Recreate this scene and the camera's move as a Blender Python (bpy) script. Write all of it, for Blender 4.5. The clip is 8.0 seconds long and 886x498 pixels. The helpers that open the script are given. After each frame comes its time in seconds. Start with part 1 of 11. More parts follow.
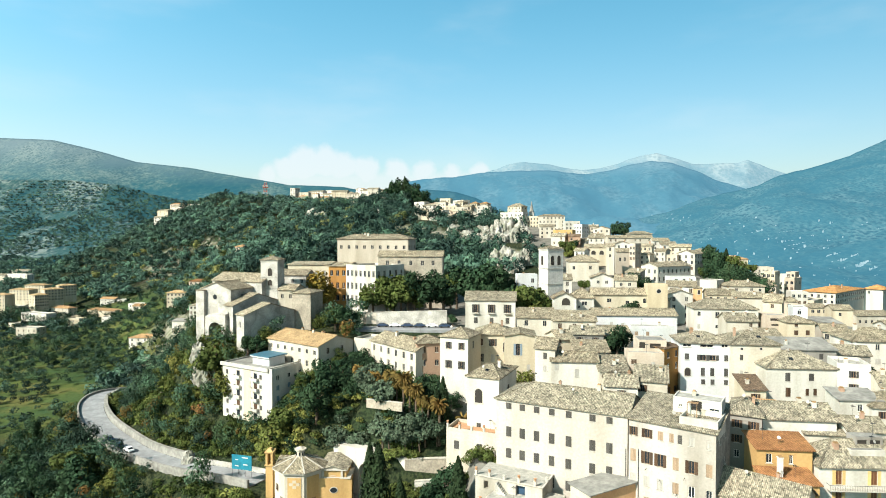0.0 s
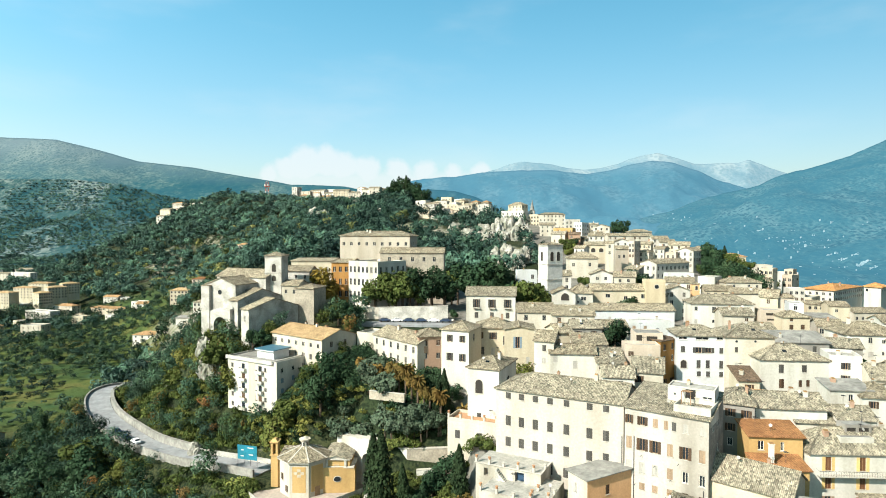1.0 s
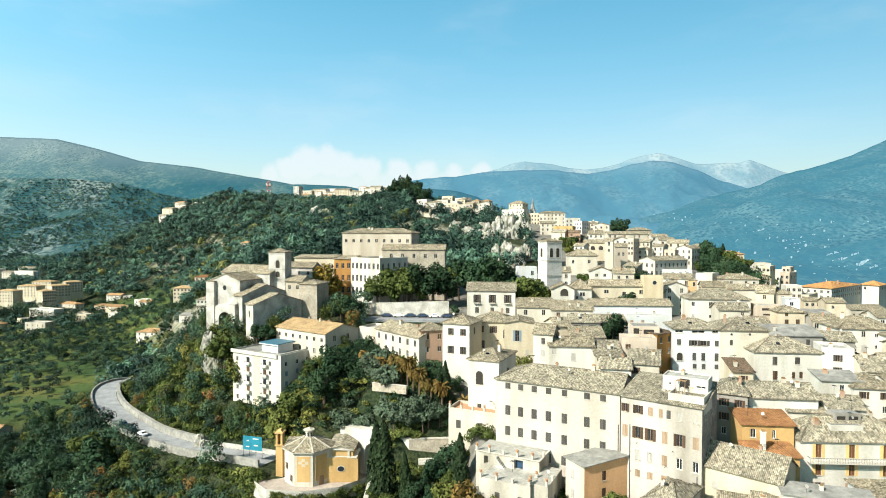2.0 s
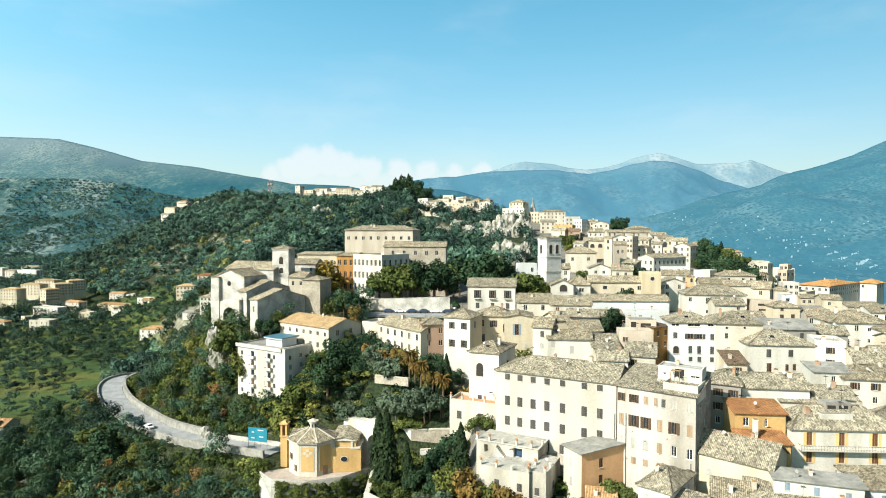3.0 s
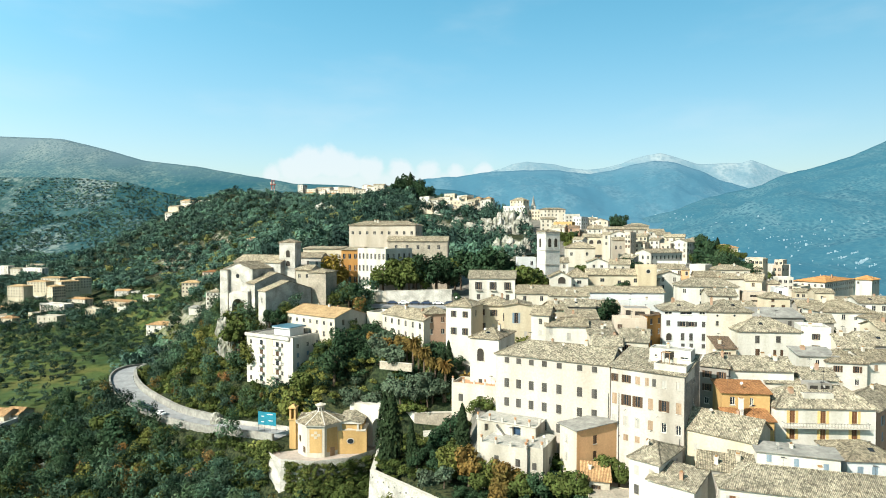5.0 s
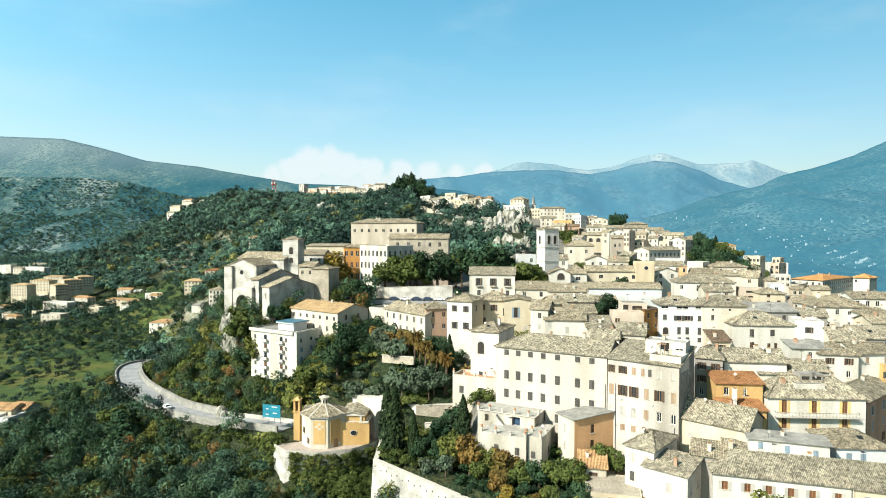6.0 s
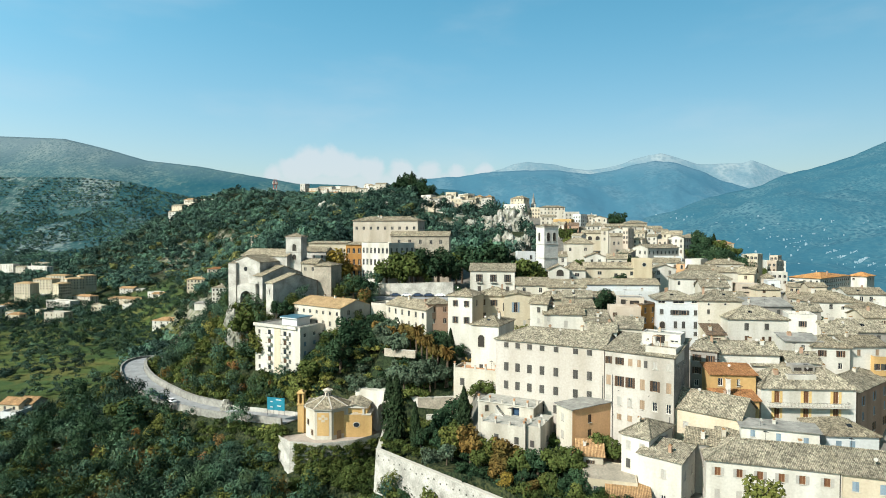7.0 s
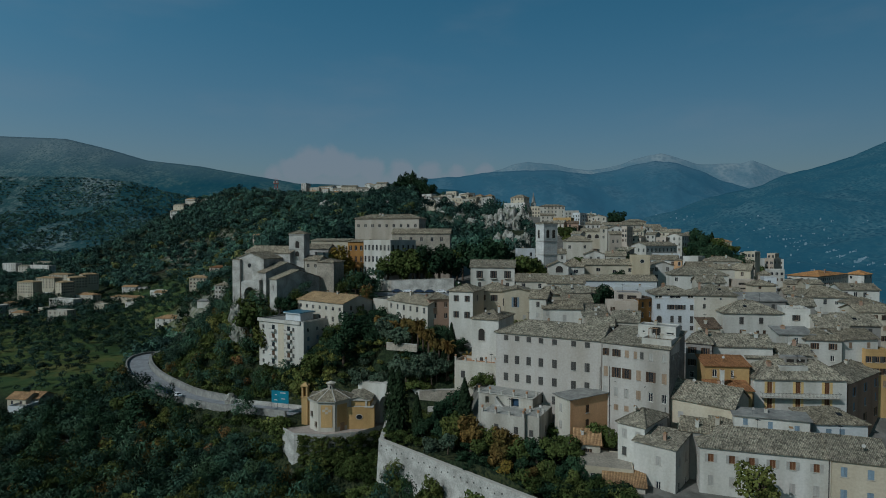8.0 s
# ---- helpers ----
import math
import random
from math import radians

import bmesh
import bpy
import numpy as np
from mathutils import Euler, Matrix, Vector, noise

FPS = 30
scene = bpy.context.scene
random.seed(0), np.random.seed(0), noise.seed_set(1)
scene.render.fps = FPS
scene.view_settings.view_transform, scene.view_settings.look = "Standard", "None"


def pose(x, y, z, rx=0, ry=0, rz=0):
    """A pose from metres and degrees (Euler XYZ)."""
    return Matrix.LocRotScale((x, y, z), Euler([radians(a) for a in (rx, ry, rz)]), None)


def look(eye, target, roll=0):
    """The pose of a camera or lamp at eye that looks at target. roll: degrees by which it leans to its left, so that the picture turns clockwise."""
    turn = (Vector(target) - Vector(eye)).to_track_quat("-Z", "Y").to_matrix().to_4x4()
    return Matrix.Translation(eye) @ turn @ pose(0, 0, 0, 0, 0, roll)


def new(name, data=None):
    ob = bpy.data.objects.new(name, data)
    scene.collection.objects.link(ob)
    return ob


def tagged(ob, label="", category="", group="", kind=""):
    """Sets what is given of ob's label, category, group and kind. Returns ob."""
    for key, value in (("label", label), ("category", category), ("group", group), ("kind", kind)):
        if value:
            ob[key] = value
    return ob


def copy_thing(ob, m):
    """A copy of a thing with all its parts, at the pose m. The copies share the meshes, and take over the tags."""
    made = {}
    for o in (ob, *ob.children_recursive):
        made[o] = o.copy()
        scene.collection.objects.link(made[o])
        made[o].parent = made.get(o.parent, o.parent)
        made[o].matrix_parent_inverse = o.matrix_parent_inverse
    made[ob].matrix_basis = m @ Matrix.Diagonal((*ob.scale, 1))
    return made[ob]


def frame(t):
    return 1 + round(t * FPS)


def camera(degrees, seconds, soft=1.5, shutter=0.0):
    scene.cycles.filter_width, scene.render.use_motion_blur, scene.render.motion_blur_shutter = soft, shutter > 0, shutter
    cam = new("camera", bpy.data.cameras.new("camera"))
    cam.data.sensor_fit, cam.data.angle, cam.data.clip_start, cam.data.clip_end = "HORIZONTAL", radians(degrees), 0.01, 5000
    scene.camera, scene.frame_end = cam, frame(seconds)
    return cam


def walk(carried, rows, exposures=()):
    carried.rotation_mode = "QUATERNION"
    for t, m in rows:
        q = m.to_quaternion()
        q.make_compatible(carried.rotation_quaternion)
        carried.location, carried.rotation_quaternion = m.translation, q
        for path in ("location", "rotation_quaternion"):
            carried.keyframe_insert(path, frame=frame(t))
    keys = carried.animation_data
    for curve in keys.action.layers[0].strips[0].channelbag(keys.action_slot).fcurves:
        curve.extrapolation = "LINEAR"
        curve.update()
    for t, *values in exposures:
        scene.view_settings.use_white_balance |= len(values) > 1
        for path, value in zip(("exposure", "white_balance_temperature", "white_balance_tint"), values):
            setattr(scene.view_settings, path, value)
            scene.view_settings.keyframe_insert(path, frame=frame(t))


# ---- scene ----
cam = camera(74.0, 8.0, soft=1.0)
ROWS = [
    (0.0, 0.000, 0.000, 100.000, 88.600, -0.000, 0.000),
    (0.5, -0.036, -1.737, 99.357, 88.588, -0.018, 0.052),
    (1.0, -0.076, -3.477, 98.716, 88.580, -0.033, 0.100),
    (1.5, -0.121, -5.219, 98.078, 88.576, -0.047, 0.144),
    (2.0, -0.171, -6.963, 97.442, 88.575, -0.059, 0.186),
    (2.5, -0.226, -8.711, 96.807, 88.577, -0.069, 0.224),
    (3.0, -0.286, -10.462, 96.174, 88.582, -0.078, 0.260),
    (3.5, -0.350, -12.215, 95.542, 88.588, -0.086, 0.293),
    (4.0, -0.420, -13.972, 94.911, 88.596, -0.093, 0.323),
    (4.5, -0.494, -15.733, 94.281, 88.605, -0.100, 0.351),
    (5.0, -0.573, -17.497, 93.651, 88.615, -0.105, 0.376),
    (5.5, -0.657, -19.264, 93.021, 88.626, -0.110, 0.399),
    (6.0, -0.746, -21.036, 92.390, 88.636, -0.115, 0.421),
    (6.5, -0.840, -22.811, 91.760, 88.646, -0.120, 0.440),
    (7.0, -0.939, -24.591, 91.128, 88.655, -0.125, 0.458),
    (7.5, -1.043, -26.375, 90.495, 88.663, -0.131, 0.474),
    (8.0, -1.152, -28.163, 89.861, 88.670, -0.137, 0.489),
]
EXPOSURES = [(0.0, 1.03, 6500, 10), (6.6, 1.03, 6500, 10), (7.0, 0.72, 6330, 10.5), (7.5, -0.08, 5880, 9), (8.0, -1.2, 5450, 9)]
walk(cam, [(t, pose(x, y, z, rx, ry, rz)) for t, x, y, z, rx, ry, rz in ROWS], EXPOSURES)
# ---- light ----
SUN_AZ, SUN_EL = radians(232.0), radians(39.0)      # compass bearing from +y, clockwise
sky_world = bpy.data.worlds.new("daylight")
scene.world = sky_world
sky_world.use_nodes = True


def build_world():
    nt = sky_world.node_tree
    nt.nodes.clear()
    n, l = nt.nodes.new, nt.links.new
    out, bg, sky = n("ShaderNodeOutputWorld"), n("ShaderNodeBackground"), n("ShaderNodeTexSky")
    sky.sky_type, sky.sun_disc = "NISHITA", False
    sky.sun_elevation, sky.sun_rotation = SUN_EL, SUN_AZ
    sky.altitude, sky.air_density, sky.dust_density, sky.ozone_density = 300, 1.0, 2.4, 2.2
    tint = n("ShaderNodeMix")
    tint.data_type, tint.blend_type = "RGBA", "MULTIPLY"
    tint.inputs[0].default_value = 1.0
    l(sky.outputs[0], tint.inputs[6])
    # a bank of fair-weather cloud low over the far ridge
    tc, sep = n("ShaderNodeTexCoord"), n("ShaderNodeSeparateXYZ")
    l(tc.outputs["Generated"], sep.inputs[0])

    def math_(op, a, b=None, c=None):
        m = n("ShaderNodeMath")
        m.operation = op
        for i, v in enumerate((a, b, c)):
            if v is None:
                continue
            if isinstance(v, (int, float)):
                m.inputs[i].default_value = v
            else:
                l(v, m.inputs[i])
        return m.outputs[0]

    def ramp(v, lo, hi):
        m = n("ShaderNodeMapRange")
        m.interpolation_type = "SMOOTHSTEP"
        l(v, m.inputs[0])
        m.inputs[1].default_value, m.inputs[2].default_value = lo, hi
        return m.outputs[0]

    az = math_("DIVIDE", sep.outputs[0], sep.outputs[1])
    el = math_("DIVIDE", sep.outputs[2], sep.outputs[1])
    grade = n("ShaderNodeMix")                          # haze warms the low sky, the high sky is clearer
    grade.data_type = "RGBA"
    l(ramp(sep.outputs[2], 0.0, 0.42), grade.inputs[0])
    grade.inputs[6].default_value, grade.inputs[7].default_value = SKY_LOW, SKY_HIGH
    side = n("ShaderNodeMapRange")                      # the sky away from the sun is deeper
    l(sep.outputs[0], side.inputs[0])
    side.inputs[1].default_value, side.inputs[2].default_value, side.inputs[3].default_value, side.inputs[4].default_value = -1.0, 1.0, 1.38, 0.62
    zenith = n("ShaderNodeMapRange")                    # and it deepens towards the zenith
    zenith.interpolation_type = "SMOOTHSTEP"
    l(sep.outputs[2], zenith.inputs[0])
    zenith.inputs[1].default_value, zenith.inputs[2].default_value, zenith.inputs[3].default_value, zenith.inputs[4].default_value = 0.38, 0.95, 1.0, 0.3
    deep = n("ShaderNodeVectorMath")
    deep.operation = "SCALE"
    l(grade.outputs[2], deep.inputs[0])
    l(math_("MULTIPLY", side.outputs[0], zenith.outputs[0]), deep.inputs["Scale"])
    l(deep.outputs[0], tint.inputs[7])
    noise_ = n("ShaderNodeTexNoise")
    noise_.inputs["Scale"].default_value, noise_.inputs["Detail"].default_value = 42.0, 6.0
    l(tc.outputs["Generated"], noise_.inputs["Vector"])
    ragged = math_("MULTIPLY", math_("SUBTRACT", noise_.outputs[0], 0.5), 0.030)
    shape = None
    for cx, cz, r in PUFFS:                             # heaped heads of the cloud bank
        dx, dz = math_("SUBTRACT", az, cx), math_("SUBTRACT", el, cz)
        d = math_("SQRT", math_("ADD", math_("MULTIPLY", dx, dx), math_("MULTIPLY", dz, dz)))
        inside = math_("SUBTRACT", r, d)
        shape = inside if shape is None else math_("SMOOTH_MAX", shape, inside, 0.006)
    bank = math_("MULTIPLY", ramp(az, -0.34, -0.27), ramp(az, 0.11, 0.03))
    cover = ramp(math_("ADD", shape, ragged), -0.004, 0.013)
    cover = math_("MAXIMUM", cover, math_("MULTIPLY", bank, math_("MULTIPLY", ramp(el, 0.112, 0.095), 0.8)))
    wisp_n = n("ShaderNodeTexNoise")
    wisp_n.inputs["Scale"].default_value, wisp_n.inputs["Detail"].default_value = 3.5, 6.0
    mp = n("ShaderNodeMapping")
    mp.inputs["Scale"].default_value = (1.0, 1.0, 3.2)
    l(tc.outputs["Generated"], mp.inputs[0])
    l(mp.outputs[0], wisp_n.inputs["Vector"])
    wisp = math_("MULTIPLY", ramp(wisp_n.outputs[0], 0.5, 0.85), 0.22)
    cover = math_("MAXIMUM", math_("MULTIPLY", cover, 0.74), wisp)
    cloud = n("ShaderNodeMix")
    cloud.data_type = "RGBA"
    l(cover, cloud.inputs[0])
    l(tint.outputs[2], cloud.inputs[6])
    cloud.inputs[7].default_value = CLOUD_COLOUR
    l(cloud.outputs[2], bg.inputs[0])
    bg.inputs[1].default_value = SKY_STRENGTH
    l(bg.outputs[0], out.inputs[0])


SKY_LOW, SKY_HIGH, CLOUD_COLOUR, SKY_STRENGTH = (1.58, 1.48, 1.27, 1), (0.92, 1.82, 1.60, 1), (6.35, 6.85, 7.05, 1), 0.069
PUFFS = ((-0.234, 0.122, 0.034), (-0.268, 0.110, 0.026), (-0.200, 0.122, 0.030), (-0.168, 0.113, 0.028), (-0.294, 0.098, 0.022), (-0.130, 0.108, 0.027), (-0.080, 0.106, 0.027), (-0.032, 0.106, 0.024), (0.016, 0.105, 0.022), (0.062, 0.104, 0.020))
build_world()
sun = new("sun", bpy.data.lights.new("sun", "SUN"))
sun.data.energy, sun.data.angle, sun.data.color = 4.9, radians(0.55), (1.0, 0.930, 0.825)
_to = Vector((math.sin(SUN_AZ) * math.cos(SUN_EL), math.cos(SUN_AZ) * math.cos(SUN_EL), math.sin(SUN_EL)))
sun.matrix_world = look(_to * 300, (0, 0, 0))


# ---- materials ----
def nodes_of(name):
    m = bpy.data.materials.new(name)
    m.use_nodes = True
    nt = m.node_tree
    return m, nt.nodes.new, nt.links.new, nt.nodes["Principled BSDF"]


def rgb(c):
    return (*c, 1.0)


def surface(name, colour, rough=0.85, vary=0.25, grain=3.0, patch=0.25, second=None, bump=0.1, bump_scale=6.0, island=0.0,
            per_object=0.0, metal=0.0, streak=False, spec=0.3):
    """A surface with a colour, patches of a second tone at metre size, fine grain and relief."""
    m, n, l, p = nodes_of(name)
    p.inputs["Roughness"].default_value, p.inputs["Metallic"].default_value = rough, metal
    p.inputs["Specular IOR Level"].default_value = spec
    tc = n("ShaderNodeNewGeometry")
    vec = tc.outputs["Position"]
    if streak:
        mp = n("ShaderNodeMapping")
        mp.inputs["Scale"].default_value = (1.0, 1.0, 0.18)
        l(vec, mp.inputs[0])
        svec = mp.outputs[0]
    else:
        svec = vec
    a, b = n("ShaderNodeTexNoise"), n("ShaderNodeTexNoise")
    a.inputs["Scale"].default_value, a.inputs["Detail"].default_value = patch, 5.0
    b.inputs["Scale"].default_value, b.inputs["Detail"].default_value = grain, 4.0
    l(svec, a.inputs["Vector"])
    l(vec, b.inputs["Vector"])
    mix = n("ShaderNodeMix")
    mix.data_type = "RGBA"
    ra = n("ShaderNodeMapRange")
    ra.inputs[1].default_value, ra.inputs[2].default_value = 0.35, 0.7
    l(a.outputs[0], ra.inputs[0])
    l(ra.outputs[0], mix.inputs[0])
    mix.inputs[6].default_value = rgb(colour)
    mix.inputs[7].default_value = rgb(second or [c * (1 - vary) for c in colour])
    hsv = n("ShaderNodeHueSaturation")
    l(mix.outputs[2], hsv.inputs["Color"])
    rb = n("ShaderNodeMapRange")
    rb.inputs[1].default_value, rb.inputs[2].default_value = 0.25, 0.75
    rb.inputs[3].default_value, rb.inputs[4].default_value = 1 - vary, 1 + vary
    l(b.outputs[0], rb.inputs[0])
    value = rb.outputs[0]
    for amount, node, sock in ((island, "ShaderNodeNewGeometry", "Random Per Island"), (per_object, "ShaderNodeObjectInfo", "Random")):
        if amount:
            src, rr, mul = n(node), n("ShaderNodeMapRange"), n("ShaderNodeMath")
            rr.inputs[3].default_value, rr.inputs[4].default_value = 1 - amount, 1 + amount
            l(src.outputs[sock], rr.inputs[0])
            mul.operation = "MULTIPLY"
            l(value, mul.inputs[0])
            l(rr.outputs[0], mul.inputs[1])
            value = mul.outputs[0]
    l(value, hsv.inputs["Value"])
    l(hsv.outputs[0], p.inputs["Base Color"])
    if bump:
        bn, bt = n("ShaderNodeBump"), n("ShaderNodeTexNoise")
        bt.inputs["Scale"].default_value, bt.inputs["Detail"].default_value = bump_scale, 4.0
        l(vec, bt.inputs["Vector"])
        bn.inputs["Strength"].default_value, bn.inputs["Distance"].default_value = bump, 0.3
        l(bt.outputs[0], bn.inputs["Height"])
        l(bn.outputs[0], p.inputs["Normal"])
    return m


def plaster(name, colour, dirt=0.3):
    return surface(name, colour, 0.9, 0.1, 2.2, 0.22, [c * (1 - dirt) * k for c, k in zip(colour, (1.0, 0.97, 0.9))], 0.08, 5.0, streak=True, per_object=0.05)


def roof_tiles(name, colour, second):
    """Barrel tiles in rows down the slope, laid by the roof's own coordinates, with lichen and odd pale tiles."""
    m, n, l, p = nodes_of(name)
    p.inputs["Roughness"].default_value = 0.92
    p.inputs["Specular IOR Level"].default_value = 0.15
    uv, geo = n("ShaderNodeUVMap"), n("ShaderNodeNewGeometry")
    cell, mp, pick = n("ShaderNodeTexVoronoi"), n("ShaderNodeMapping"), n("ShaderNodeMix")
    mp.inputs["Scale"].default_value = (3.4, 2.3, 1.0)
    l(uv.outputs[0], mp.inputs[0])
    cell.voronoi_dimensions = "2D"
    cell.inputs["Scale"].default_value, cell.inputs["Randomness"].default_value = 1.0, 0.85
    l(mp.outputs[0], cell.inputs["Vector"])
    chan = n("ShaderNodeSeparateColor")
    l(cell.outputs["Color"], chan.inputs[0])
    pick.data_type = "RGBA"
    l(chan.outputs[0], pick.inputs[0])
    pick.inputs[6].default_value, pick.inputs[7].default_value = rgb(colour), rgb(second)
    big, fine = n("ShaderNodeTexNoise"), n("ShaderNodeTexNoise")
    big.inputs["Scale"].default_value, big.inputs["Detail"].default_value = 0.35, 6.0
    fine.inputs["Scale"].default_value, fine.inputs["Detail"].default_value, fine.inputs["Roughness"].default_value = 1.9, 7.0, 0.75
    l(geo.outputs["Position"], big.inputs["Vector"])
    l(geo.outputs["Position"], fine.inputs["Vector"])
    hsv, r1, r2, mul = n("ShaderNodeHueSaturation"), n("ShaderNodeMapRange"), n("ShaderNodeMapRange"), n("ShaderNodeMath")
    r1.inputs[1].default_value, r1.inputs[2].default_value, r1.inputs[3].default_value, r1.inputs[4].default_value = 0.3, 0.7, 0.72, 1.2
    r2.inputs[1].default_value, r2.inputs[2].default_value, r2.inputs[3].default_value, r2.inputs[4].default_value = 0.3, 0.7, 0.62, 1.42
    l(big.outputs[0], r1.inputs[0])
    l(fine.outputs[0], r2.inputs[0])
    mul.operation = "MULTIPLY"
    l(r1.outputs[0], mul.inputs[0])
    l(r2.outputs[0], mul.inputs[1])
    info, ro, mul2 = n("ShaderNodeObjectInfo"), n("ShaderNodeMapRange"), n("ShaderNodeMath")
    ro.inputs[3].default_value, ro.inputs[4].default_value = 0.82, 1.18
    l(info.outputs["Random"], ro.inputs[0])
    mul2.operation = "MULTIPLY"
    l(mul.outputs[0], mul2.inputs[0])
    l(ro.outputs[0], mul2.inputs[1])
    # shade between the barrel rows, put into the colour by the bump's wave
    wave, groove_shade, mul3 = n("ShaderNodeTexWave"), n("ShaderNodeMapRange"), n("ShaderNodeMath")
    wave.wave_type, wave.bands_direction = "BANDS", "X"
    wave.inputs["Scale"].default_value, wave.inputs["Distortion"].default_value, wave.inputs["Detail"].default_value = 1.05, 1.2, 2.0
    l(uv.outputs[0], wave.inputs["Vector"])
    groove_shade.inputs[3].default_value, groove_shade.inputs[4].default_value = 0.7, 1.14
    l(wave.outputs[0], groove_shade.inputs[0])
    mul3.operation = "MULTIPLY"
    l(mul2.outputs[0], mul3.inputs[0])
    l(groove_shade.outputs[0], mul3.inputs[1])
    l(mul3.outputs[0], hsv.inputs["Value"])
    l(pick.outputs[2], hsv.inputs["Color"])
    l(hsv.outputs[0], p.inputs["Base Color"])
    bump = n("ShaderNodeBump")
    bump.inputs["Strength"].default_value, bump.inputs["Distance"].default_value = 0.9, 0.1
    l(wave.outputs[0], bump.inputs["Height"])
    l(bump.outputs[0], p.inputs["Normal"])
    return m


def foliage(name, colour, second, vary=0.3):
    """Leaves: each clump a little different, and each tree of a wood by its own tone."""
    m = surface(name, colour, 0.85, 0.2, 1.5, 0.12, second, 0, island=vary, per_object=0.22, spec=0.06)
    nt = m.node_tree
    p = nt.nodes["Principled BSDF"]
    hsv = p.inputs["Base Color"].links[0].from_node
    value = hsv.inputs["Value"].links[0].from_socket
    tone, add, mul = nt.nodes.new("ShaderNodeAttribute"), nt.nodes.new("ShaderNodeMath"), nt.nodes.new("ShaderNodeMath")
    tone.attribute_name = "tone"
    add.inputs[1].default_value = 1.0
    mul.operation = "MULTIPLY"
    nt.links.new(tone.outputs["Fac"], add.inputs[0])
    nt.links.new(add.outputs[0], mul.inputs[0])
    nt.links.new(value, mul.inputs[1])
    nt.links.new(mul.outputs[0], hsv.inputs["Value"])
    hue = nt.nodes.new("ShaderNodeMath")
    hue.operation = "MULTIPLY_ADD"
    hue.inputs[1].default_value, hue.inputs[2].default_value = -0.045, 0.5
    nt.links.new(tone.outputs["Fac"], hue.inputs[0])
    nt.links.new(hue.outputs[0], hsv.inputs["Hue"])
    return m


def glass_pane(name):
    m, n, l, p = nodes_of(name)
    p.inputs["Base Color"].default_value = (0.02, 0.024, 0.028, 1)
    p.inputs["Roughness"].default_value = 0.2
    p.inputs["Specular IOR Level"].default_value = 0.3
    return m


def distant(name, colour, second, third, scale, air, haze_glow, tree_line=(450, 700, 0.4), scrub=(0.08, 0.5), contrast=0.6):
    """Far slopes: scrub, woods and bare rock; an even emission paints the haze over them."""
    m, n, l, p = nodes_of(name)
    p.inputs["Roughness"].default_value = 1.0
    p.inputs["Specular IOR Level"].default_value = 0.0
    geo = n("ShaderNodeNewGeometry")
    a, b = n("ShaderNodeTexNoise"), n("ShaderNodeTexNoise")
    a.inputs["Scale"].default_value, a.inputs["Detail"].default_value, a.inputs["Roughness"].default_value = scale, 9.0, 0.62
    b.inputs["Scale"].default_value, b.inputs["Detail"].default_value, b.inputs["Roughness"].default_value = scale * 14, 7.0, 0.7
    mp = n("ShaderNodeMapping")
    mp.inputs["Scale"].default_value = (1.0, 0.4, 1.0)
    l(geo.outputs["Position"], mp.inputs[0])
    l(mp.outputs[0], a.inputs["Vector"])
    l(mp.outputs[0], b.inputs["Vector"])
    r = n("ShaderNodeValToRGB")
    r.color_ramp.elements[0].position, r.color_ramp.elements[0].color = 0.36, rgb(colour)
    r.color_ramp.elements[1].position, r.color_ramp.elements[1].color = 0.66, rgb(third)
    e = r.color_ramp.elements.new(0.5)
    e.color = rgb(second)
    mixv = n("ShaderNodeMath")
    mixv.operation = "MULTIPLY_ADD"
    mixv.inputs[1].default_value, mixv.inputs[2].default_value = contrast, -contrast / 2
    l(b.outputs[0], mixv.inputs[0])
    add = n("ShaderNodeMath")
    l(a.outputs[0], add.inputs[0])
    l(mixv.outputs[0], add.inputs[1])
    l(add.outputs[0], r.inputs[0])
    sep, high, bare = n("ShaderNodeSeparateXYZ"), n("ShaderNodeMapRange"), n("ShaderNodeMix")   # bare stone above the tree line
    l(geo.outputs["Position"], sep.inputs[0])
    l(sep.outputs[2], high.inputs[0])
    high.inputs[1].default_value, high.inputs[2].default_value, high.inputs[4].default_value = tree_line
    bare.data_type = "RGBA"
    l(high.outputs[0], bare.inputs[0])
    l(r.outputs[0], bare.inputs[6])
    bare.inputs[7].default_value = (0.19, 0.20, 0.20, 1)
    cell, dot, spot = n("ShaderNodeTexVoronoi"), n("ShaderNodeMapRange"), n("ShaderNodeMix")     # single trees and bushes
    cell.inputs["Scale"].default_value = scrub[0]
    l(geo.outputs["Position"], cell.inputs["Vector"])
    l(cell.outputs["Distance"], dot.inputs[0])
    dot.inputs[1].default_value, dot.inputs[2].default_value, dot.inputs[3].default_value, dot.inputs[4].default_value = 0.3, 0.55, scrub[1], 0.0
    thick, cover = n("ShaderNodeMapRange"), n("ShaderNodeMath")
    thick.inputs[1].default_value, thick.inputs[2].default_value = 0.40, 0.58
    l(a.outputs[0], thick.inputs[0])
    cover.operation = "MULTIPLY"
    l(dot.outputs[0], cover.inputs[0])
    l(thick.outputs[0], cover.inputs[1])
    spot.data_type = "RGBA"
    l(cover.outputs[0], spot.inputs[0])
    l(bare.outputs[2], spot.inputs[6])
    spot.inputs[7].default_value = rgb([c * 0.45 for c in colour])
    l(spot.outputs[2], p.inputs["Base Color"])
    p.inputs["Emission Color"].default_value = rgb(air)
    p.inputs["Emission Strength"].default_value = haze_glow
    return m


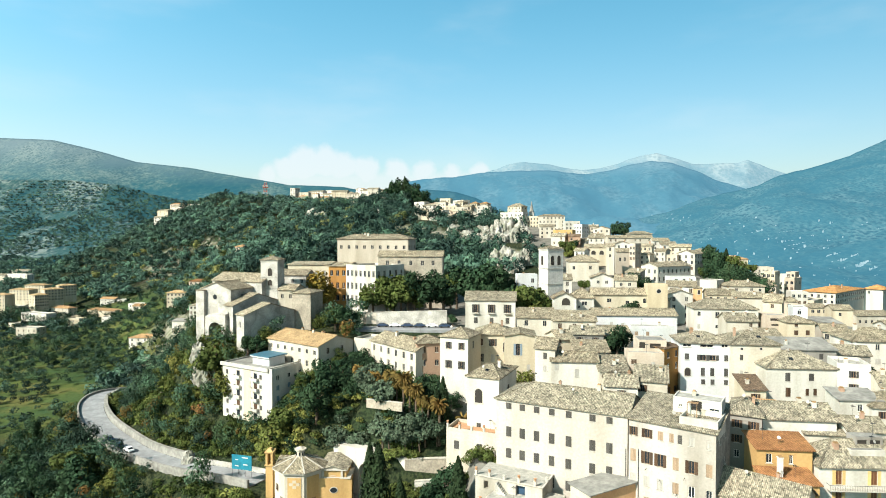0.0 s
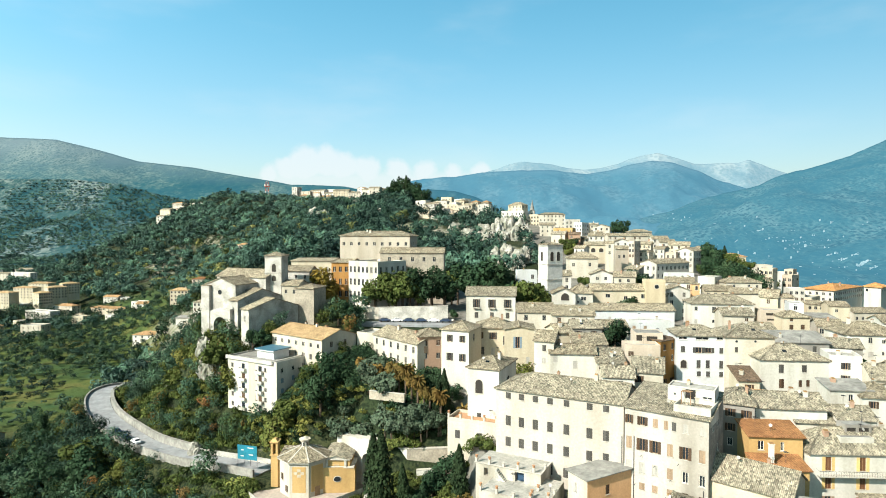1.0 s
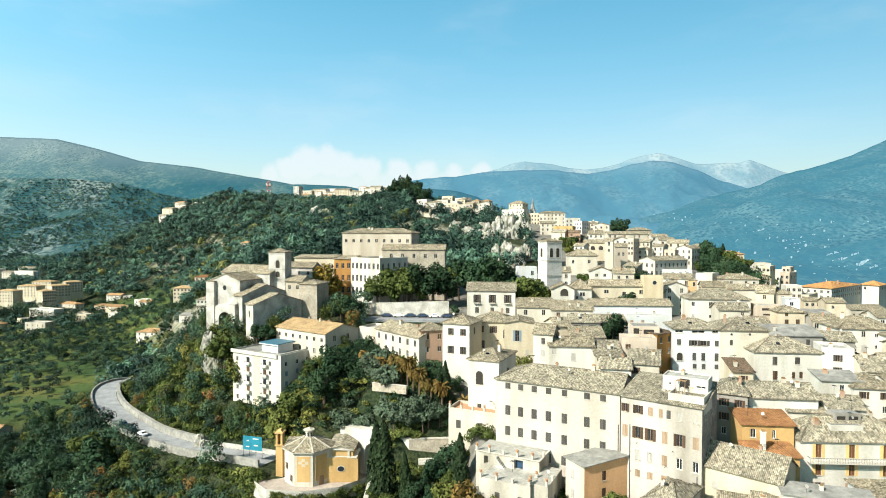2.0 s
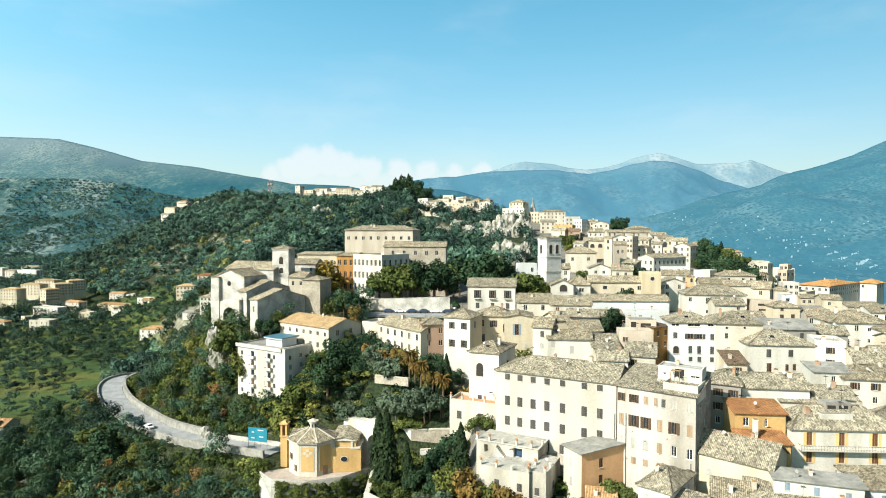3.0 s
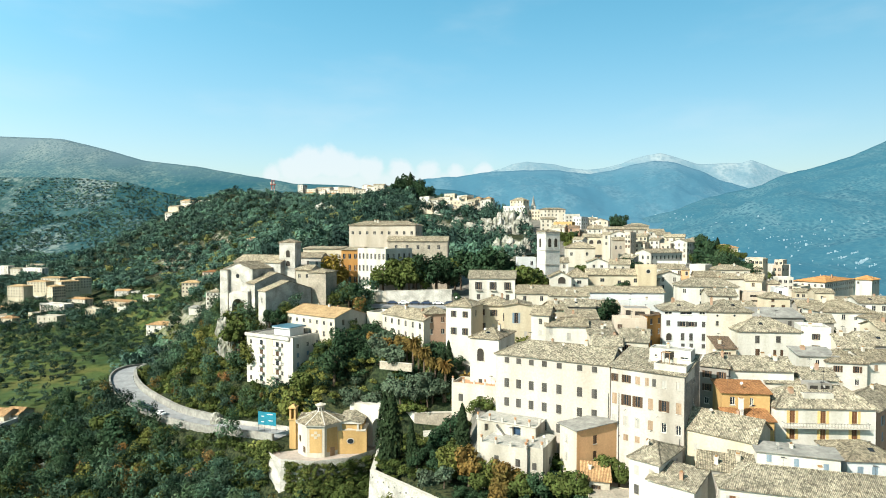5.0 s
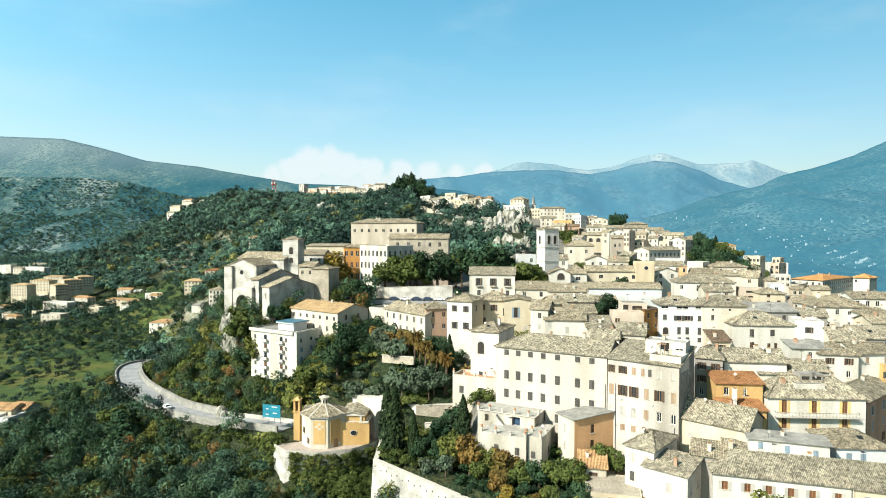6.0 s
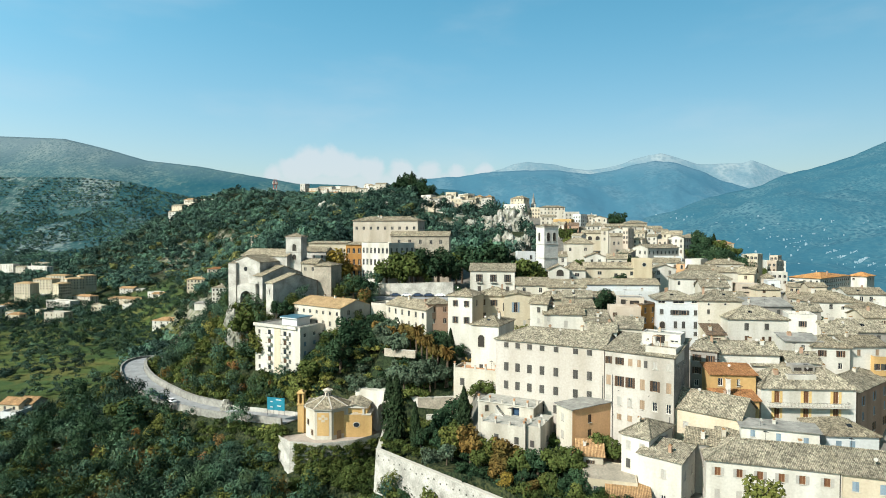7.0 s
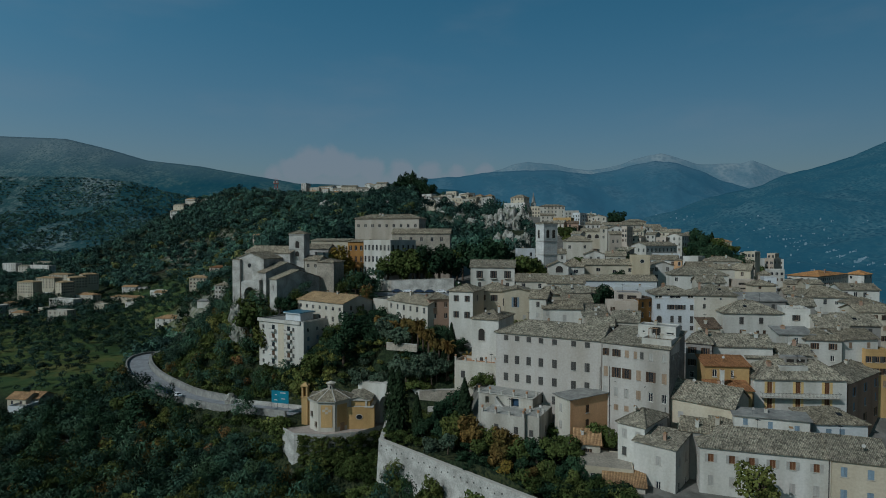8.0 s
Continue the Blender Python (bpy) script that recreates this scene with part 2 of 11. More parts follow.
CREAM = plaster("cream_plaster", (0.488, 0.427, 0.324))
WHITE = plaster("white_plaster", (0.522, 0.498, 0.448), 0.34)
IVORY = plaster("ivory_plaster", (0.469, 0.427, 0.357))
YELLOW = plaster("yellow_plaster", (0.470, 0.305, 0.128))
OCHRE = plaster("ochre_plaster", (0.378, 0.191, 0.056))
SALMON = plaster("salmon_plaster", (0.361, 0.237, 0.167))
GREYWALL = plaster("grey_render", (0.249, 0.232, 0.209), 0.3)
# bluish paint; on a few white fronts the blue is painted shade
BLUEWHITE = plaster("bluish_and_shaded_white_plaster", (0.490, 0.500, 0.505), 0.12)
CONVENT = plaster("aged_buff_plaster", (0.378, 0.335, 0.277), 0.3)
PALAZZO = plaster("faded_rose_white_plaster", (0.432, 0.396, 0.356), 0.2)
PINKISH = plaster("pinkish_beige_plaster", (0.450, 0.380, 0.310), 0.25)
PEACH = plaster("peach_orange_plaster", (0.600, 0.350, 0.180), 0.25)
WEATHERED = plaster("weathered_terrace_plaster", (0.455, 0.420, 0.360), 0.5)
BEIGE = plaster("sandy_beige_plaster", (0.470, 0.395, 0.275), 0.25)
STAINED = plaster("stained_white_plaster", (0.425, 0.392, 0.350), 0.42)
PALEYELLOW = plaster("pale_yellow_plaster", (0.465, 0.400, 0.300), 0.2)
STONE = surface("pale_limestone", (0.44, 0.418, 0.375), 0.9, 0.28, 3.0, 0.3, (0.22, 0.21, 0.185), 0.25, 2.5)
BROWNSTONE = surface("brown_rubble_stone", (0.330, 0.288, 0.228), 0.95, 0.3, 2.0, 0.3, (0.215, 0.188, 0.148), 0.3, 2.5)
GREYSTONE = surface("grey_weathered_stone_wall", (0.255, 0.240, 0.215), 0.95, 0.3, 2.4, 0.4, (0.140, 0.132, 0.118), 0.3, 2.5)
TOWERSTONE = surface("grey_travertine", (0.52, 0.505, 0.475), 0.9, 0.18, 1.6, 0.5, (0.40, 0.385, 0.36), 0.15, 2.0)
TILE = roof_tiles("weathered_clay_tiles", (0.370, 0.324, 0.238), (0.124, 0.110, 0.081))
TILE_PALE = roof_tiles("pale_clay_tiles", (0.381, 0.324, 0.228), (0.132, 0.112, 0.078))
TILE_ORANGE = roof_tiles("orange_clay_tiles", (0.400, 0.247, 0.122), (0.294, 0.173, 0.085))
TILE_TAN = roof_tiles("tan_clay_tiles", (0.460, 0.315, 0.165), (0.370, 0.250, 0.130))
TILE_RUST = roof_tiles("rust_clay_tiles", (0.300, 0.145, 0.062), (0.230, 0.108, 0.046))
TILE_BRIGHT = roof_tiles("bright_orange_tiles", (0.560, 0.285, 0.105), (0.460, 0.225, 0.085))
TILE_BROWN = roof_tiles("brown_clay_tiles", (0.206, 0.142, 0.093), (0.118, 0.083, 0.058))
SLATE = surface("grey_roof_felt", (0.25, 0.24, 0.215), 0.97, 0.35, 1.2, 0.3, (0.14, 0.135, 0.122), 0.1)
FLATROOF = surface("terrace_paving", (0.34, 0.325, 0.285), 0.9, 0.25, 1.5, 0.4, (0.22, 0.21, 0.185), 0.1)
BLUEROOF = surface("blue_roof_sheet", (0.05, 0.13, 0.18), 0.5, 0.12, 1.2, 0.3, None, 0.05)
GLASS = glass_pane("window_glass")
# near-black that stands in for the shade inside openings
DARKIN = surface("painted_opening_shade", (0.035, 0.03, 0.025), 0.9, 0.2, bump=0)
FRAMEW = surface("white_window_frame", (0.72, 0.68, 0.60), 0.6, 0.08, bump=0)
TRIM = surface("stone_trim", (0.43, 0.40, 0.345), 0.85, 0.12, 4.0, 0.6, None, 0.05)
SH_GREY = surface("grey_shutter_paint", (0.062, 0.058, 0.052), 0.6, 0.12, bump=0, per_object=0.2)
SH_BROWN = surface("dark_brown_shutter_wood", (0.068, 0.040, 0.024), 0.55, 0.2, bump=0, per_object=0.25)
SH_TAN = surface("tan_shutter_paint", (0.27, 0.19, 0.125), 0.6, 0.12, bump=0, per_object=0.15)
SH_ORANGE = surface("orange_varnished_shutter_wood", (0.56, 0.385, 0.16), 0.5, 0.15, bump=0, per_object=0.1)
SH_BLUE = surface("blue_grey_shutter_paint", (0.17, 0.225, 0.27), 0.6, 0.1, bump=0, per_object=0.1)
SH_PALE = surface("pale_grey_shutter_paint", (0.34, 0.32, 0.285), 0.6, 0.1, bump=0, per_object=0.1)
SH_WALNUT = surface("varnished_window_wood", (0.12, 0.052, 0.024), 0.5, 0.15, bump=0, per_object=0.15)
DOORBLUE = surface("dark_blue_door_paint", (0.025, 0.055, 0.10), 0.5, 0.12, bump=0)
WOOD = surface("weathered_wood", (0.26, 0.16, 0.09), 0.7, 0.25, 5.0, 0.8, None, 0.1)
IRON = surface("dark_iron", (0.04, 0.04, 0.045), 0.5, 0.1, bump=0, metal=0.6)
ASPHALT = surface("pale_worn_asphalt", (0.255, 0.258, 0.260), 0.9, 0.22, 1.0, 0.25, (0.175, 0.178, 0.182), 0.1)
CONCRETE = surface("concrete", (0.265, 0.252, 0.225), 0.9, 0.28, 1.0, 0.3, (0.165, 0.158, 0.140), 0.15)
ROCK = surface("limestone_rock", (0.33, 0.31, 0.275), 0.95, 0.4, 0.6, 0.2, (0.13, 0.135, 0.095), 0.6, 0.8)
BARK = surface("bark", (0.11, 0.08, 0.055), 0.95, 0.3, 4.0, 0.8, None, 0.3)
LEAF_DARK = foliage("dark_evergreen_leaves", (0.029, 0.053, 0.025), (0.018, 0.039, 0.020))
LEAF_GREEN = foliage("green_leaves", (0.070, 0.088, 0.024), (0.046, 0.064, 0.018), 0.2)
LEAF_OLIVE = foliage("grey_green_olive_leaves", (0.077, 0.103, 0.066), (0.050, 0.075, 0.046))
LEAF_LIME = foliage("yellow_green_leaves", (0.105, 0.110, 0.028), (0.064, 0.080, 0.022), 0.2)
LEAF_RUST = foliage("rust_autumn_leaves", (0.148, 0.088, 0.026), (0.084, 0.068, 0.021))
LEAF_GOLD = foliage("golden_autumn_leaves", (0.208, 0.140, 0.026), (0.128, 0.100, 0.022))
LEAF_WOOD = foliage("mixed_wood_leaves", (0.031, 0.062, 0.042), (0.048, 0.078, 0.042), 0.16)
# green shifted to blue: haze over the far woods painted into the leaves
LEAF_HILL = foliage("haze_tinted_hill_leaves", (0.058, 0.100, 0.072), (0.038, 0.076, 0.062), 0.12)
LEAF_HILLLIME = foliage("hill_yellow_green_leaves", (0.160, 0.168, 0.058), (0.108, 0.135, 0.054), 0.12)
LEAF_HILLDARK = foliage("hill_evergreen_leaves", (0.026, 0.056, 0.044), (0.038, 0.068, 0.048), 0.12)
LEAF_FIELD = foliage("dusky_olive_leaves", (0.035, 0.060, 0.044), (0.023, 0.044, 0.032), 0.25)
LEAF_CYPRESS = foliage("cypress_leaves", (0.020, 0.033, 0.014), (0.013, 0.022, 0.011), 0.3)
CAR_WHITE = surface("white_car_paint", (0.75, 0.75, 0.75), 0.25, 0.02, bump=0, spec=0.5)
CAR_DARK = surface("dark_blue_car_paint", (0.03, 0.05, 0.09), 0.25, 0.02, bump=0, spec=0.5)
RUBBER = surface("tyre_rubber", (0.02, 0.02, 0.02), 0.9, 0.1, bump=0)
SIGNBLUE = surface("turquoise_netting", (0.012, 0.17, 0.24), 0.7, 0.2, 2.0, 0.5, None, 0.1)
TERRACOTTA = surface("terracotta", (0.40, 0.22, 0.12), 0.85, 0.15, bump=0)
MASTRED = surface("red_mast_paint", (0.45, 0.08, 0.05), 0.6, 0.1, bump=0)
# haze is put into these: bluish base colours plus a faint glow
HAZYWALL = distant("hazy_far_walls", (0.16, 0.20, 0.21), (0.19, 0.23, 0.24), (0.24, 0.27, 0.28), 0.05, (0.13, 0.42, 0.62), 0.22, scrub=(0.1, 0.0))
SUMMIT = distant("hazy_bare_summits", (0.050, 0.080, 0.092), (0.095, 0.115, 0.12), (0.17, 0.175, 0.165), 0.004, (0.20, 0.48, 0.64), 0.29, (620, 700, 0.35), (0.03, 0.35), 0.4)
SPURWOOD = distant("hazy_wooded_spur", (0.012, 0.038, 0.05), (0.018, 0.046, 0.056), (0.030, 0.058, 0.062), 0.02, (0.10, 0.40, 0.60), 0.15, (900, 1200, 0.2))
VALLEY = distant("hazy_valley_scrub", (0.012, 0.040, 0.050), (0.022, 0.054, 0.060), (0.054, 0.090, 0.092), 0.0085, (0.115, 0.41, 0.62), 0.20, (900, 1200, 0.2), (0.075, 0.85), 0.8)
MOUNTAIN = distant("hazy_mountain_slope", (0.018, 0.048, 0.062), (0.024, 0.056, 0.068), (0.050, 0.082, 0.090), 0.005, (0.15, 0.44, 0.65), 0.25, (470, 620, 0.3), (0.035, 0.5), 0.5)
FARHILL = distant("hazy_wooded_hill", (0.010, 0.034, 0.040), (0.022, 0.052, 0.048), (0.100, 0.125, 0.098), 0.0055, (0.07, 0.36, 0.54), 0.13, (260, 400, 0.5), (0.13, 0.55), 0.6)
FOOTHILL = distant("hazy_stony_foothill", (0.014, 0.034, 0.029), (0.032, 0.054, 0.043), (0.150, 0.166, 0.142), 0.011, (0.06, 0.34, 0.50), 0.095, (900, 1200, 0.2), (0.10, 0.8), 0.6)


# ---- mesh helpers ----
def mesh_of(name, verts, faces, mats, smooth=False, face_mats=None, uv=None):
    me = bpy.data.meshes.new(name)
    me.from_pydata([tuple(v) for v in verts], [], [tuple(f) for f in faces])
    for m in mats:
        me.materials.append(m)
    if face_mats is not None:
        me.polygons.foreach_set("material_index", face_mats)
    if smooth:
        me.polygons.foreach_set("use_smooth", [True] * len(me.polygons))
    if uv is not None:
        layer = me.uv_layers.new(name="UVMap")
        layer.data.foreach_set("uv", np.asarray(uv, dtype=np.float32).ravel())
    me.update()
    return me


def quads_mesh(name, verts, mat, per=4):
    """A mesh of loose polygons out of an array of their corners."""
    verts = np.asarray(verts, dtype=np.float32).reshape(-1, 3)
    count = len(verts) // per
    me = bpy.data.meshes.new(name)
    me.vertices.add(len(verts))
    me.vertices.foreach_set("co", verts.ravel())
    me.loops.add(len(verts))
    me.loops.foreach_set("vertex_index", np.arange(len(verts), dtype=np.int32))
    me.polygons.add(count)
    me.polygons.foreach_set("loop_start", np.arange(0, len(verts), per, dtype=np.int32))
    me.materials.append(mat)
    me.update(calc_edges=True)
    return me


def child(name, me, parent, loc=(0, 0, 0), rz=0.0, label=""):
    ob = new(name, me)
    ob.parent = parent
    ob.location = loc
    ob.rotation_euler = (0, 0, radians(rz))
    if label:
        ob["label"] = label
    return ob


class Build:
    """Collects boxes, prisms and quads into one mesh."""

    def __init__(self):
        self.v, self.f, self.m = [], [], []

    def poly(self, pts, mat=0):
        i = len(self.v)
        self.v += [tuple(p) for p in pts]
        self.f.append(tuple(range(i, i + len(pts))))
        self.m.append(mat)

    def box(self, x0, y0, z0, x1, y1, z1, mat=0, taper=0.0):
        i, k = len(self.v), taper
        self.v += [(x0, y0, z0), (x1, y0, z0), (x1, y1, z0), (x0, y1, z0),
                   (x0 + k, y0 + k, z1), (x1 - k, y0 + k, z1), (x1 - k, y1 - k, z1), (x0 + k, y1 - k, z1)]
        self.f += [tuple(i + j for j in q) for q in ((3, 2, 1, 0), (4, 5, 6, 7), (0, 1, 5, 4), (1, 2, 6, 5), (2, 3, 7, 6), (3, 0, 4, 7))]
        self.m += [mat] * 6

    def tube(self, x, y, z0, z1, r0, r1, sides=10, mat=0):
        i = len(self.v)
        for z, r in ((z0, r0), (z1, r1)):
            self.v += [(x + r * math.cos(2 * math.pi * k / sides), y + r * math.sin(2 * math.pi * k / sides), z) for k in range(sides)]
        for k in range(sides):
            self.f.append((i + k, i + (k + 1) % sides, i + sides + (k + 1) % sides, i + sides + k))
        self.f += [tuple(i + k for k in reversed(range(sides))), tuple(i + sides + k for k in range(sides))]
        self.m += [mat] * (sides + 2)

    def mesh(self, name, *mats):
        return mesh_of(name, self.v, self.f, mats, face_mats=self.m)


# ---- windows, shared by size and kind ----
CACHE = {}


def cached(key, make):
    if key not in CACHE:
        CACHE[key] = make()
    return CACHE[key]


def frame_mesh(w, h, mat):
    def make():
        b, t = Build(), 0.09
        for x0, x1, z0, z1 in ((-w / 2, -w / 2 + t, -h / 2, h / 2), (w / 2 - t, w / 2, -h / 2, h / 2), (-w / 2 + t, w / 2 - t, h / 2 - t, h / 2),
                               (-w / 2 + t, w / 2 - t, -h / 2, -h / 2 + t), (-0.035, 0.035, -h / 2 + t, h / 2 - t)):
            b.box(x0, 0.12, z0, x1, 0.2, z1)
        return b.mesh("window", mat)
    return cached(("frame", w, h, mat.name), make)


def box_mesh(name, x0, y0, z0, x1, y1, z1, mat):
    def make():
        b = Build()
        b.box(x0, y0, z0, x1, y1, z1)
        return b.mesh(name, mat)
    return cached((name, x0, y0, z0, x1, y1, z1, mat.name), make)


def shutter_mesh(w, h, mat):
    """One louvred leaf, hinged at x = 0, lying in +x."""
    def make():
        b, t = Build(), 0.07
        b.box(0, -0.02, -h / 2, t, 0.02, h / 2)
        b.box(w - t, -0.02, -h / 2, w, 0.02, h / 2)
        b.box(t, -0.02, h / 2 - t, w - t, 0.02, h / 2)
        b.box(t, -0.02, -h / 2, w - t, 0.02, -h / 2 + t)
        k = max(3, int(h / 0.22))
        for i in range(k):
            z = -h / 2 + t + (h - 2 * t) * i / k
            b.poly([(t, -0.012, z), (w - t, -0.012, z), (w - t, 0.012, z + (h - 2 * t) / k * 1.05), (t, 0.012, z + (h - 2 * t) / k * 1.05)])
        return b.mesh("shutter", mat)
    return cached(("shutter", w, h, mat.name), make)


def far_window_mesh(w, h, mat):
    def make():
        b = Build()
        b.box(-w / 2, 0.13, -h / 2, w / 2, 0.17, h / 2, 0)
        b.box(-w / 2 - 0.06, -0.07, -h / 2 - 0.12, w / 2 + 0.06, 0.05, -h / 2, 1)
        b.box(-0.04, 0.09, -h / 2, 0.04, 0.129, h / 2, 1)
        return b.mesh("window", mat, TRIM)
    return cached(("far", w, h, mat.name), make)


def arch_mesh(w, h):
    """A round-headed opening in a proud stone surround; a flat dark panel stands in for its inner shade."""
    def make():
        n, b = 10, Build()
        def outline(k):
            r = w / 2 + k
            return [(-r, -h / 2 - k)] + [(-r * math.cos(math.pi * i / n), h / 2 - w / 2 + r * math.sin(math.pi * i / n)) for i in range(n + 1)] + [(r, -h / 2 - k)]
        inner, outer = outline(0.0), outline(0.16)
        b.poly([(x, -0.02, z) for x, z in inner], 0)
        for (a0, a1), (c0, c1) in zip(zip(inner[:-1], inner[1:]), zip(outer[:-1], outer[1:])):
            b.poly([(a0[0], -0.1, a0[1]), (a1[0], -0.1, a1[1]), (c1[0], -0.1, c1[1]), (c0[0], -0.1, c0[1])][::-1], 1)
            b.poly([(a0[0], -0.02, a0[1]), (a1[0], -0.02, a1[1]), (a1[0], -0.1, a1[1]), (a0[0], -0.1, a0[1])], 1)
            b.poly([(c0[0], 0.0, c0[1]), (c1[0], 0.0, c1[1]), (c1[0], -0.1, c1[1]), (c0[0], -0.1, c0[1])][::-1], 1)
        b.box(-w / 2 - 0.25, -0.16, -h / 2 - 0.2, w / 2 + 0.25, 0.0, -h / 2, 1)
        return b.mesh("window", DARKIN, TRIM)
    return cached(("arch", w, h), make)


def add_window(parent, loc, rz, w, h, style):
    w, h = round(w, 1), round(h, 1)
    if style.startswith("far"):
        return child("window", far_window_mesh(w, h, {"far": GLASS, "farb": SH_BROWN, "farg": SH_GREY, "farp": SH_PALE}[style]), parent, loc, rz)
    if style == "round":
        b = Build()
        b.tube(0, 0, -0.1, -0.05, w / 2, w / 2, 16)
        b.tube(0, 0, -0.05, 0.04, w / 2 + 0.18, w / 2 + 0.18, 16, 1)
        me = b.mesh("window", GLASS, TRIM)
        me.transform(Matrix.Rotation(radians(-90), 4, "X"))
        return child("window", me, parent, loc, rz, "round window in a stone ring")
    if style == "dark":                                  # an open loggia bay, its shade a dark sheet at the back
        return child("opening", box_mesh("opening", -w / 2, 0.19, -h / 2, w / 2, 0.21, h / 2, DARKIN), parent, loc, rz)
    if style == "arch":
        return child("window", arch_mesh(w, h), parent, loc, rz)
    kind, _, tone = style.partition("_")
    paint = {"grey": SH_GREY, "brown": SH_BROWN, "tan": SH_TAN, "orange": SH_ORANGE, "blue": SH_BLUE, "pale": SH_PALE, "": SH_GREY}[tone]
    win = child("window", frame_mesh(w, h, FRAMEW if kind == "glass" else TRIM if kind == "shut" else WOOD), parent, loc, rz)
    child("sill", box_mesh("sill", -w / 2 - 0.12, -0.12, -h / 2 - 0.12, w / 2 + 0.12, 0.1, -h / 2, TRIM), win)
    if kind == "shut":
        leaf = shutter_mesh(round(w / 2 - 0.02, 2), h - 0.06, paint)
        child("shutter", leaf, win, (-w / 2 + 0.01, 0.06, 0))
        child("shutter", leaf, win, (w / 2 - 0.01, 0.06, 0), 180)
    else:
        child("pane", box_mesh("pane", -w / 2 + 0.08, 0.15, -h / 2 + 0.08, w / 2 - 0.08, 0.17, h / 2 - 0.08, SH_WALNUT if kind == "wood" or tone == "orange" else GLASS), win)
    if kind in ("open", "wood"):
        leaf = shutter_mesh(round(w / 2, 2), h, paint)
        child("shutter", leaf, win, (-w / 2, -0.07, 0), 176)
        child("shutter", leaf, win, (w / 2, -0.07, 0), 4)
    return win


def facade(b, p0, ux, uy, w, z0, z1, holes, reveal=0.22, mat=0):
    """A wall face from p0 along (ux, uy), outward on its right-hand side, with real openings (s, z, width, height)."""
    nx, ny = -uy, ux                                     # inward
    def at(s, z, k=0.0):
        return (p0[0] + ux * s + nx * k, p0[1] + uy * s + ny * k, z)
    ss = sorted({0.0, w, *[round(a, 3) for s, _, ww, _ in holes for a in (s - ww / 2, s + ww / 2)]})
    zs = sorted({z0, z1, *[round(a, 3) for _, z, _, hh in holes for a in (z - hh / 2, z + hh / 2)]})
    if not holes:
        b.poly([at(0, z0), at(w, z0), at(w, z1), at(0, z1)], mat)
        return
    for i in range(len(ss) - 1):
        sm, run = (ss[i] + ss[i + 1]) / 2, None
        for j in range(len(zs) - 1):
            zm = (zs[j] + zs[j + 1]) / 2
            solid = not any(abs(sm - s) < ww / 2 and abs(zm - z) < hh / 2 for s, z, ww, hh in holes)
            if solid and run is None:
                run = zs[j]
            if run is not None and (not solid or j == len(zs) - 2):
                top = zs[j + 1] if solid else zs[j]
                b.poly([at(ss[i], run), at(ss[i + 1], run), at(ss[i + 1], top), at(ss[i], top)], mat)
                run = None
    for s, z, ww, hh in holes:
        a, c, lo, hi = s - ww / 2, s + ww / 2, z - hh / 2, z + hh / 2
        b.poly([at(a, lo), at(a, lo, reveal), at(a, hi, reveal), at(a, hi)], mat)
        b.poly([at(c, lo, reveal), at(c, lo), at(c, hi), at(c, hi, reveal)], mat)
        b.poly([at(a, hi), at(a, hi, reveal), at(c, hi, reveal), at(c, hi)], mat)
        b.poly([at(a, lo, reveal), at(a, lo), at(c, lo), at(c, lo, reveal)], mat)
        b.poly([at(a, lo, reveal), at(c, lo, reveal), at(c, hi, reveal), at(a, hi, reveal)], mat)


def roof_slope(pts, thick, mat):
    """One thick tiled slope; pts run along the eave first, then the ridge side. Its coordinates follow eave and slope."""
    p = [Vector(q) for q in pts]
    u = (p[1] - p[0]).normalized()
    n = (p[1] - p[0]).cross(p[-1] - p[0]).normalized()
    v = n.cross(u)
    low = [q - Vector((0, 0, thick)) for q in p]
    k = len(p)
    verts = p + low
    faces = [tuple(range(k)), tuple(reversed(range(k, 2 * k)))] + [((i + 1) % k, i, k + i, k + (i + 1) % k) for i in range(k)]
    uv = []
    for f in faces:
        uv += [((verts[i] - p[0]).dot(u), (verts[i] - p[0]).dot(v)) for i in f]
    return verts, faces, uv


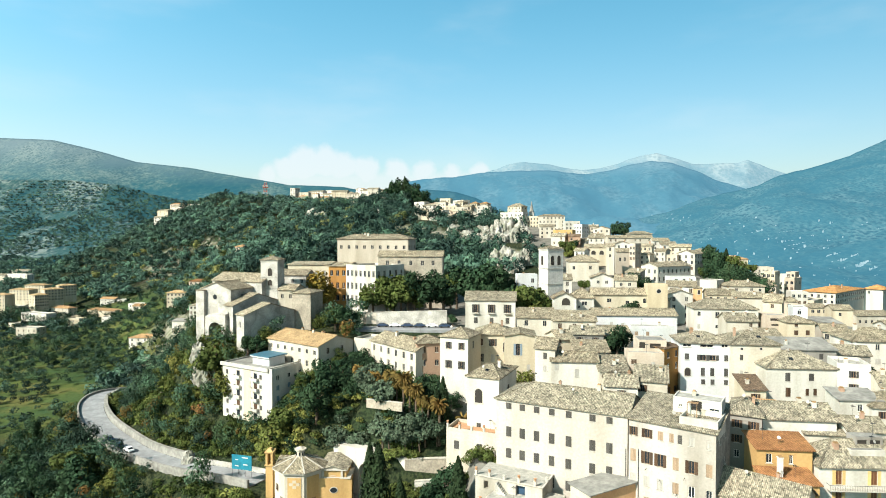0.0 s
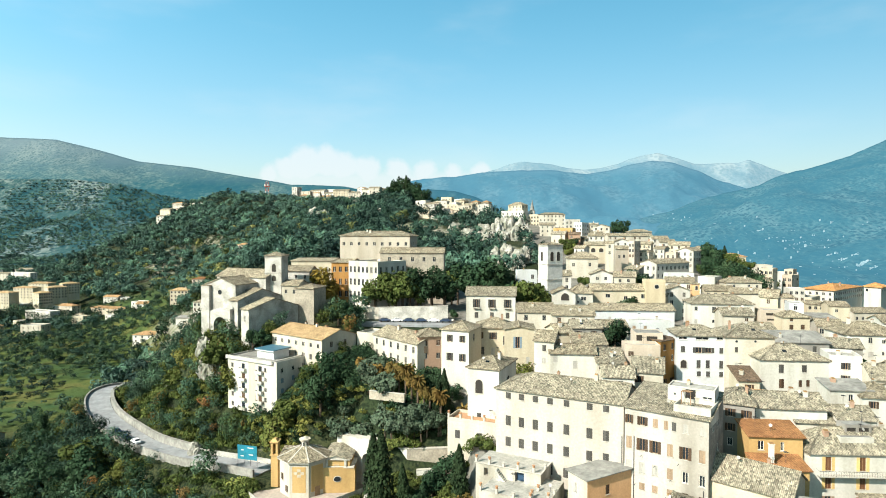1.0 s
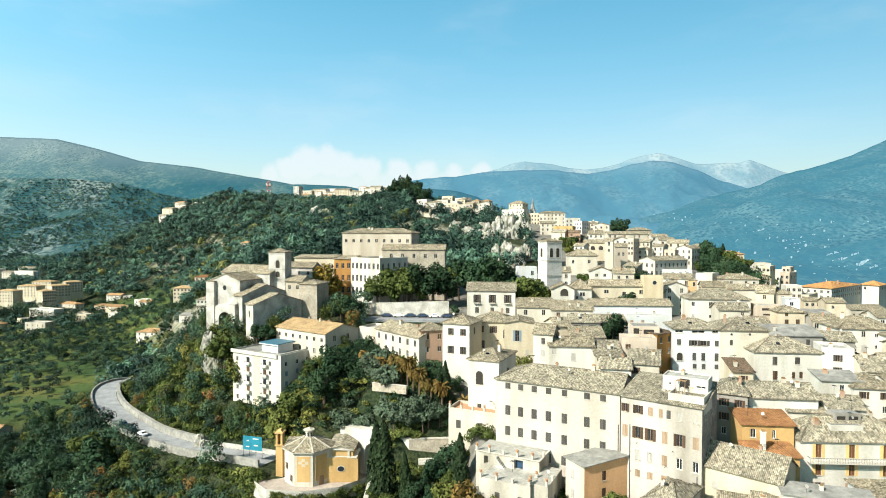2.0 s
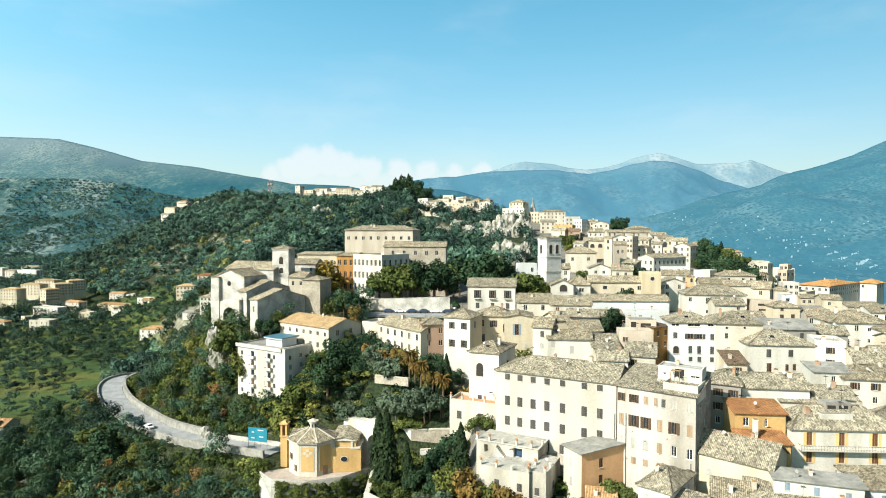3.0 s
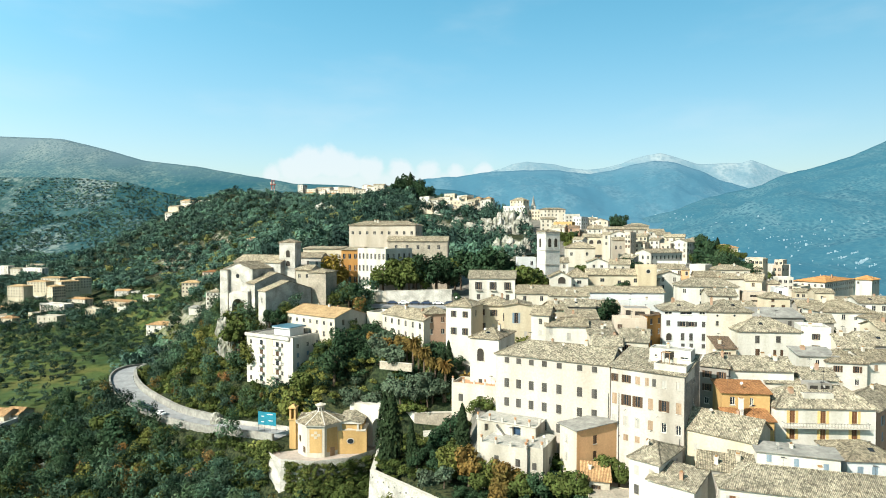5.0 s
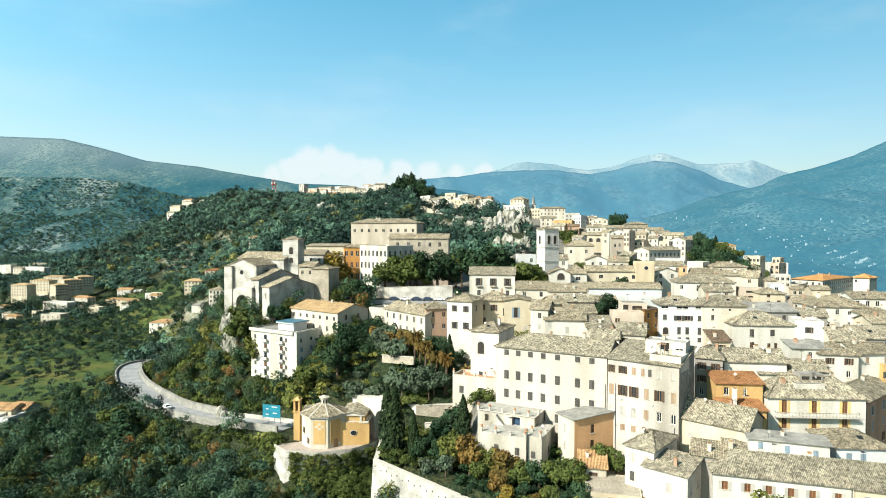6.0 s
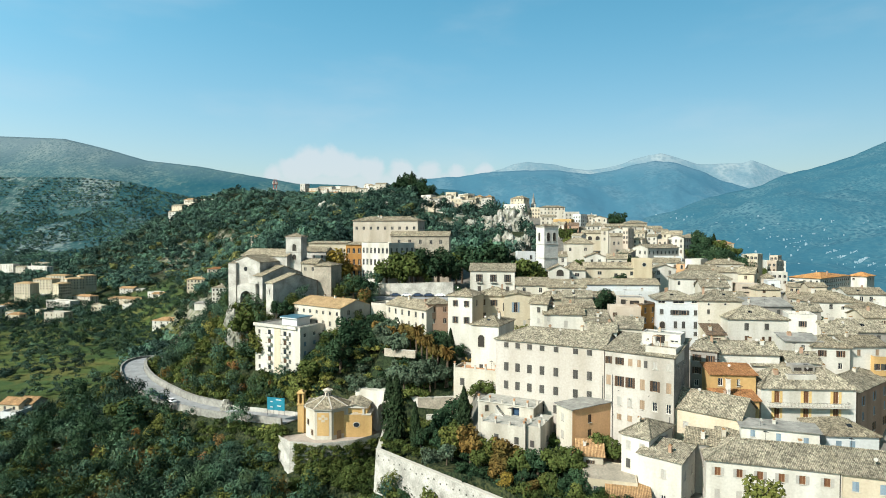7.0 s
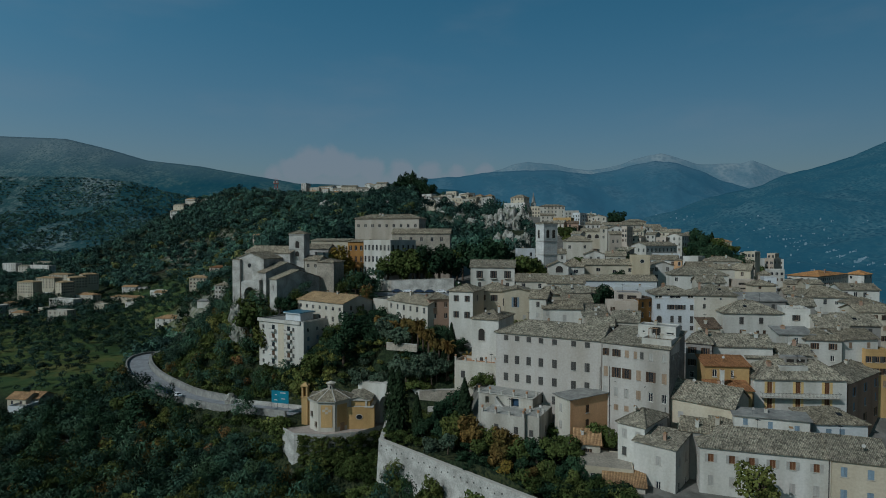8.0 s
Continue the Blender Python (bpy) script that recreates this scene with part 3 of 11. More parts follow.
def add_roof(parent, w, d, h, kind, rise, tile, over=0.45, hip=(1, 1)):
    """Slopes, one part each, and the ridge row. hip: which ends (left, right) are hipped, for a ridge along x."""
    t, o = 0.2, over
    slopes, caps = [], []
    if kind in ("gable", "hip"):
        k0, k1 = (hip if kind == "hip" else (0, 0))
        run = d / 2 + o
        e = h - rise * o / (d / 2)
        a0, a1 = (min(run, w / 2 + o) if k0 else 0.0), (min(run, w / 2 + o) if k1 else 0.0)
        x0, x1, y0, y1, top, ym = -o, w + o, -o, d + o, h + rise, d / 2
        slopes.append([(x0, y0, e), (x1, y0, e), (x1 - a1, ym, top), (x0 + a0, ym, top)])
        slopes.append([(x1, y1, e), (x0, y1, e), (x0 + a0, ym, top), (x1 - a1, ym, top)])
        if k0:
            slopes.append([(x0, y1, e), (x0, y0, e), (x0 + a0, ym, top)])
            caps += [((x0, y0, e), (x0 + a0, ym, top)), ((x0, y1, e), (x0 + a0, ym, top))]
        if k1:
            slopes.append([(x1, y0, e), (x1, y1, e), (x1 - a1, ym, top)])
            caps += [((x1, y0, e), (x1 - a1, ym, top)), ((x1, y1, e), (x1 - a1, ym, top))]
        caps.append(((x0 + a0, ym, top), (x1 - a1, ym, top)))
    elif kind == "cross":                                # ridge from front to back
        e = h - rise * o / (w / 2)
        x0, x1, y0, y1, top, xm = -o, w + o, -o, d + o, h + rise, w / 2
        slopes.append([(x0, y1, e), (x0, y0, e), (xm, y0, top), (xm, y1, top)])
        slopes.append([(x1, y0, e), (x1, y1, e), (xm, y1, top), (xm, y0, top)])
        caps.append(((xm, y0, top), (xm, y1, top)))
    elif kind == "shed":
        slopes.append([(-o, -o, h - rise * o / d), (w + o, -o, h - rise * o / d), (w + o, d + o, h + rise * (1 + o / d)), (-o, d + o, h + rise * (1 + o / d))])
    for pts in slopes:
        pts = [(x, y, z + t) for x, y, z in pts]
        v, f, uv = roof_slope(pts, t, tile)
        child("roof_slope", mesh_of("roof_slope", v, f, [tile], uv=uv), parent)
    if caps:
        vs, fs, uvs = [], [], []
        for a, b in caps:
            a, b = Vector(a), Vector(b)
            along = b - a
            if along.length < 0.3:
                continue
            side = Vector((-along.y, along.x, 0)).normalized() * 0.2
            up = Vector((0, 0, t + 0.14))
            i = len(vs)
            ring = [-side + up * 0.72, -side * 0.5 + up * 1.05, side * 0.5 + up * 1.05, side + up * 0.72]
            vs += [a + r for r in ring] + [b + r for r in ring]
            fs += [(i + j, i + j + 1, i + 5 + j, i + 4 + j) for j in range(3)] + [(i, i + 4, i + 7, i + 3)]
        if fs and parent.location.y < 300:
            for f in fs:
                uvs += [(vs[i].x, vs[i].y) for i in f]
            child("ridge_tiles", mesh_of("ridge_tiles", vs, fs, [tile], uv=uvs), parent)


def add_parapet(parent, w, d, h, wall, floor, high=0.9, t=0.25, over=0.0):
    b = Build()
    o = over
    b.box(-o, -o, h, w + o, -o + t, h + high)
    b.box(-o, d + o - t, h, w + o, d + o, h + high)
    b.box(-o, -o + t, h, -o + t, d + o - t, h + high)
    b.box(w + o - t, -o + t, h, w + o, d + o - t, h + high)
    child("parapet", b.mesh("parapet", wall), parent)
    b = Build()
    b.box(-o + t, -o + t, h - 0.2, w + o - t, d + o - t, h + 0.12)
    child("roof_deck", b.mesh("roof_deck", floor), parent)


def add_chimney(parent, x, y, z, mat, size=0.7, high=1.6):
    b = Build()
    b.box(x - size / 2, y - size / 2, z - 1.2, x + size / 2, y + size / 2, z + high)
    b.box(x - size / 2 - 0.1, y - size / 2 - 0.1, z + high, x + size / 2 + 0.1, y + size / 2 + 0.1, z + high + 0.12)
    b.box(x - size / 2 + 0.1, y - size / 2 + 0.1, z + high + 0.12, x + size / 2 - 0.1, y + size / 2 - 0.1, z + high + 0.4, 1)
    child("chimney", b.mesh("chimney", mat, TILE_ORANGE), parent)


def add_balcony(parent, loc, rz, w, deep=1.1, rail=IRON):
    """A slab on brackets with a barred railing; loc is the middle of the slab's edge at the wall, top of slab."""
    b = Build()
    b.box(-w / 2, -deep, -0.18, w / 2, 0.1, 0)
    for x in np.linspace(-w / 2 + 0.3, w / 2 - 0.3, max(2, int(w / 1.6))):
        b.box(x - 0.08, -deep * 0.7, -0.45, x + 0.08, 0, -0.18)
    slab = child("balcony", b.mesh("balcony", TRIM), parent, loc, rz)
    r = Build()
    r.box(-w / 2, -deep, 0.95, w / 2, -deep + 0.05, 1.0)
    for x in (-w / 2, w / 2 - 0.05):
        r.box(x, -deep, 0.95, x + 0.05, 0, 1.0)
    for x in np.arange(-w / 2, w / 2, 0.3):
        r.box(x, -deep + 0.01, 0, x + 0.025, -deep + 0.035, 0.95)
    child("railing", r.mesh("railing", rail), slab)


def plan_windows(width, h, rows, cols, rng, drop):
    """Openings for one face: rows of (metres under the eave, width, height, style); cols: a count or places along the face."""
    holes = []
    if not rows or not cols:
        return holes
    places = cols if isinstance(cols, (tuple, list)) else [width * (i + 0.5) / cols for i in range(int(cols))]
    for below, ww, hh, style in rows:
        for s in places:
            if rng.random() < drop or s < ww * 0.7 or s > width - ww * 0.7 or h - below - hh / 2 < 0.4:
                continue
            holes.append((s, h - below, ww, hh, style))
    return holes


FOOTPRINTS = []


def house(name, x, y, z, yaw, w, d, h, roof="gable", rise=1.8, wall=CREAM, tile=TILE, rows=(), cols=0, right=0, left=0, hip=(1, 1),
          drop=0.0, label="", category="house", group="", chimneys=1, side_rows=None, over=0.45, deck=FLATROOF, parapet=0.9, base=None,
          extra=(), extra_right=(), cornice=False, side_wall=None, clutter=0):
    """A house whose front left eave corner is at x, y, z; the front runs along yaw, the depth goes back from it, and the walls
    go down by h. extra: openings of the front of their own (along, under the eave, width, height, style)."""
    rng = random.Random(hash((round(x), round(y), round(w * 10))))
    e = new(name)
    e.matrix_world = pose(x, y, z - h, 0, 0, yaw)
    FOOTPRINTS.append((x, y, radians(yaw), w, d))
    tagged(e, label, category, group)
    front = plan_windows(w, h, rows, cols, rng, drop) + [(s, h - bl, ww, hh, st) for s, bl, ww, hh, st in extra]
    rside = plan_windows(d, h, side_rows or rows, right, rng, drop) + [(s, h - bl, ww, hh, st) for s, bl, ww, hh, st in extra_right]
    lside = plan_windows(d, h, side_rows or rows, left, rng, drop)
    b = Build()
    cut = lambda hs: [q[:4] for q in hs if q[4] not in ("round", "arch")]
    facade(b, (0, 0), 1, 0, w, 0, h, cut(front))
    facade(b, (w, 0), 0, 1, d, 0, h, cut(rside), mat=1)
    facade(b, (w, d), -1, 0, w, 0, h, [])
    facade(b, (0, d), 0, -1, d, 0, h, cut(lside))
    hip_ends = hip if roof == "hip" else (0, 0)
    if roof in ("gable", "hip"):
        if not hip_ends[0]:
            b.poly([(0, d, h), (0, 0, h), (0, d / 2, h + rise)])
        if not hip_ends[1]:
            b.poly([(w, 0, h), (w, d, h), (w, d / 2, h + rise)], 1)
    elif roof == "cross":
        b.poly([(0, 0, h), (w, 0, h), (w / 2, 0, h + rise)])
        b.poly([(w, d, h), (0, d, h), (w / 2, d, h + rise)])
    elif roof == "shed":
        b.poly([(w, 0, h), (w, d, h), (w, d, h + rise)], 1)
        b.poly([(0, d, h), (0, 0, h), (0, d, h + rise)])
        b.poly([(w, d, h), (0, d, h), (0, d, h + rise), (w, d, h + rise)])
    child("wall", b.mesh("wall", wall, side_wall or wall), e)
    if roof == "flat":
        add_parapet(e, w, d, h, wall, deck, parapet)
    else:
        add_roof(e, w, d, h, roof, rise, tile, over, hip)
    for s, zz, ww, hh, st in front:
        add_window(e, (s, 0, zz), 0, ww, hh, st)
    for s, zz, ww, hh, st in rside:
        add_window(e, (w, s, zz), 90, ww, hh, st)
    for s, zz, ww, hh, st in lside:
        add_window(e, (0, d - s, zz), -90, ww, hh, st)
    if cornice:
        c = Build()
        c.box(-0.25, -0.25, h - 0.35, w + 0.25, -0.003, h - 0.1)
        c.box(w + 0.003, -0.003, h - 0.35, w + 0.25, d + 0.1, h - 0.1)
        child("cornice", c.mesh("cornice", TRIM), e)
    for i in range(chimneys):
        cx, cy = w * rng.uniform(0.2, 0.8), d * rng.uniform(0.3, 0.7)
        zz = h + (rise * (1 - abs(cy - d / 2) / (d / 2)) if roof in ("gable", "hip") else rise * 0.5 if roof != "flat" else 0)
        add_chimney(e, cx, cy, zz, rng.choice((IVORY, SALMON, WHITE)), rng.uniform(0.5, 0.9), rng.uniform(0.7, 1.3))
    if x < 170 and y < 190:
        add_clutter(e, w, d, h, roof, rise, rng)
    return e


def add_clutter(e, w, d, h, roof, rise, rng):
    """Dishes, skylights and aerials on a near roof."""
    def top(px, py):
        if roof in ("gable", "hip"):
            return h + rise * (1 - abs(py - d / 2) / (d / 2))
        return h + (rise * py / d if roof == "shed" else 0.12)
    if rng.random() < 0.45:
        px, py = w * rng.uniform(0.25, 0.75), d * rng.uniform(0.15, 0.4)
        b = Build()
        z = top(px, py) + 0.15
        b.tube(px, py, z, z + 1.5, 0.03, 0.03, 5)
        child("dish_pole", b.mesh("dish_pole", IRON), e)
        b = Build()
        b.tube(0, 0, 0, 0.1, 0.1, 0.34, 12)
        me = b.mesh("dish", SH_PALE)
        me.transform(Matrix.Rotation(radians(65), 4, "X"))
        child("dish", me, e, (px, py - 0.1, z + 1.3), rng.uniform(-40, 40))
    if roof in ("gable", "hip") and w > 8 and rng.random() < 0.4:
        px, py = w * rng.uniform(0.35, 0.65), d * 0.25
        b = Build()
        k = rise / (d / 2)
        z = top(px, py) + 0.22
        b.poly([(px - 0.5, py - 0.5, z - 0.5 * k), (px + 0.5, py - 0.5, z - 0.5 * k), (px + 0.5, py + 0.5, z + 0.5 * k), (px - 0.5, py + 0.5, z + 0.5 * k)])
        child("skylight", b.mesh("skylight", GLASS), e)
    if rng.random() < 0.5:
        px, py = w * rng.uniform(0.2, 0.8), d * rng.uniform(0.4, 0.6)
        z = top(px, py)
        b = Build()
        b.tube(px, py, z, z + 2.6, 0.035, 0.025, 5)
        for k in range(5):
            b.box(px - 0.5 + 0.05 * k, py - 0.02 + 0.18 * (k - 2), z + 2.3, px + 0.5 - 0.05 * k, py + 0.02 + 0.18 * (k - 2), z + 2.34)
        child("aerial", b.mesh("aerial", IRON), e)


# ---- the lie of the land ----
SPUR_Y = (20, 100, 118, 128, 150, 180, 210, 250, 285, 330, 420, 500, 650, 880, 1065, 1400)
SPUR_Z = (34, 40, 38.5, 47.5, 54, 57, 65, 69, 77, 79, 92, 108, 123, 151, 161, 120)
LEFT_X = (20, 8, -4, -6, -12, -20, -74, -80, -84, -96, -122, -100, -90, -300, -380, -400)
LEFT_W = (40, 40, 24, 26, 62, 90, 60, 75, 68, 70, 112, 200, 340, 350, 300, 300)
RIGHT_X = (150, 160, 170, 172, 175, 165, 150, 122, 124, 130, 125, 100, -45, -150, -230, -200)
RIGHT_W = (160, 160, 160, 160, 160, 150, 140, 130, 120, 150, 250, 230, 220, 300, 400, 600)


def ease(t):
    t = np.clip(t, 0, 1)
    return t * t * (3 - 2 * t)


ROAD = ((-132, 260, 30.5), (-142, 248, 32.6), (-140, 233, 32.4), (-127, 214, 30.8), (-109, 198, 29.0), (-97, 188, 28.8), (-80, 176, 29.8), (-62, 167, 31.0), (-50, 160, 32.0))


def road_at(x, y):
    """Distance to the road's middle line and its height there."""
    best, height = np.full(np.shape(x), 1e9), np.zeros(np.shape(x))
    for (x0, y0, z0), (x1, y1, z1) in zip(ROAD[:-1], ROAD[1:]):
        dx, dy = x1 - x0, y1 - y0
        t = np.clip(((x - x0) * dx + (y - y0) * dy) / (dx * dx + dy * dy), 0, 1)
        dist = np.hypot(x - x0 - t * dx, y - y0 - t * dy)
        near = dist < best
        best, height = np.where(near, dist, best), np.where(near, z0 + t * (z1 - z0), height)
    return best, height


def ground_z(x, y):
    x, y = np.asarray(x, float), np.asarray(y, float)
    zc = np.interp(y, SPUR_Y, SPUR_Z)
    left = ease((np.interp(y, SPUR_Y, LEFT_X) - x) / np.interp(y, SPUR_Y, LEFT_W))
    right = ease((x - np.interp(y, SPUR_Y, RIGHT_X)) / np.interp(y, SPUR_Y, RIGHT_W))
    low_l = np.interp(y, (0, 120, 160, 250, 550, 650, 750, 900, 1400, 2500), (8, 16, 17, 15, 12, 16, 24, 38, 30, 0))
    low_r = np.interp(y, (0, 300, 450, 700, 1500, 3000), (22, 24, 14, -32, -60, -60))
    z = zc + (low_l - zc) * left
    z = z + (low_r - z) * right
    # the ridge sinks again behind the hilltop
    z = z - (z - 10) * ease((y - 1150) / 900) * ease((x + 900) / 300)
    lumps = np.sin(x * 0.021 + 1.3) * np.sin(y * 0.017) * 3 + np.sin(x * 0.057 + y * 0.043) * 1.6
    z = z + lumps * ease((y - 260) / 150) * np.where(left > 0.02, 1.0, 0.25)
    # the wooded knoll
    z = z + 17 * np.exp(-((x + 45) / 45) ** 2 - ((y - 645) / 60) ** 2)
    # the far end of the ridge
    z = z + 10 * np.exp(-((x + 388) / 75) ** 2 - ((y - 880) / 55) ** 2)
    # shelf for the chapel and its forecourt
    shelf = 1 - ease((np.hypot((x + 35) / 1.6, (y - 152.5) * 1.08) - 11.4) / 1.6)
    z = z + (30.6 - z) * shelf
    # terraces over the lower garden: a bank of olives above the brown wall
    mid = ease((x + 20) / 3) * (1 - ease((x - 4) / 4))
    bank = np.minimum(z, 43.1 + np.maximum(y - 147.5, 0) * 1.0)
    z = z + (bank - z) * mid * ease((y - 146) / 1.5)
    # terrace behind the long retaining wall
    behind = (y - 120 + 0.955 * (x + 18.4)) * 0.72
    garden = ease((behind - 2.0) / 1.2) * (1 - ease((behind - 12) / 8)) * ease((x + 18.8) / 1.5) * (1 - ease((x - 24) / 8))
    z = z + (36.3 - z) * garden
    lower = ease((behind - 2.0) / 1.2) * (1 - ease((y - 146) / 1.5)) * ease((x + 18.8) / 1.5) * (1 - ease((x - 3) / 4))
    z = z + (37.2 - z) * lower
    # the slope falls away in front of the retaining wall
    front = ease((1.6 - behind) / 1.2) * ease((x + 22) / 4) * (1 - ease((x - 28) / 10))
    z = z + (np.minimum(z, 28.0) - z) * front
    # the wooded dell under the bastion
    dell = ease((-18.6 - x) / 2.0) * (1 - ease((y - 147) / 3)) * ease((x + 58) / 10)
    z = z + (np.minimum(z, 23.5) - z) * dell
    dist, high = road_at(x, y)
    return z + (high - z) * (1 - ease((dist - 5.0) / 9))


def zone(x, y):
    """0 in town, 1 on wooded slopes, 2 on the fields."""
    left = (np.interp(y, SPUR_Y, LEFT_X) - x) / np.interp(y, SPUR_Y, LEFT_W)
    wood = np.clip(left * 6, 0, 1)
    wood = np.maximum(wood, ease((y - 275) / 40) * ease((-x + np.interp(y, (280, 330, 480, 520), (48, 66, 66, 40))) / 12))
    wood = np.maximum(wood, ease((y - 540) / 30))
    wood = np.maximum(wood, ease((x - 150) / 40) * ease((y - 270) / 40))
    wood = np.maximum(wood, ease((x - 215) / 30))
    wood = np.maximum(wood, ease((8 - x) / 8) * ease((235 - y) / 20))
    wood = np.maximum(wood, ease((34 - x) / 8) * ease((126 - y) / 10))
    edge = np.interp(y, (205, 275, 352, 430, 520, 600), (-150, -166, -190, -210, -238, -290))
    field = ease((edge - x) / 12) * ease((y - 205 + x * 0.1) / 40) * (1 - ease((y - 590) / 80))
    return wood, field


def glades(x, y):
    """Above zero where the hillside wood opens into stony grass."""
    wave = np.sin(x * 0.031 + 1.7 * np.sin(y * 0.017)) + np.sin(y * 0.027 + 1.3 * np.sin(x * 0.023) + 2.0) + 0.6 * np.sin(x * 0.083 + y * 0.061)
    spots = 1.5 * np.exp(-((x + 122) / 34) ** 2 - ((y - 545) / 30) ** 2) + 1.3 * np.exp(-((x + 205) / 40) ** 2 - ((y - 690) / 32) ** 2)
    return (wave - 1.25) * ease((y - 290) / 40) + spots


def build_ground():
    def axis(points):
        out = []
        for a, b, step in points:
            out += list(np.arange(a, b, step))
        return np.array(out + [points[-1][1]], float)
    xs = axis(((-4800, -900, 120), (-900, -300, 20), (-300, -160, 6), (-160, 60, 2.5), (60, 200, 6), (200, 700, 25), (700, 4900, 140)))
    ys = axis(((-600, 40, 40), (40, 270, 2.5), (270, 420, 6), (420, 1200, 14), (1200, 2200, 60), (2200, 4800, 150)))
    gx, gy = np.meshgrid(xs, ys)
    gz = ground_z(gx, gy)
    n, m = len(xs), len(ys)
    verts = np.stack([gx, gy, gz], -1).reshape(-1, 3)
    i = (np.arange(m - 1)[:, None] * n + np.arange(n - 1)[None, :]).ravel()
    faces = np.stack([i, i + 1, i + n + 1, i + n], 1)
    me = bpy.data.meshes.new("ground")
    me.from_pydata(verts.tolist(), [], faces.tolist())
    me.polygons.foreach_set("use_smooth", [True] * len(faces))
    wood, field = zone(verts[:, 0], verts[:, 1])
    bare = ease((glades(verts[:, 0], verts[:, 1]) - 0.1) / 0.25)
    for key, vals in (("wood", wood), ("field", field), ("glade", bare)):
        at = me.attributes.new(key, "FLOAT", "POINT")
        at.data.foreach_set("value", vals.astype(np.float32))
    me.materials.append(ground_material())
    return tagged(new("ground", me), "hillside with pale town paving, wooded slopes and green fields", "ground", kind="structure")


def ground_material():
    m, n, l, p = nodes_of("land")
    p.inputs["Roughness"].default_value = 0.95
    p.inputs["Specular IOR Level"].default_value = 0.1
    geo = n("ShaderNodeNewGeometry")

    def noise_(scale, detail=6.0):
        t = n("ShaderNodeTexNoise")
        t.inputs["Scale"].default_value, t.inputs["Detail"].default_value = scale, detail
        l(geo.outputs["Position"], t.inputs["Vector"])
        return t.outputs[0]

    def blend(f, a, b):
        x = n("ShaderNodeMix")
        x.data_type = "RGBA"
        l(f, x.inputs[0])
        for s, v in ((6, a), (7, b)):
            if isinstance(v, tuple):
                x.inputs[s].default_value = rgb(v)
            else:
                l(v, x.inputs[s])
        return x.outputs[2]

    def span(v, lo, hi):
        r = n("ShaderNodeMapRange")
        l(v, r.inputs[0])
        r.inputs[1].default_value, r.inputs[2].default_value = lo, hi
        return r.outputs[0]

    def attr(name):
        a = n("ShaderNodeAttribute")
        a.attribute_name = name
        return a.outputs["Fac"]

    town = blend(span(noise_(0.3), 0.4, 0.6), (0.17, 0.16, 0.14), (0.11, 0.105, 0.09))
    floor_ = blend(span(noise_(0.08), 0.4, 0.6), (0.024, 0.036, 0.016), (0.042, 0.046, 0.020))
    floor_ = blend(span(noise_(1.3), 0.42, 0.58), floor_, (0.010, 0.016, 0.008))
    floor_ = blend(span(noise_(0.25), 0.66, 0.78), floor_, (0.17, 0.155, 0.12))
    grass = blend(span(noise_(0.02), 0.4, 0.6), (0.034, 0.066, 0.024), (0.070, 0.092, 0.024))
    grass = blend(span(noise_(0.15), 0.48, 0.68), grass, (0.036, 0.056, 0.014))
    grass = blend(span(noise_(0.045), 0.52, 0.64), grass, (0.100, 0.100, 0.030))
    grass = blend(span(noise_(0.5), 0.55, 0.75), grass, (0.036, 0.054, 0.014))
    glade = blend(span(noise_(0.2), 0.4, 0.6), (0.120, 0.122, 0.070), (0.215, 0.205, 0.165))
    floor_ = blend(attr("glade"), floor_, glade)
    base = blend(attr("wood"), town, floor_)
    base = blend(attr("field"), base, grass)
    l(base, p.inputs["Base Color"])
    bump = n("ShaderNodeBump")
    bump.inputs["Strength"].default_value, bump.inputs["Distance"].default_value = 0.5, 1.0
    l(noise_(0.6), bump.inputs["Height"])
    l(bump.outputs[0], p.inputs["Normal"])
    return m


ground = build_ground()


def fbm(x, y, scale, octaves=6, seed=0.0):
    total, amp = 0.0, 1.0
    for _ in range(octaves):
        total += amp * noise.noise((x * scale + seed, y * scale, seed))
        scale, amp = scale * 2.03, amp * 0.5
    return total


def far_range(name, x0, x1, nx, near, far, crest, foot, mat, label, seed, rough=60):
    """A far ridge: rises from its foot at distance near to its crest line at distance far, with spurs and gullies."""
    verts, faces = [], []
    ny = 60
    for j in range(ny + 1):
        t = j / ny
        for i in range(nx + 1):
            a = x0 + (x1 - x0) * i / nx                 # tangent of the bearing
            dist = near + (far - near) * t
            x, y = a * dist, dist
            top = crest(a) * far + 90.0
            z = foot + (top - foot) * (0.22 * t + 0.78 * t ** 2.0)
            z += fbm(x, y, 0.0016, 6, seed) * rough * math.sin(math.pi * min(t, 0.99)) ** 0.6 + fbm(x, y, 0.006, 4, seed + 3) * rough * 0.22 * (t > 0) * (1 - 0.75 * t)
            verts.append((x, y, z))
    for i in range(nx + 1):                              # the hidden back falls away
        a = x0 + (x1 - x0) * i / nx
        verts.append((a * (far + 250), far + 250, foot - 50))
    w = nx + 1
    for j in range(ny + 1):
        for i in range(nx):
            k = j * w + i
            faces.append((k, k + 1, k + w + 1, k + w))
    ob = new(name, mesh_of(name, verts, faces, [mat], smooth=True))
    return tagged(ob, label, "hill", kind="structure")


def line(*pts):
    xs, zs = [p[0] for p in pts], [p[1] for p in pts]
    return lambda a: float(np.interp(a, xs, zs))


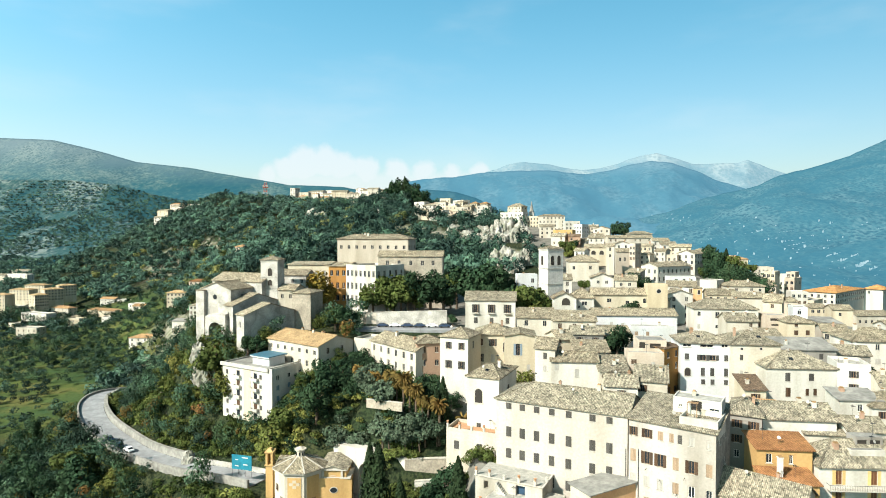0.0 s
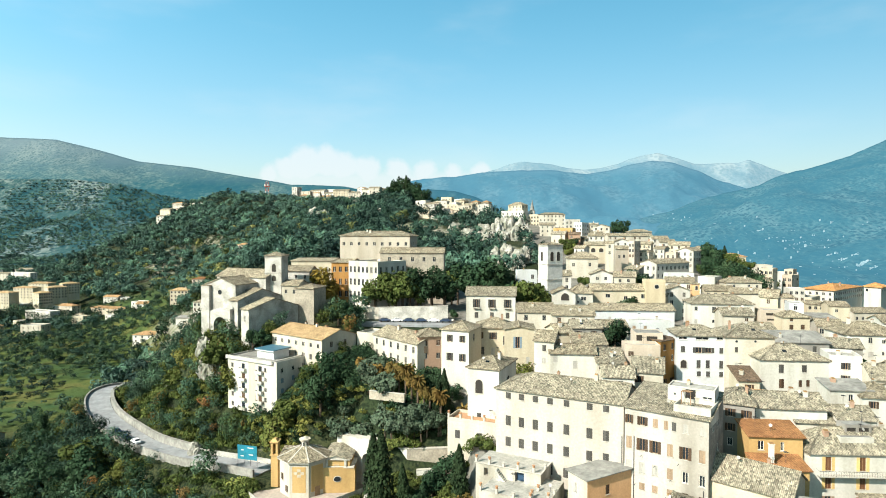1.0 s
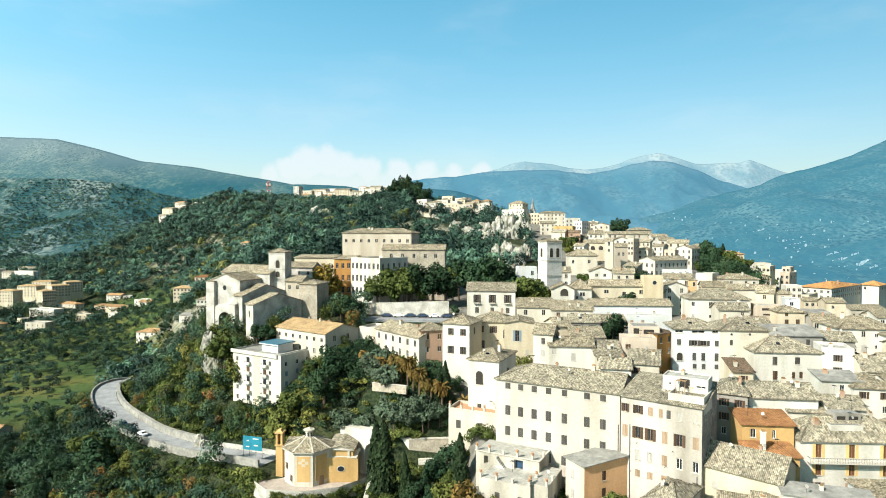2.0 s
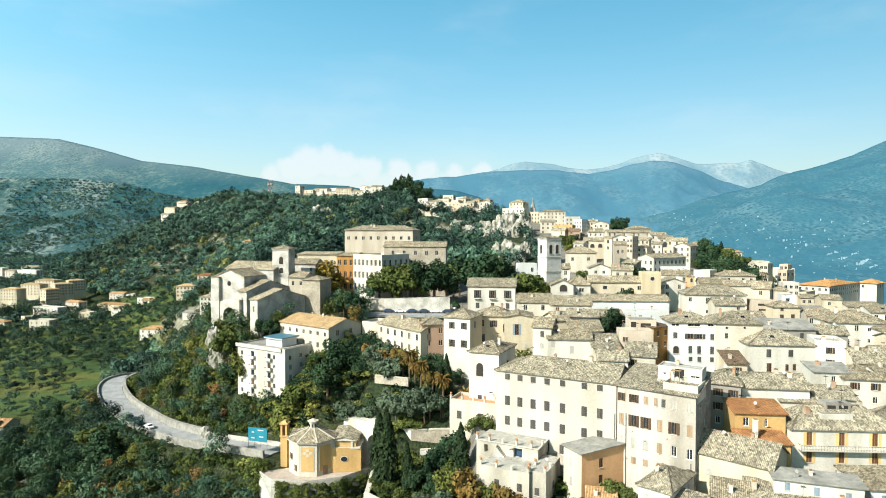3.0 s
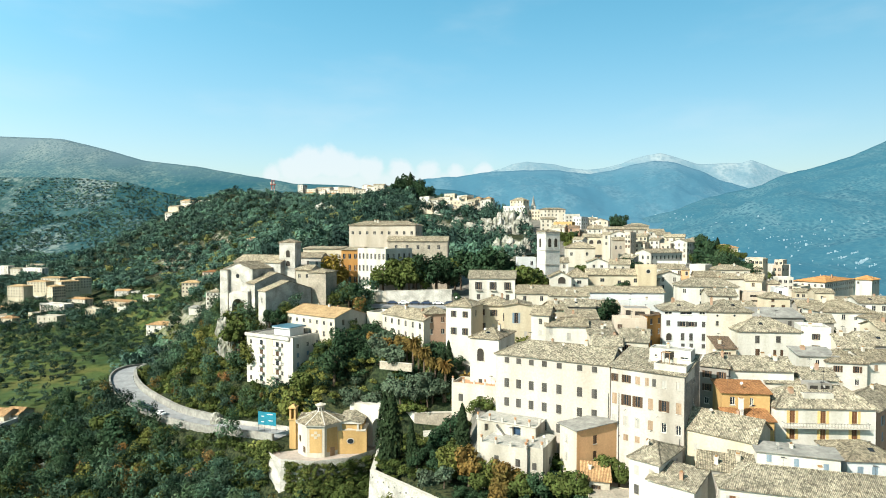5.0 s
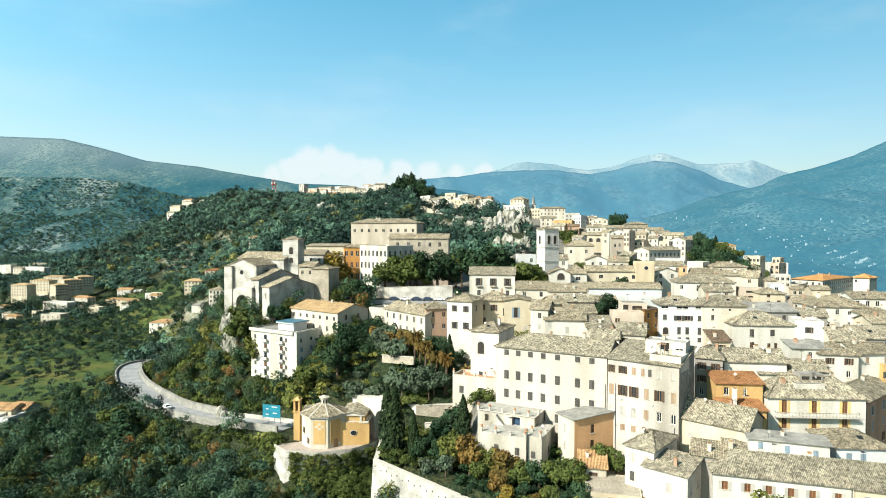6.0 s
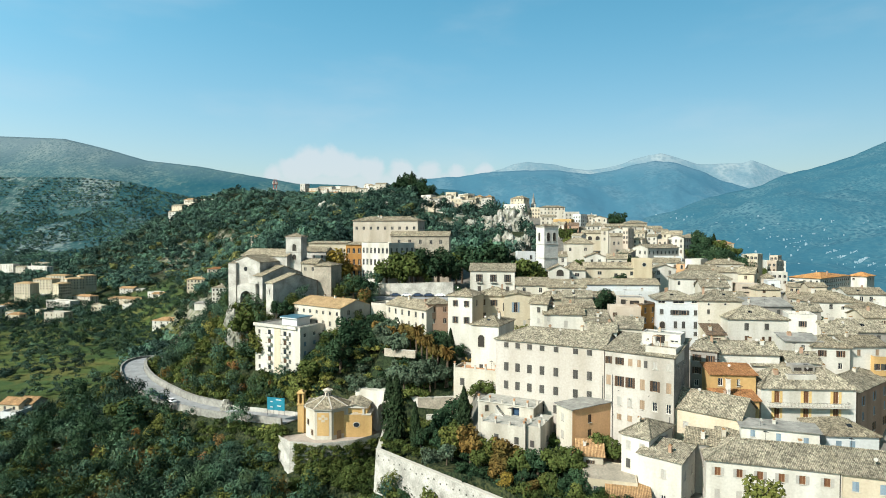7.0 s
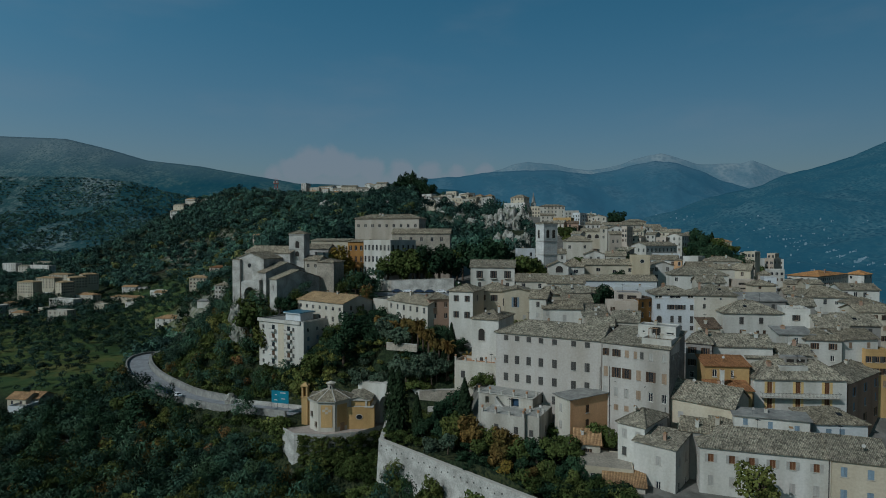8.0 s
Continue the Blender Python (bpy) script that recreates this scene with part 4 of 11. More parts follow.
def build_backdrop():
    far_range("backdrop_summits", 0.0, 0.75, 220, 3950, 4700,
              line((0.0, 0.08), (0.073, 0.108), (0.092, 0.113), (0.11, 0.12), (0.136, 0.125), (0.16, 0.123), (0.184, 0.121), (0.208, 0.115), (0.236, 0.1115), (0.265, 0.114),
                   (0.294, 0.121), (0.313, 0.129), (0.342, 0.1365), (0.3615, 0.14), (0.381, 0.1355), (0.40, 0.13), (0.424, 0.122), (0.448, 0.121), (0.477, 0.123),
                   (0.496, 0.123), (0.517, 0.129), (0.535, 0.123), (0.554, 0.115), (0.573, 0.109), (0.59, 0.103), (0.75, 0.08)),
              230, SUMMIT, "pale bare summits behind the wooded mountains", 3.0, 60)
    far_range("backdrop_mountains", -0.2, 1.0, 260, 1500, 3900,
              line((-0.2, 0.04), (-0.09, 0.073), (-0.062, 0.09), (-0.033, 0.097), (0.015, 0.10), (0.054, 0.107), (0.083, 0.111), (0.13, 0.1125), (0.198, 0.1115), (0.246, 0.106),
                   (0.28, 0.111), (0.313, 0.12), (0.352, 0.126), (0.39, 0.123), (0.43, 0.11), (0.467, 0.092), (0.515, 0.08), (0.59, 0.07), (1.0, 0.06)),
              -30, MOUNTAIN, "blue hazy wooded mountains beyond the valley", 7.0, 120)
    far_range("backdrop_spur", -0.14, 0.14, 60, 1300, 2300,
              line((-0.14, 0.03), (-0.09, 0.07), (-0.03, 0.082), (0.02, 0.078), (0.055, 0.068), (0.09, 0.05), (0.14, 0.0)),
              20, SPURWOOD, "dark wooded spur behind the hilltop hamlet, tinted blue for haze", 9.0, 30)
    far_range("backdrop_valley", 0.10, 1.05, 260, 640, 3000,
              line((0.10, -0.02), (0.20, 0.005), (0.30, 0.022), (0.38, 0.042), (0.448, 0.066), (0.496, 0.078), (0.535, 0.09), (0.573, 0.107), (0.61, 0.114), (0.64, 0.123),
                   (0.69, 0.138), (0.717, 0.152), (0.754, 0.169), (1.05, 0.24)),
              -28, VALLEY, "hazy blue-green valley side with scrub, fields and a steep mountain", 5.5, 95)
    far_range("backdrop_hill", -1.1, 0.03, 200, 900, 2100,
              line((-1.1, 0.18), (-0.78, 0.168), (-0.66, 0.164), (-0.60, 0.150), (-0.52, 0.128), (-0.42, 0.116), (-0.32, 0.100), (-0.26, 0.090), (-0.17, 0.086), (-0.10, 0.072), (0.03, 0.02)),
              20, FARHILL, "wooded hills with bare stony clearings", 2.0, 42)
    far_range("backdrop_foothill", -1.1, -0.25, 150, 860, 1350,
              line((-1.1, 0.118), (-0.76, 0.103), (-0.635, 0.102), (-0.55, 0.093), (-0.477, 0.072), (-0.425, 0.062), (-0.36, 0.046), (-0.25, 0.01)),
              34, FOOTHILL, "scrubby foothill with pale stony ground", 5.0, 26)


build_backdrop()


def far_village():
    """White specks of houses strewn in hamlets and along the roads of the far valley."""
    rng = random.Random(4)
    co = np.array([tuple(v.co) for v in bpy.data.objects["backdrop_valley"].data.vertices])
    a, el = co[:, 0] / (co[:, 1] + 15), (co[:, 2] - 94) / (co[:, 1] + 15)
    b = Build()
    hamlets = ((0.535, 0.012, 0.02, 14), (0.56, 0.0, 0.03, 16), (0.60, -0.016, 0.03, 26), (0.655, -0.022, 0.02, 18), (0.69, -0.036, 0.03, 34), (0.72, -0.044, 0.03, 30), (0.74, -0.055, 0.03, 14), (0.58, 0.012, 0.02, 4),
               (0.63, 0.0, 0.05, 12), (0.46, -0.01, 0.05, 10), (0.40, 0.03, 0.05, 8), (0.66, -0.066, 0.03, 10), (0.52, -0.028, 0.05, 10), (0.70, 0.02, 0.06, 8), (0.50, 0.02, 0.05, 8), (0.63, -0.05, 0.04, 12))
    for ha, he, spread, count in hamlets:
        for _ in range(count * 2):
            k = int(np.argmin((a - ha - rng.gauss(0, spread * 0.5)) ** 2 + ((el - he - rng.gauss(0, 0.005)) * 2) ** 2))
            x, y, z = co[k][0] + rng.uniform(-13, 13), co[k][1] + rng.uniform(-1, 6), co[k][2] - 0.4
            w = rng.uniform(0.8, 2.0) * min(1.0, y / 2600)
            b.box(x - w * rng.uniform(1.2, 3.2), y - w, z - 14, x + w, y + w, z + w * rng.uniform(0.5, 1.5))
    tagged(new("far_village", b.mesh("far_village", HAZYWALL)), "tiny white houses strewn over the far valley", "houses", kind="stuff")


far_village()


# ---- trees ----
def clumps(rng, centres, size, squash=1.0, out=None, loose=0.42):
    """Leaf clumps, one bent quad each, at the given places; those of a crown lie along its outline, facing out."""
    n = len(centres)
    if out is None:
        a = rng.normal(size=(n, 3))
        a /= np.linalg.norm(a, axis=1)[:, None]
        b = np.cross(a, rng.normal(size=(n, 3)))
        b /= np.linalg.norm(b, axis=1)[:, None]
    else:
        face = out + rng.normal(size=(n, 3)) * loose + np.array([0, 0, 0.2])
        face /= np.linalg.norm(face, axis=1)[:, None]
        a = np.cross(face, rng.normal(size=(n, 3)))
        a /= np.linalg.norm(a, axis=1)[:, None]
        b = np.cross(face, a)
    s = size * rng.uniform(0.55, 1.3, (n, 1))
    a, b = a * s, b * s * 0.75
    a[:, 2] *= squash
    return np.stack([centres - a, centres + b * 0.8, centres + a, centres - b], 1)


def blob_points(rng, n, lobes):
    """Points near the surface of several lobes (x, y, z, rx, rz), and the ways out from their middles."""
    lobes = np.array(lobes)
    pick = rng.choice(len(lobes), n, p=(lobes[:, 3] ** 2) / (lobes[:, 3] ** 2).sum())
    d = rng.normal(size=(n, 3))
    d /= np.linalg.norm(d, axis=1)[:, None]
    r = rng.uniform(0.55, 1.08, (n, 1)) ** 0.6
    c = lobes[pick]
    return c[:, :3] + d * r * np.stack([c[:, 3], c[:, 3], c[:, 4]], 1), d


def broad_lobes(rng, height, spread, count=7):
    lobes = [(0, 0, height * 0.62, spread * 0.62, height * 0.3)]
    for i in range(count):
        t = 2 * math.pi * (i + rng.uniform(-0.3, 0.3)) / count
        r = spread * rng.uniform(0.4, 0.72)
        lobes.append((r * math.cos(t), r * math.sin(t), height * rng.uniform(0.38, 0.82), spread * rng.uniform(0.28, 0.46), height * rng.uniform(0.12, 0.2)))
    return lobes


def trunk_mesh(rng, height, radius, limbs=5, reach=1.5):
    b = Build()
    def stick(p, q, r0, r1, sides=6):
        p, q = Vector(p), Vector(q)
        ax = (q - p).normalized()
        s = ax.orthogonal().normalized()
        t = ax.cross(s)
        i = len(b.v)
        for c, r in ((p, r0), (q, r1)):
            b.v += [tuple(c + (s * math.cos(2 * math.pi * k / sides) + t * math.sin(2 * math.pi * k / sides)) * r) for k in range(sides)]
        for k in range(sides):
            b.f.append((i + k, i + (k + 1) % sides, i + sides + (k + 1) % sides, i + sides + k))
            b.m.append(0)
    lean = rng.uniform(-0.25, 0.25, 2)
    mid = (lean[0], lean[1], height * 0.4)
    stick((0, 0, -0.6), mid, radius * 1.25, radius)
    stick(mid, (lean[0] * 1.6, lean[1] * 1.6, height * 0.8), radius, radius * 0.3)
    for i in range(limbs):
        t = 2 * math.pi * i / limbs + rng.uniform(-0.4, 0.4)
        z0 = height * rng.uniform(0.3, 0.55)
        stick((lean[0], lean[1], z0), (reach * math.cos(t), reach * math.sin(t), z0 + height * rng.uniform(0.15, 0.3)), radius * 0.5, radius * 0.15, 5)
    return b.mesh("trunk", BARK)


def broad_tree(name, seed, height, spread, leaf, count, size, label, category="tree"):
    rng = np.random.default_rng(seed)
    e = new(name)
    tagged(e, label, category)
    child("trunk", trunk_mesh(rng, height, 0.03 * height, 5, spread * 0.5), e)
    pts, out = blob_points(rng, count, broad_lobes(rng, height, spread))
    child("crown", quads_mesh("crown", clumps(rng, pts, size, 1.0, out), leaf), e)
    return e


def cypress(name, seed, height, radius, label):
    rng = np.random.default_rng(seed)
    e = new(name)
    tagged(e, label, "cypress tree")
    child("trunk", trunk_mesh(rng, height * 0.6, 0.18, 2, 0.2), e)
    n = 2200
    t = rng.uniform(0.03, 1.0, n)
    r = radius * np.clip(np.sin(np.pi * np.clip(t, 0, 1) ** 0.62) ** 0.75, 0.05, 1) * rng.uniform(0.5, 1.12, n)
    a = rng.uniform(0, 2 * np.pi, n)
    pts = np.stack([r * np.cos(a), r * np.sin(a), t * height], 1)
    child("crown", quads_mesh("crown", clumps(rng, pts, 0.34, 1.5, np.stack([np.cos(a), np.sin(a), 0.3 + 0 * a], 1)), LEAF_CYPRESS), e)
    return e


def palm(name, seed, height, leaf, label):
    rng = np.random.default_rng(seed)
    e = new(name)
    tagged(e, label, "palm tree")
    b = Build()
    for k in range(5):
        b.tube(0, 0, height * k / 5 - (0.6 if k == 0 else 0), height * (k + 1) / 5, 0.27 - 0.02 * k, 0.24 - 0.02 * k, 8)
    child("trunk", b.mesh("trunk", BARK), e)
    quads = []
    for i in range(84):
        az, up = rng.uniform(0, 2 * math.pi), rng.uniform(-1.0, 1.2)
        p = Vector((0, 0, height))
        d = Vector((math.cos(az) * math.cos(up), math.sin(az) * math.cos(up), math.sin(up)))
        side = Vector((-math.sin(az), math.cos(az), 0))
        for k in range(6):
            q = p + d * 0.29
            w0, w1 = 0.15 * math.sin(math.pi * (k + 0.35) / 6.6), 0.15 * math.sin(math.pi * (k + 1.35) / 6.8)
            drop = Vector((0, 0, 0.22))
            quads += [[p, q, q + side * w1 - drop, p + side * w0 - drop], [q, p, p - side * w0 - drop, q - side * w1 - drop]]
            p, d = q, (d - Vector((0, 0, 0.24))).normalized()
    child("crown", quads_mesh("crown", np.array([[tuple(v) for v in q] for q in quads]), leaf), e)
    return e


PROTO = {
    "dark": [broad_tree("tree", 11 + i, 9.5, 3.6, LEAF_DARK, 1700, 0.34, "dark evergreen broad-leaved tree on the slope") for i in range(2)],
    "green": [broad_tree("tree", 21 + i, 8.5, 3.4, LEAF_GREEN, 1600, 0.34, "green leafy tree with an uneven crown") for i in range(2)],
    "olive": [broad_tree("olive_tree", 31 + i, 5.5, 2.7, LEAF_OLIVE, 1300, 0.27, "grey-green olive tree with a rounded crown", "olive tree") for i in range(2)],
    "lime": [broad_tree("tree", 41, 8.0, 3.0, LEAF_LIME, 1500, 0.3, "yellow-green tree turning in autumn")],
    "rust": [broad_tree("tree", 51, 7.5, 3.0, LEAF_RUST, 1600, 0.31, "rust-brown autumn tree in the garden")],
    "gold": [broad_tree("tree", 61, 10.0, 3.4, LEAF_GOLD, 1700, 0.34, "golden autumn tree with a loose crown")],
    "bush": [broad_tree("bush", 71, 3.2, 2.3, LEAF_GREEN, 800, 0.26, "low green shrub on the bank", "bush")],
    "pine": [broad_tree("stone_pine", 81, 11.0, 4.6, LEAF_DARK, 2000, 0.38, "dark umbrella-shaped stone pine", "pine tree")],
    "palmg": [palm("palm_tree", 91, 7.0, LEAF_GREEN, "green palm with drooping fronds")],
    "palmr": [palm("palm_tree", 92, 6.5, LEAF_RUST, "palm with dry brown fronds")],
    "cypress": [cypress("cypress", 95, 15.0, 2.2, "tall dark cypress with a dense narrow crown")],
}
PLACED = {}
tree_rng = random.Random(5)


def plant(kind, x, y, scale=1.0, sink=0.0, z=None, group="", stretch=1.0):
    """A tree of that kind, standing on the ground."""
    protos = PROTO[kind]
    k = PLACED.get(kind, 0)
    PLACED[kind] = k + 1
    z = float(ground_z(x, y)) if z is None else z
    at = pose(x, y, z - sink, 0, 0, tree_rng.uniform(0, 360))
    src = protos[k % len(protos)]
    if k < len(protos):
        ob = src
        ob.matrix_world = at
    else:
        ob = copy_thing(src, at)
    s = scale * tree_rng.uniform(0.9, 1.1)
    ob.scale = (s, s, s * stretch)
    if group:
        ob["group"] = group
    return ob


def grove(name, places, leaf, seed, height, spread, count, size, label, category="trees"):
    """A far wood or olive grove: real crowns of leaf clumps, joined."""
    rng = np.random.default_rng(seed)
    kinds = []
    for _ in range(6):
        pts, facing = blob_points(rng, count, broad_lobes(rng, height, spread, 5))
        kinds.append(clumps(rng, pts, size * 1.15, 1.0, facing, 0.26)[:, :3])
    out, tone = [], []
    for x, y, z, s in places:
        k = kinds[rng.integers(6)]
        t = rng.uniform(0, 2 * np.pi)
        c, q = np.cos(t) * s, np.sin(t) * s
        m = np.array([[c, -q, 0], [q, c, 0], [0, 0, s * rng.uniform(0.85, 1.25)]])
        out.append(k @ m.T + np.array([x, y, z]))
        tone.append(np.full(len(k) * 3, np.clip(rng.normal(0, 0.32) + 0.75 * noise.noise((x * 0.022, y * 0.022, seed)), -0.55, 0.85)))
    me = quads_mesh(name, np.concatenate(out), leaf, 3)
    at = me.attributes.new("tone", "FLOAT", "POINT")
    at.data.foreach_set("value", np.concatenate(tone).astype(np.float32))
    return tagged(new(name, me), label, category, kind="stuff")


# ---- the town, house by house ----
house("palazzo", 11.7, 127.9, 64.3, -28, 27.9, 13.0, 26.2, roof="hip", hip=(1, 0), rise=2.6, wall=PALAZZO, tile=TILE, rows=((1.4, 1.25, 1.4, "shut_grey"), (7.0, 1.25, 2.2, "shut_grey"), (11.7, 1.25, 2.1, "shut_grey"), (16.3, 1.25, 2.1, "shut_grey")), cols=(2.9, 6.0, 9.2, 12.5, 16.1, 21.0, 24.4, 27.4), left=2, chimneys=2, cornice=True, label="long cream plastered palazzo with shuttered windows and tile roof", category="palazzo")
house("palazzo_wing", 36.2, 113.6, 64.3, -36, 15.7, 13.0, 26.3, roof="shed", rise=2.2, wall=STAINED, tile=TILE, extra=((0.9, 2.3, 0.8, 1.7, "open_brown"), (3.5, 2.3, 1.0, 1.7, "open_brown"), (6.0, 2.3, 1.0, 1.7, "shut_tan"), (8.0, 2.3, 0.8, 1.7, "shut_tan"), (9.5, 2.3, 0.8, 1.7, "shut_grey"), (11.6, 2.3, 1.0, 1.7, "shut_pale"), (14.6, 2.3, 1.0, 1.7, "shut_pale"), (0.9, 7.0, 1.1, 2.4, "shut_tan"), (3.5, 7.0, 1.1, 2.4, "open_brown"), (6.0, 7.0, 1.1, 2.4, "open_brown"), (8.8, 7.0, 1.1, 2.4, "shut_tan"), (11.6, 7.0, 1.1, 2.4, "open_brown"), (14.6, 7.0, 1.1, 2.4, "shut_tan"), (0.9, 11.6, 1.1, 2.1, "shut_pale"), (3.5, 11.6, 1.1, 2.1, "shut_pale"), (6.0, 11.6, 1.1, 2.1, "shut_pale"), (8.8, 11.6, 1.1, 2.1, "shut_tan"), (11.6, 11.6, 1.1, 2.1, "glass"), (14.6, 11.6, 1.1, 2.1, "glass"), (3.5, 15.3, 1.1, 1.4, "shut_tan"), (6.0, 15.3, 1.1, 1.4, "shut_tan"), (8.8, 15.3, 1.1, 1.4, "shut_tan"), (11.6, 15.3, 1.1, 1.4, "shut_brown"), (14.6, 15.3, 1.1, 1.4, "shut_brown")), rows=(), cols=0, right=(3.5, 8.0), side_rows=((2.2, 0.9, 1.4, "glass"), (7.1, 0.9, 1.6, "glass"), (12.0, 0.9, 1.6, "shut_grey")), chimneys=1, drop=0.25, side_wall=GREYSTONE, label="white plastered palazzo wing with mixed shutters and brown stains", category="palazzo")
house("roof_terrace", 44.2, 109.2, 65.2, -36, 6.7, 7.0, 2.6, roof="flat", wall=WHITE, rows=(), cols=0, chimneys=0, label="white walled roof terrace with a wooden pergola", category="terrace")
house("rooftop_room", 45.0, 114.3, 68.1, -33, 8.7, 5.0, 4.5, roof="flat", wall=WHITE, rows=(), cols=0, extra=((4.3, 0.9, 1.9, 2.0, "dark"), (7.4, 1.3, 1.8, 0.5, "glass"), (1.4, 1.3, 0.7, 0.6, "glass")), right=1, chimneys=1, parapet=0.35, label="white flat-roofed rooftop room above the palazzo wing")
house("town_house", 59.4, 121.3, 63.0, -30, 6.1, 12.0, 24.9, roof="hip", rise=2.2, wall=GREYWALL, tile=TILE, rows=((2.0, 1.0, 1.6, "open_brown"), (5.1, 1.0, 1.6, "open_brown"), (8.2, 1.0, 1.6, "glass"),), cols=2, right=4, label="grey rendered town house with a hipped tile roof in shade")
house("town_house", 49.2, 106.0, 53.2, -42, 14.1, 11.0, 14.9, roof="gable", rise=3.0, wall=PALEYELLOW, tile=TILE, rows=((3.5, 1.2, 1.3, "shut_pale"),), cols=(3.0,), right=(5.0,), label="pale yellow plastered house with a gabled tile roof", chimneys=1)
house("town_house", 60.1, 111.5, 59.1, -6, 10.0, 6, 19.7, roof="shed", rise=1.2, wall=YELLOW, tile=TILE_RUST, extra=((2.2, 1.8, 1.1, 1.8, "glass"), (6.2, 1.9, 0.7, 1.7, "glass"),), label="ochre-yellow town house with a rust-red roof", chimneys=0)
house("lean_to", 59.0, 106.0, 54.7, -6, 9.1, 5, 16.8, roof="shed", rise=0.9, wall=YELLOW, tile=TILE_RUST, extra=(), label="low yellow lean-to with an orange tile roof", chimneys=0, category="house")
house("balcony_house", 70.5, 109.0, 56.8, -3, 20.8, 9.0, 22.6, roof="hip", rise=3.4, wall=WHITE, tile=TILE, rows=((2.2, 1.2, 2.7, "open_orange"), (5.9, 1.2, 2.4, "open_orange"), (9.5, 1.2, 2.0, "open_tan")), cols=(3.5, 9.9, 16.4), right=(2.0, 5.0), side_rows=((2.9, 1.1, 2.3, "open_blue"), (6.5, 1.1, 2.0, "open_blue"), (10.5, 1.1, 2.0, "shut_blue")), label="white house with orange-shuttered windows and a long balcony", chimneys=2, cornice=True)
house("roof_terrace", 77.2, 110.2, 59.1, -3, 6.3, 2.5, 2.6, roof="flat", rise=0.1, wall=WHITE, tile=TILE, extra=(), label="white walled terrace let into the tile roof", chimneys=0, parapet=0.15, deck=SLATE, category="terrace")
house("roof_pavilion", 79.3, 112.0, 61.0, -3, 5.0, 3, 4.4, roof="flat", rise=0.1, wall=GREYWALL, tile=TILE, extra=((1.2, 1.3, 1.8, 1.7, "dark"), (3.6, 1.3, 2, 1.7, "dark"),), label="dark open pavilion with a thin slab roof", chimneys=0, parapet=0.06, deck=SLATE, category="pavilion")
house("balcony_house_wing", 93.4, 110.5, 55.2, 38, 30.0, 10.0, 19.6, roof="gable", rise=2.4, wall=SALMON, tile=TILE, rows=((2.6, 1.1, 2.1, "open_blue"), (6.2, 1.1, 2.0, "shut_blue"), (10.0, 1.1, 2.0, "open_brown")), cols=4, chimneys=1, label="shaded salmon-pink house wing with blue shutters")
house("town_house", 58.6, 94.0, 52.6, -18, 13.8, 4.6, 13.8, roof="shed", rise=0.3, wall=WHITE, tile=SLATE, extra=((2.1, 1.2, 0.9, 1.4, "shut_blue"), (6.7, 1.5, 0.9, 1.5, "shut_blue"), (11.5, 1.8, 0.9, 1.4, "shut_blue"),), label="low white range with a grey sheet roof and blue shutters", chimneys=1)
# front in shade: the shade's blue is put into the wall colour
house("town_house", 74.5, 92.1, 51.6, -4, 10.0, 10.0, 12.8, roof="hip", rise=2.0, wall=BLUEWHITE, tile=TILE_PALE, rows=((1.9, 1.1, 1.5, "shut_blue"),), cols=(2.4, 5.0), right=1, chimneys=0, label="bluish-white plastered town house with a hipped tile roof")
house("town_house", 48.8, 87.6, 48.4, -16, 22.7, 12.0, 16.0, roof="hip", rise=2.4, hip=(1, 0), wall=WHITE, tile=TILE, rows=((2.2, 1.05, 1.6, "wood_pale"), (6.6, 1.0, 2.0, "shut_pale"), (10.6, 1.0, 2.0, "shut_pale")), cols=(2.0, 5.8, 9.3, 12.9, 16.3, 20.3), left=2, right=0, chimneys=1, cornice=True, label="white terraced house with wooden windows and grey shutters")
house("town_house", 70.2, 80.5, 48.6, -19, 9.0, 12.0, 16.0, roof="gable", rise=2.6, wall=PALEYELLOW, tile=TILE, rows=((2.2, 1.05, 1.8, "shut_blue"), (6.4, 1.05, 1.8, "shut_blue")), cols=(1.9, 6.1, 9.6), chimneys=0, label="pale yellow terraced house with blue-grey shutters")
house("town_house", 37.3, 92.2, 47.8, -40, 8.4, 8.0, 17.0, roof="shed", rise=1.2, wall=WHITE, tile=TILE, rows=((3.0, 1.1, 1.8, "shut_pale"), (8.0, 1.0, 1.6, "glass")), cols=(5.0,), right=2, chimneys=1, label="white plastered town house with a single-slope tile roof")
house("town_house", 35.4, 97.3, 50.1, -42, 5.9, 12.0, 13.0, roof="hip", rise=2.0, wall=WHITE, tile=TILE, rows=((2.2, 1.1, 1.8, "shut_pale"), (6.0, 1.0, 1.9, "shut_grey")), cols=2, right=2, chimneys=1, label="white plastered town house with a hipped tile roof")
house("town_house", 47.4, 93.9, 49.5, -25, 6.0, 6.0, 10.7, roof="shed", rise=1.0, wall=GREYWALL, tile=TILE_PALE, rows=(), cols=0, chimneys=1, label="grey rendered town house with a single-slope tile roof")
house("town_house", 54.0, 93.9, 49.7, -20, 3.7, 5.0, 10.8, roof="shed", rise=1.0, wall=WHITE, tile=TILE, rows=(), cols=0, chimneys=1, label="white plastered town house with a single-slope tile roof")
house("town_house", 26.4, 93.5, 41.9, -14, 10.7, 10.0, 9.0, roof="flat", parapet=0.2, deck=BROWNSTONE, wall=CREAM, rows=((1.9, 1.0, 1.4, "glass"),), cols=2, chimneys=0, label="low cream house with a brown paved roof terrace")
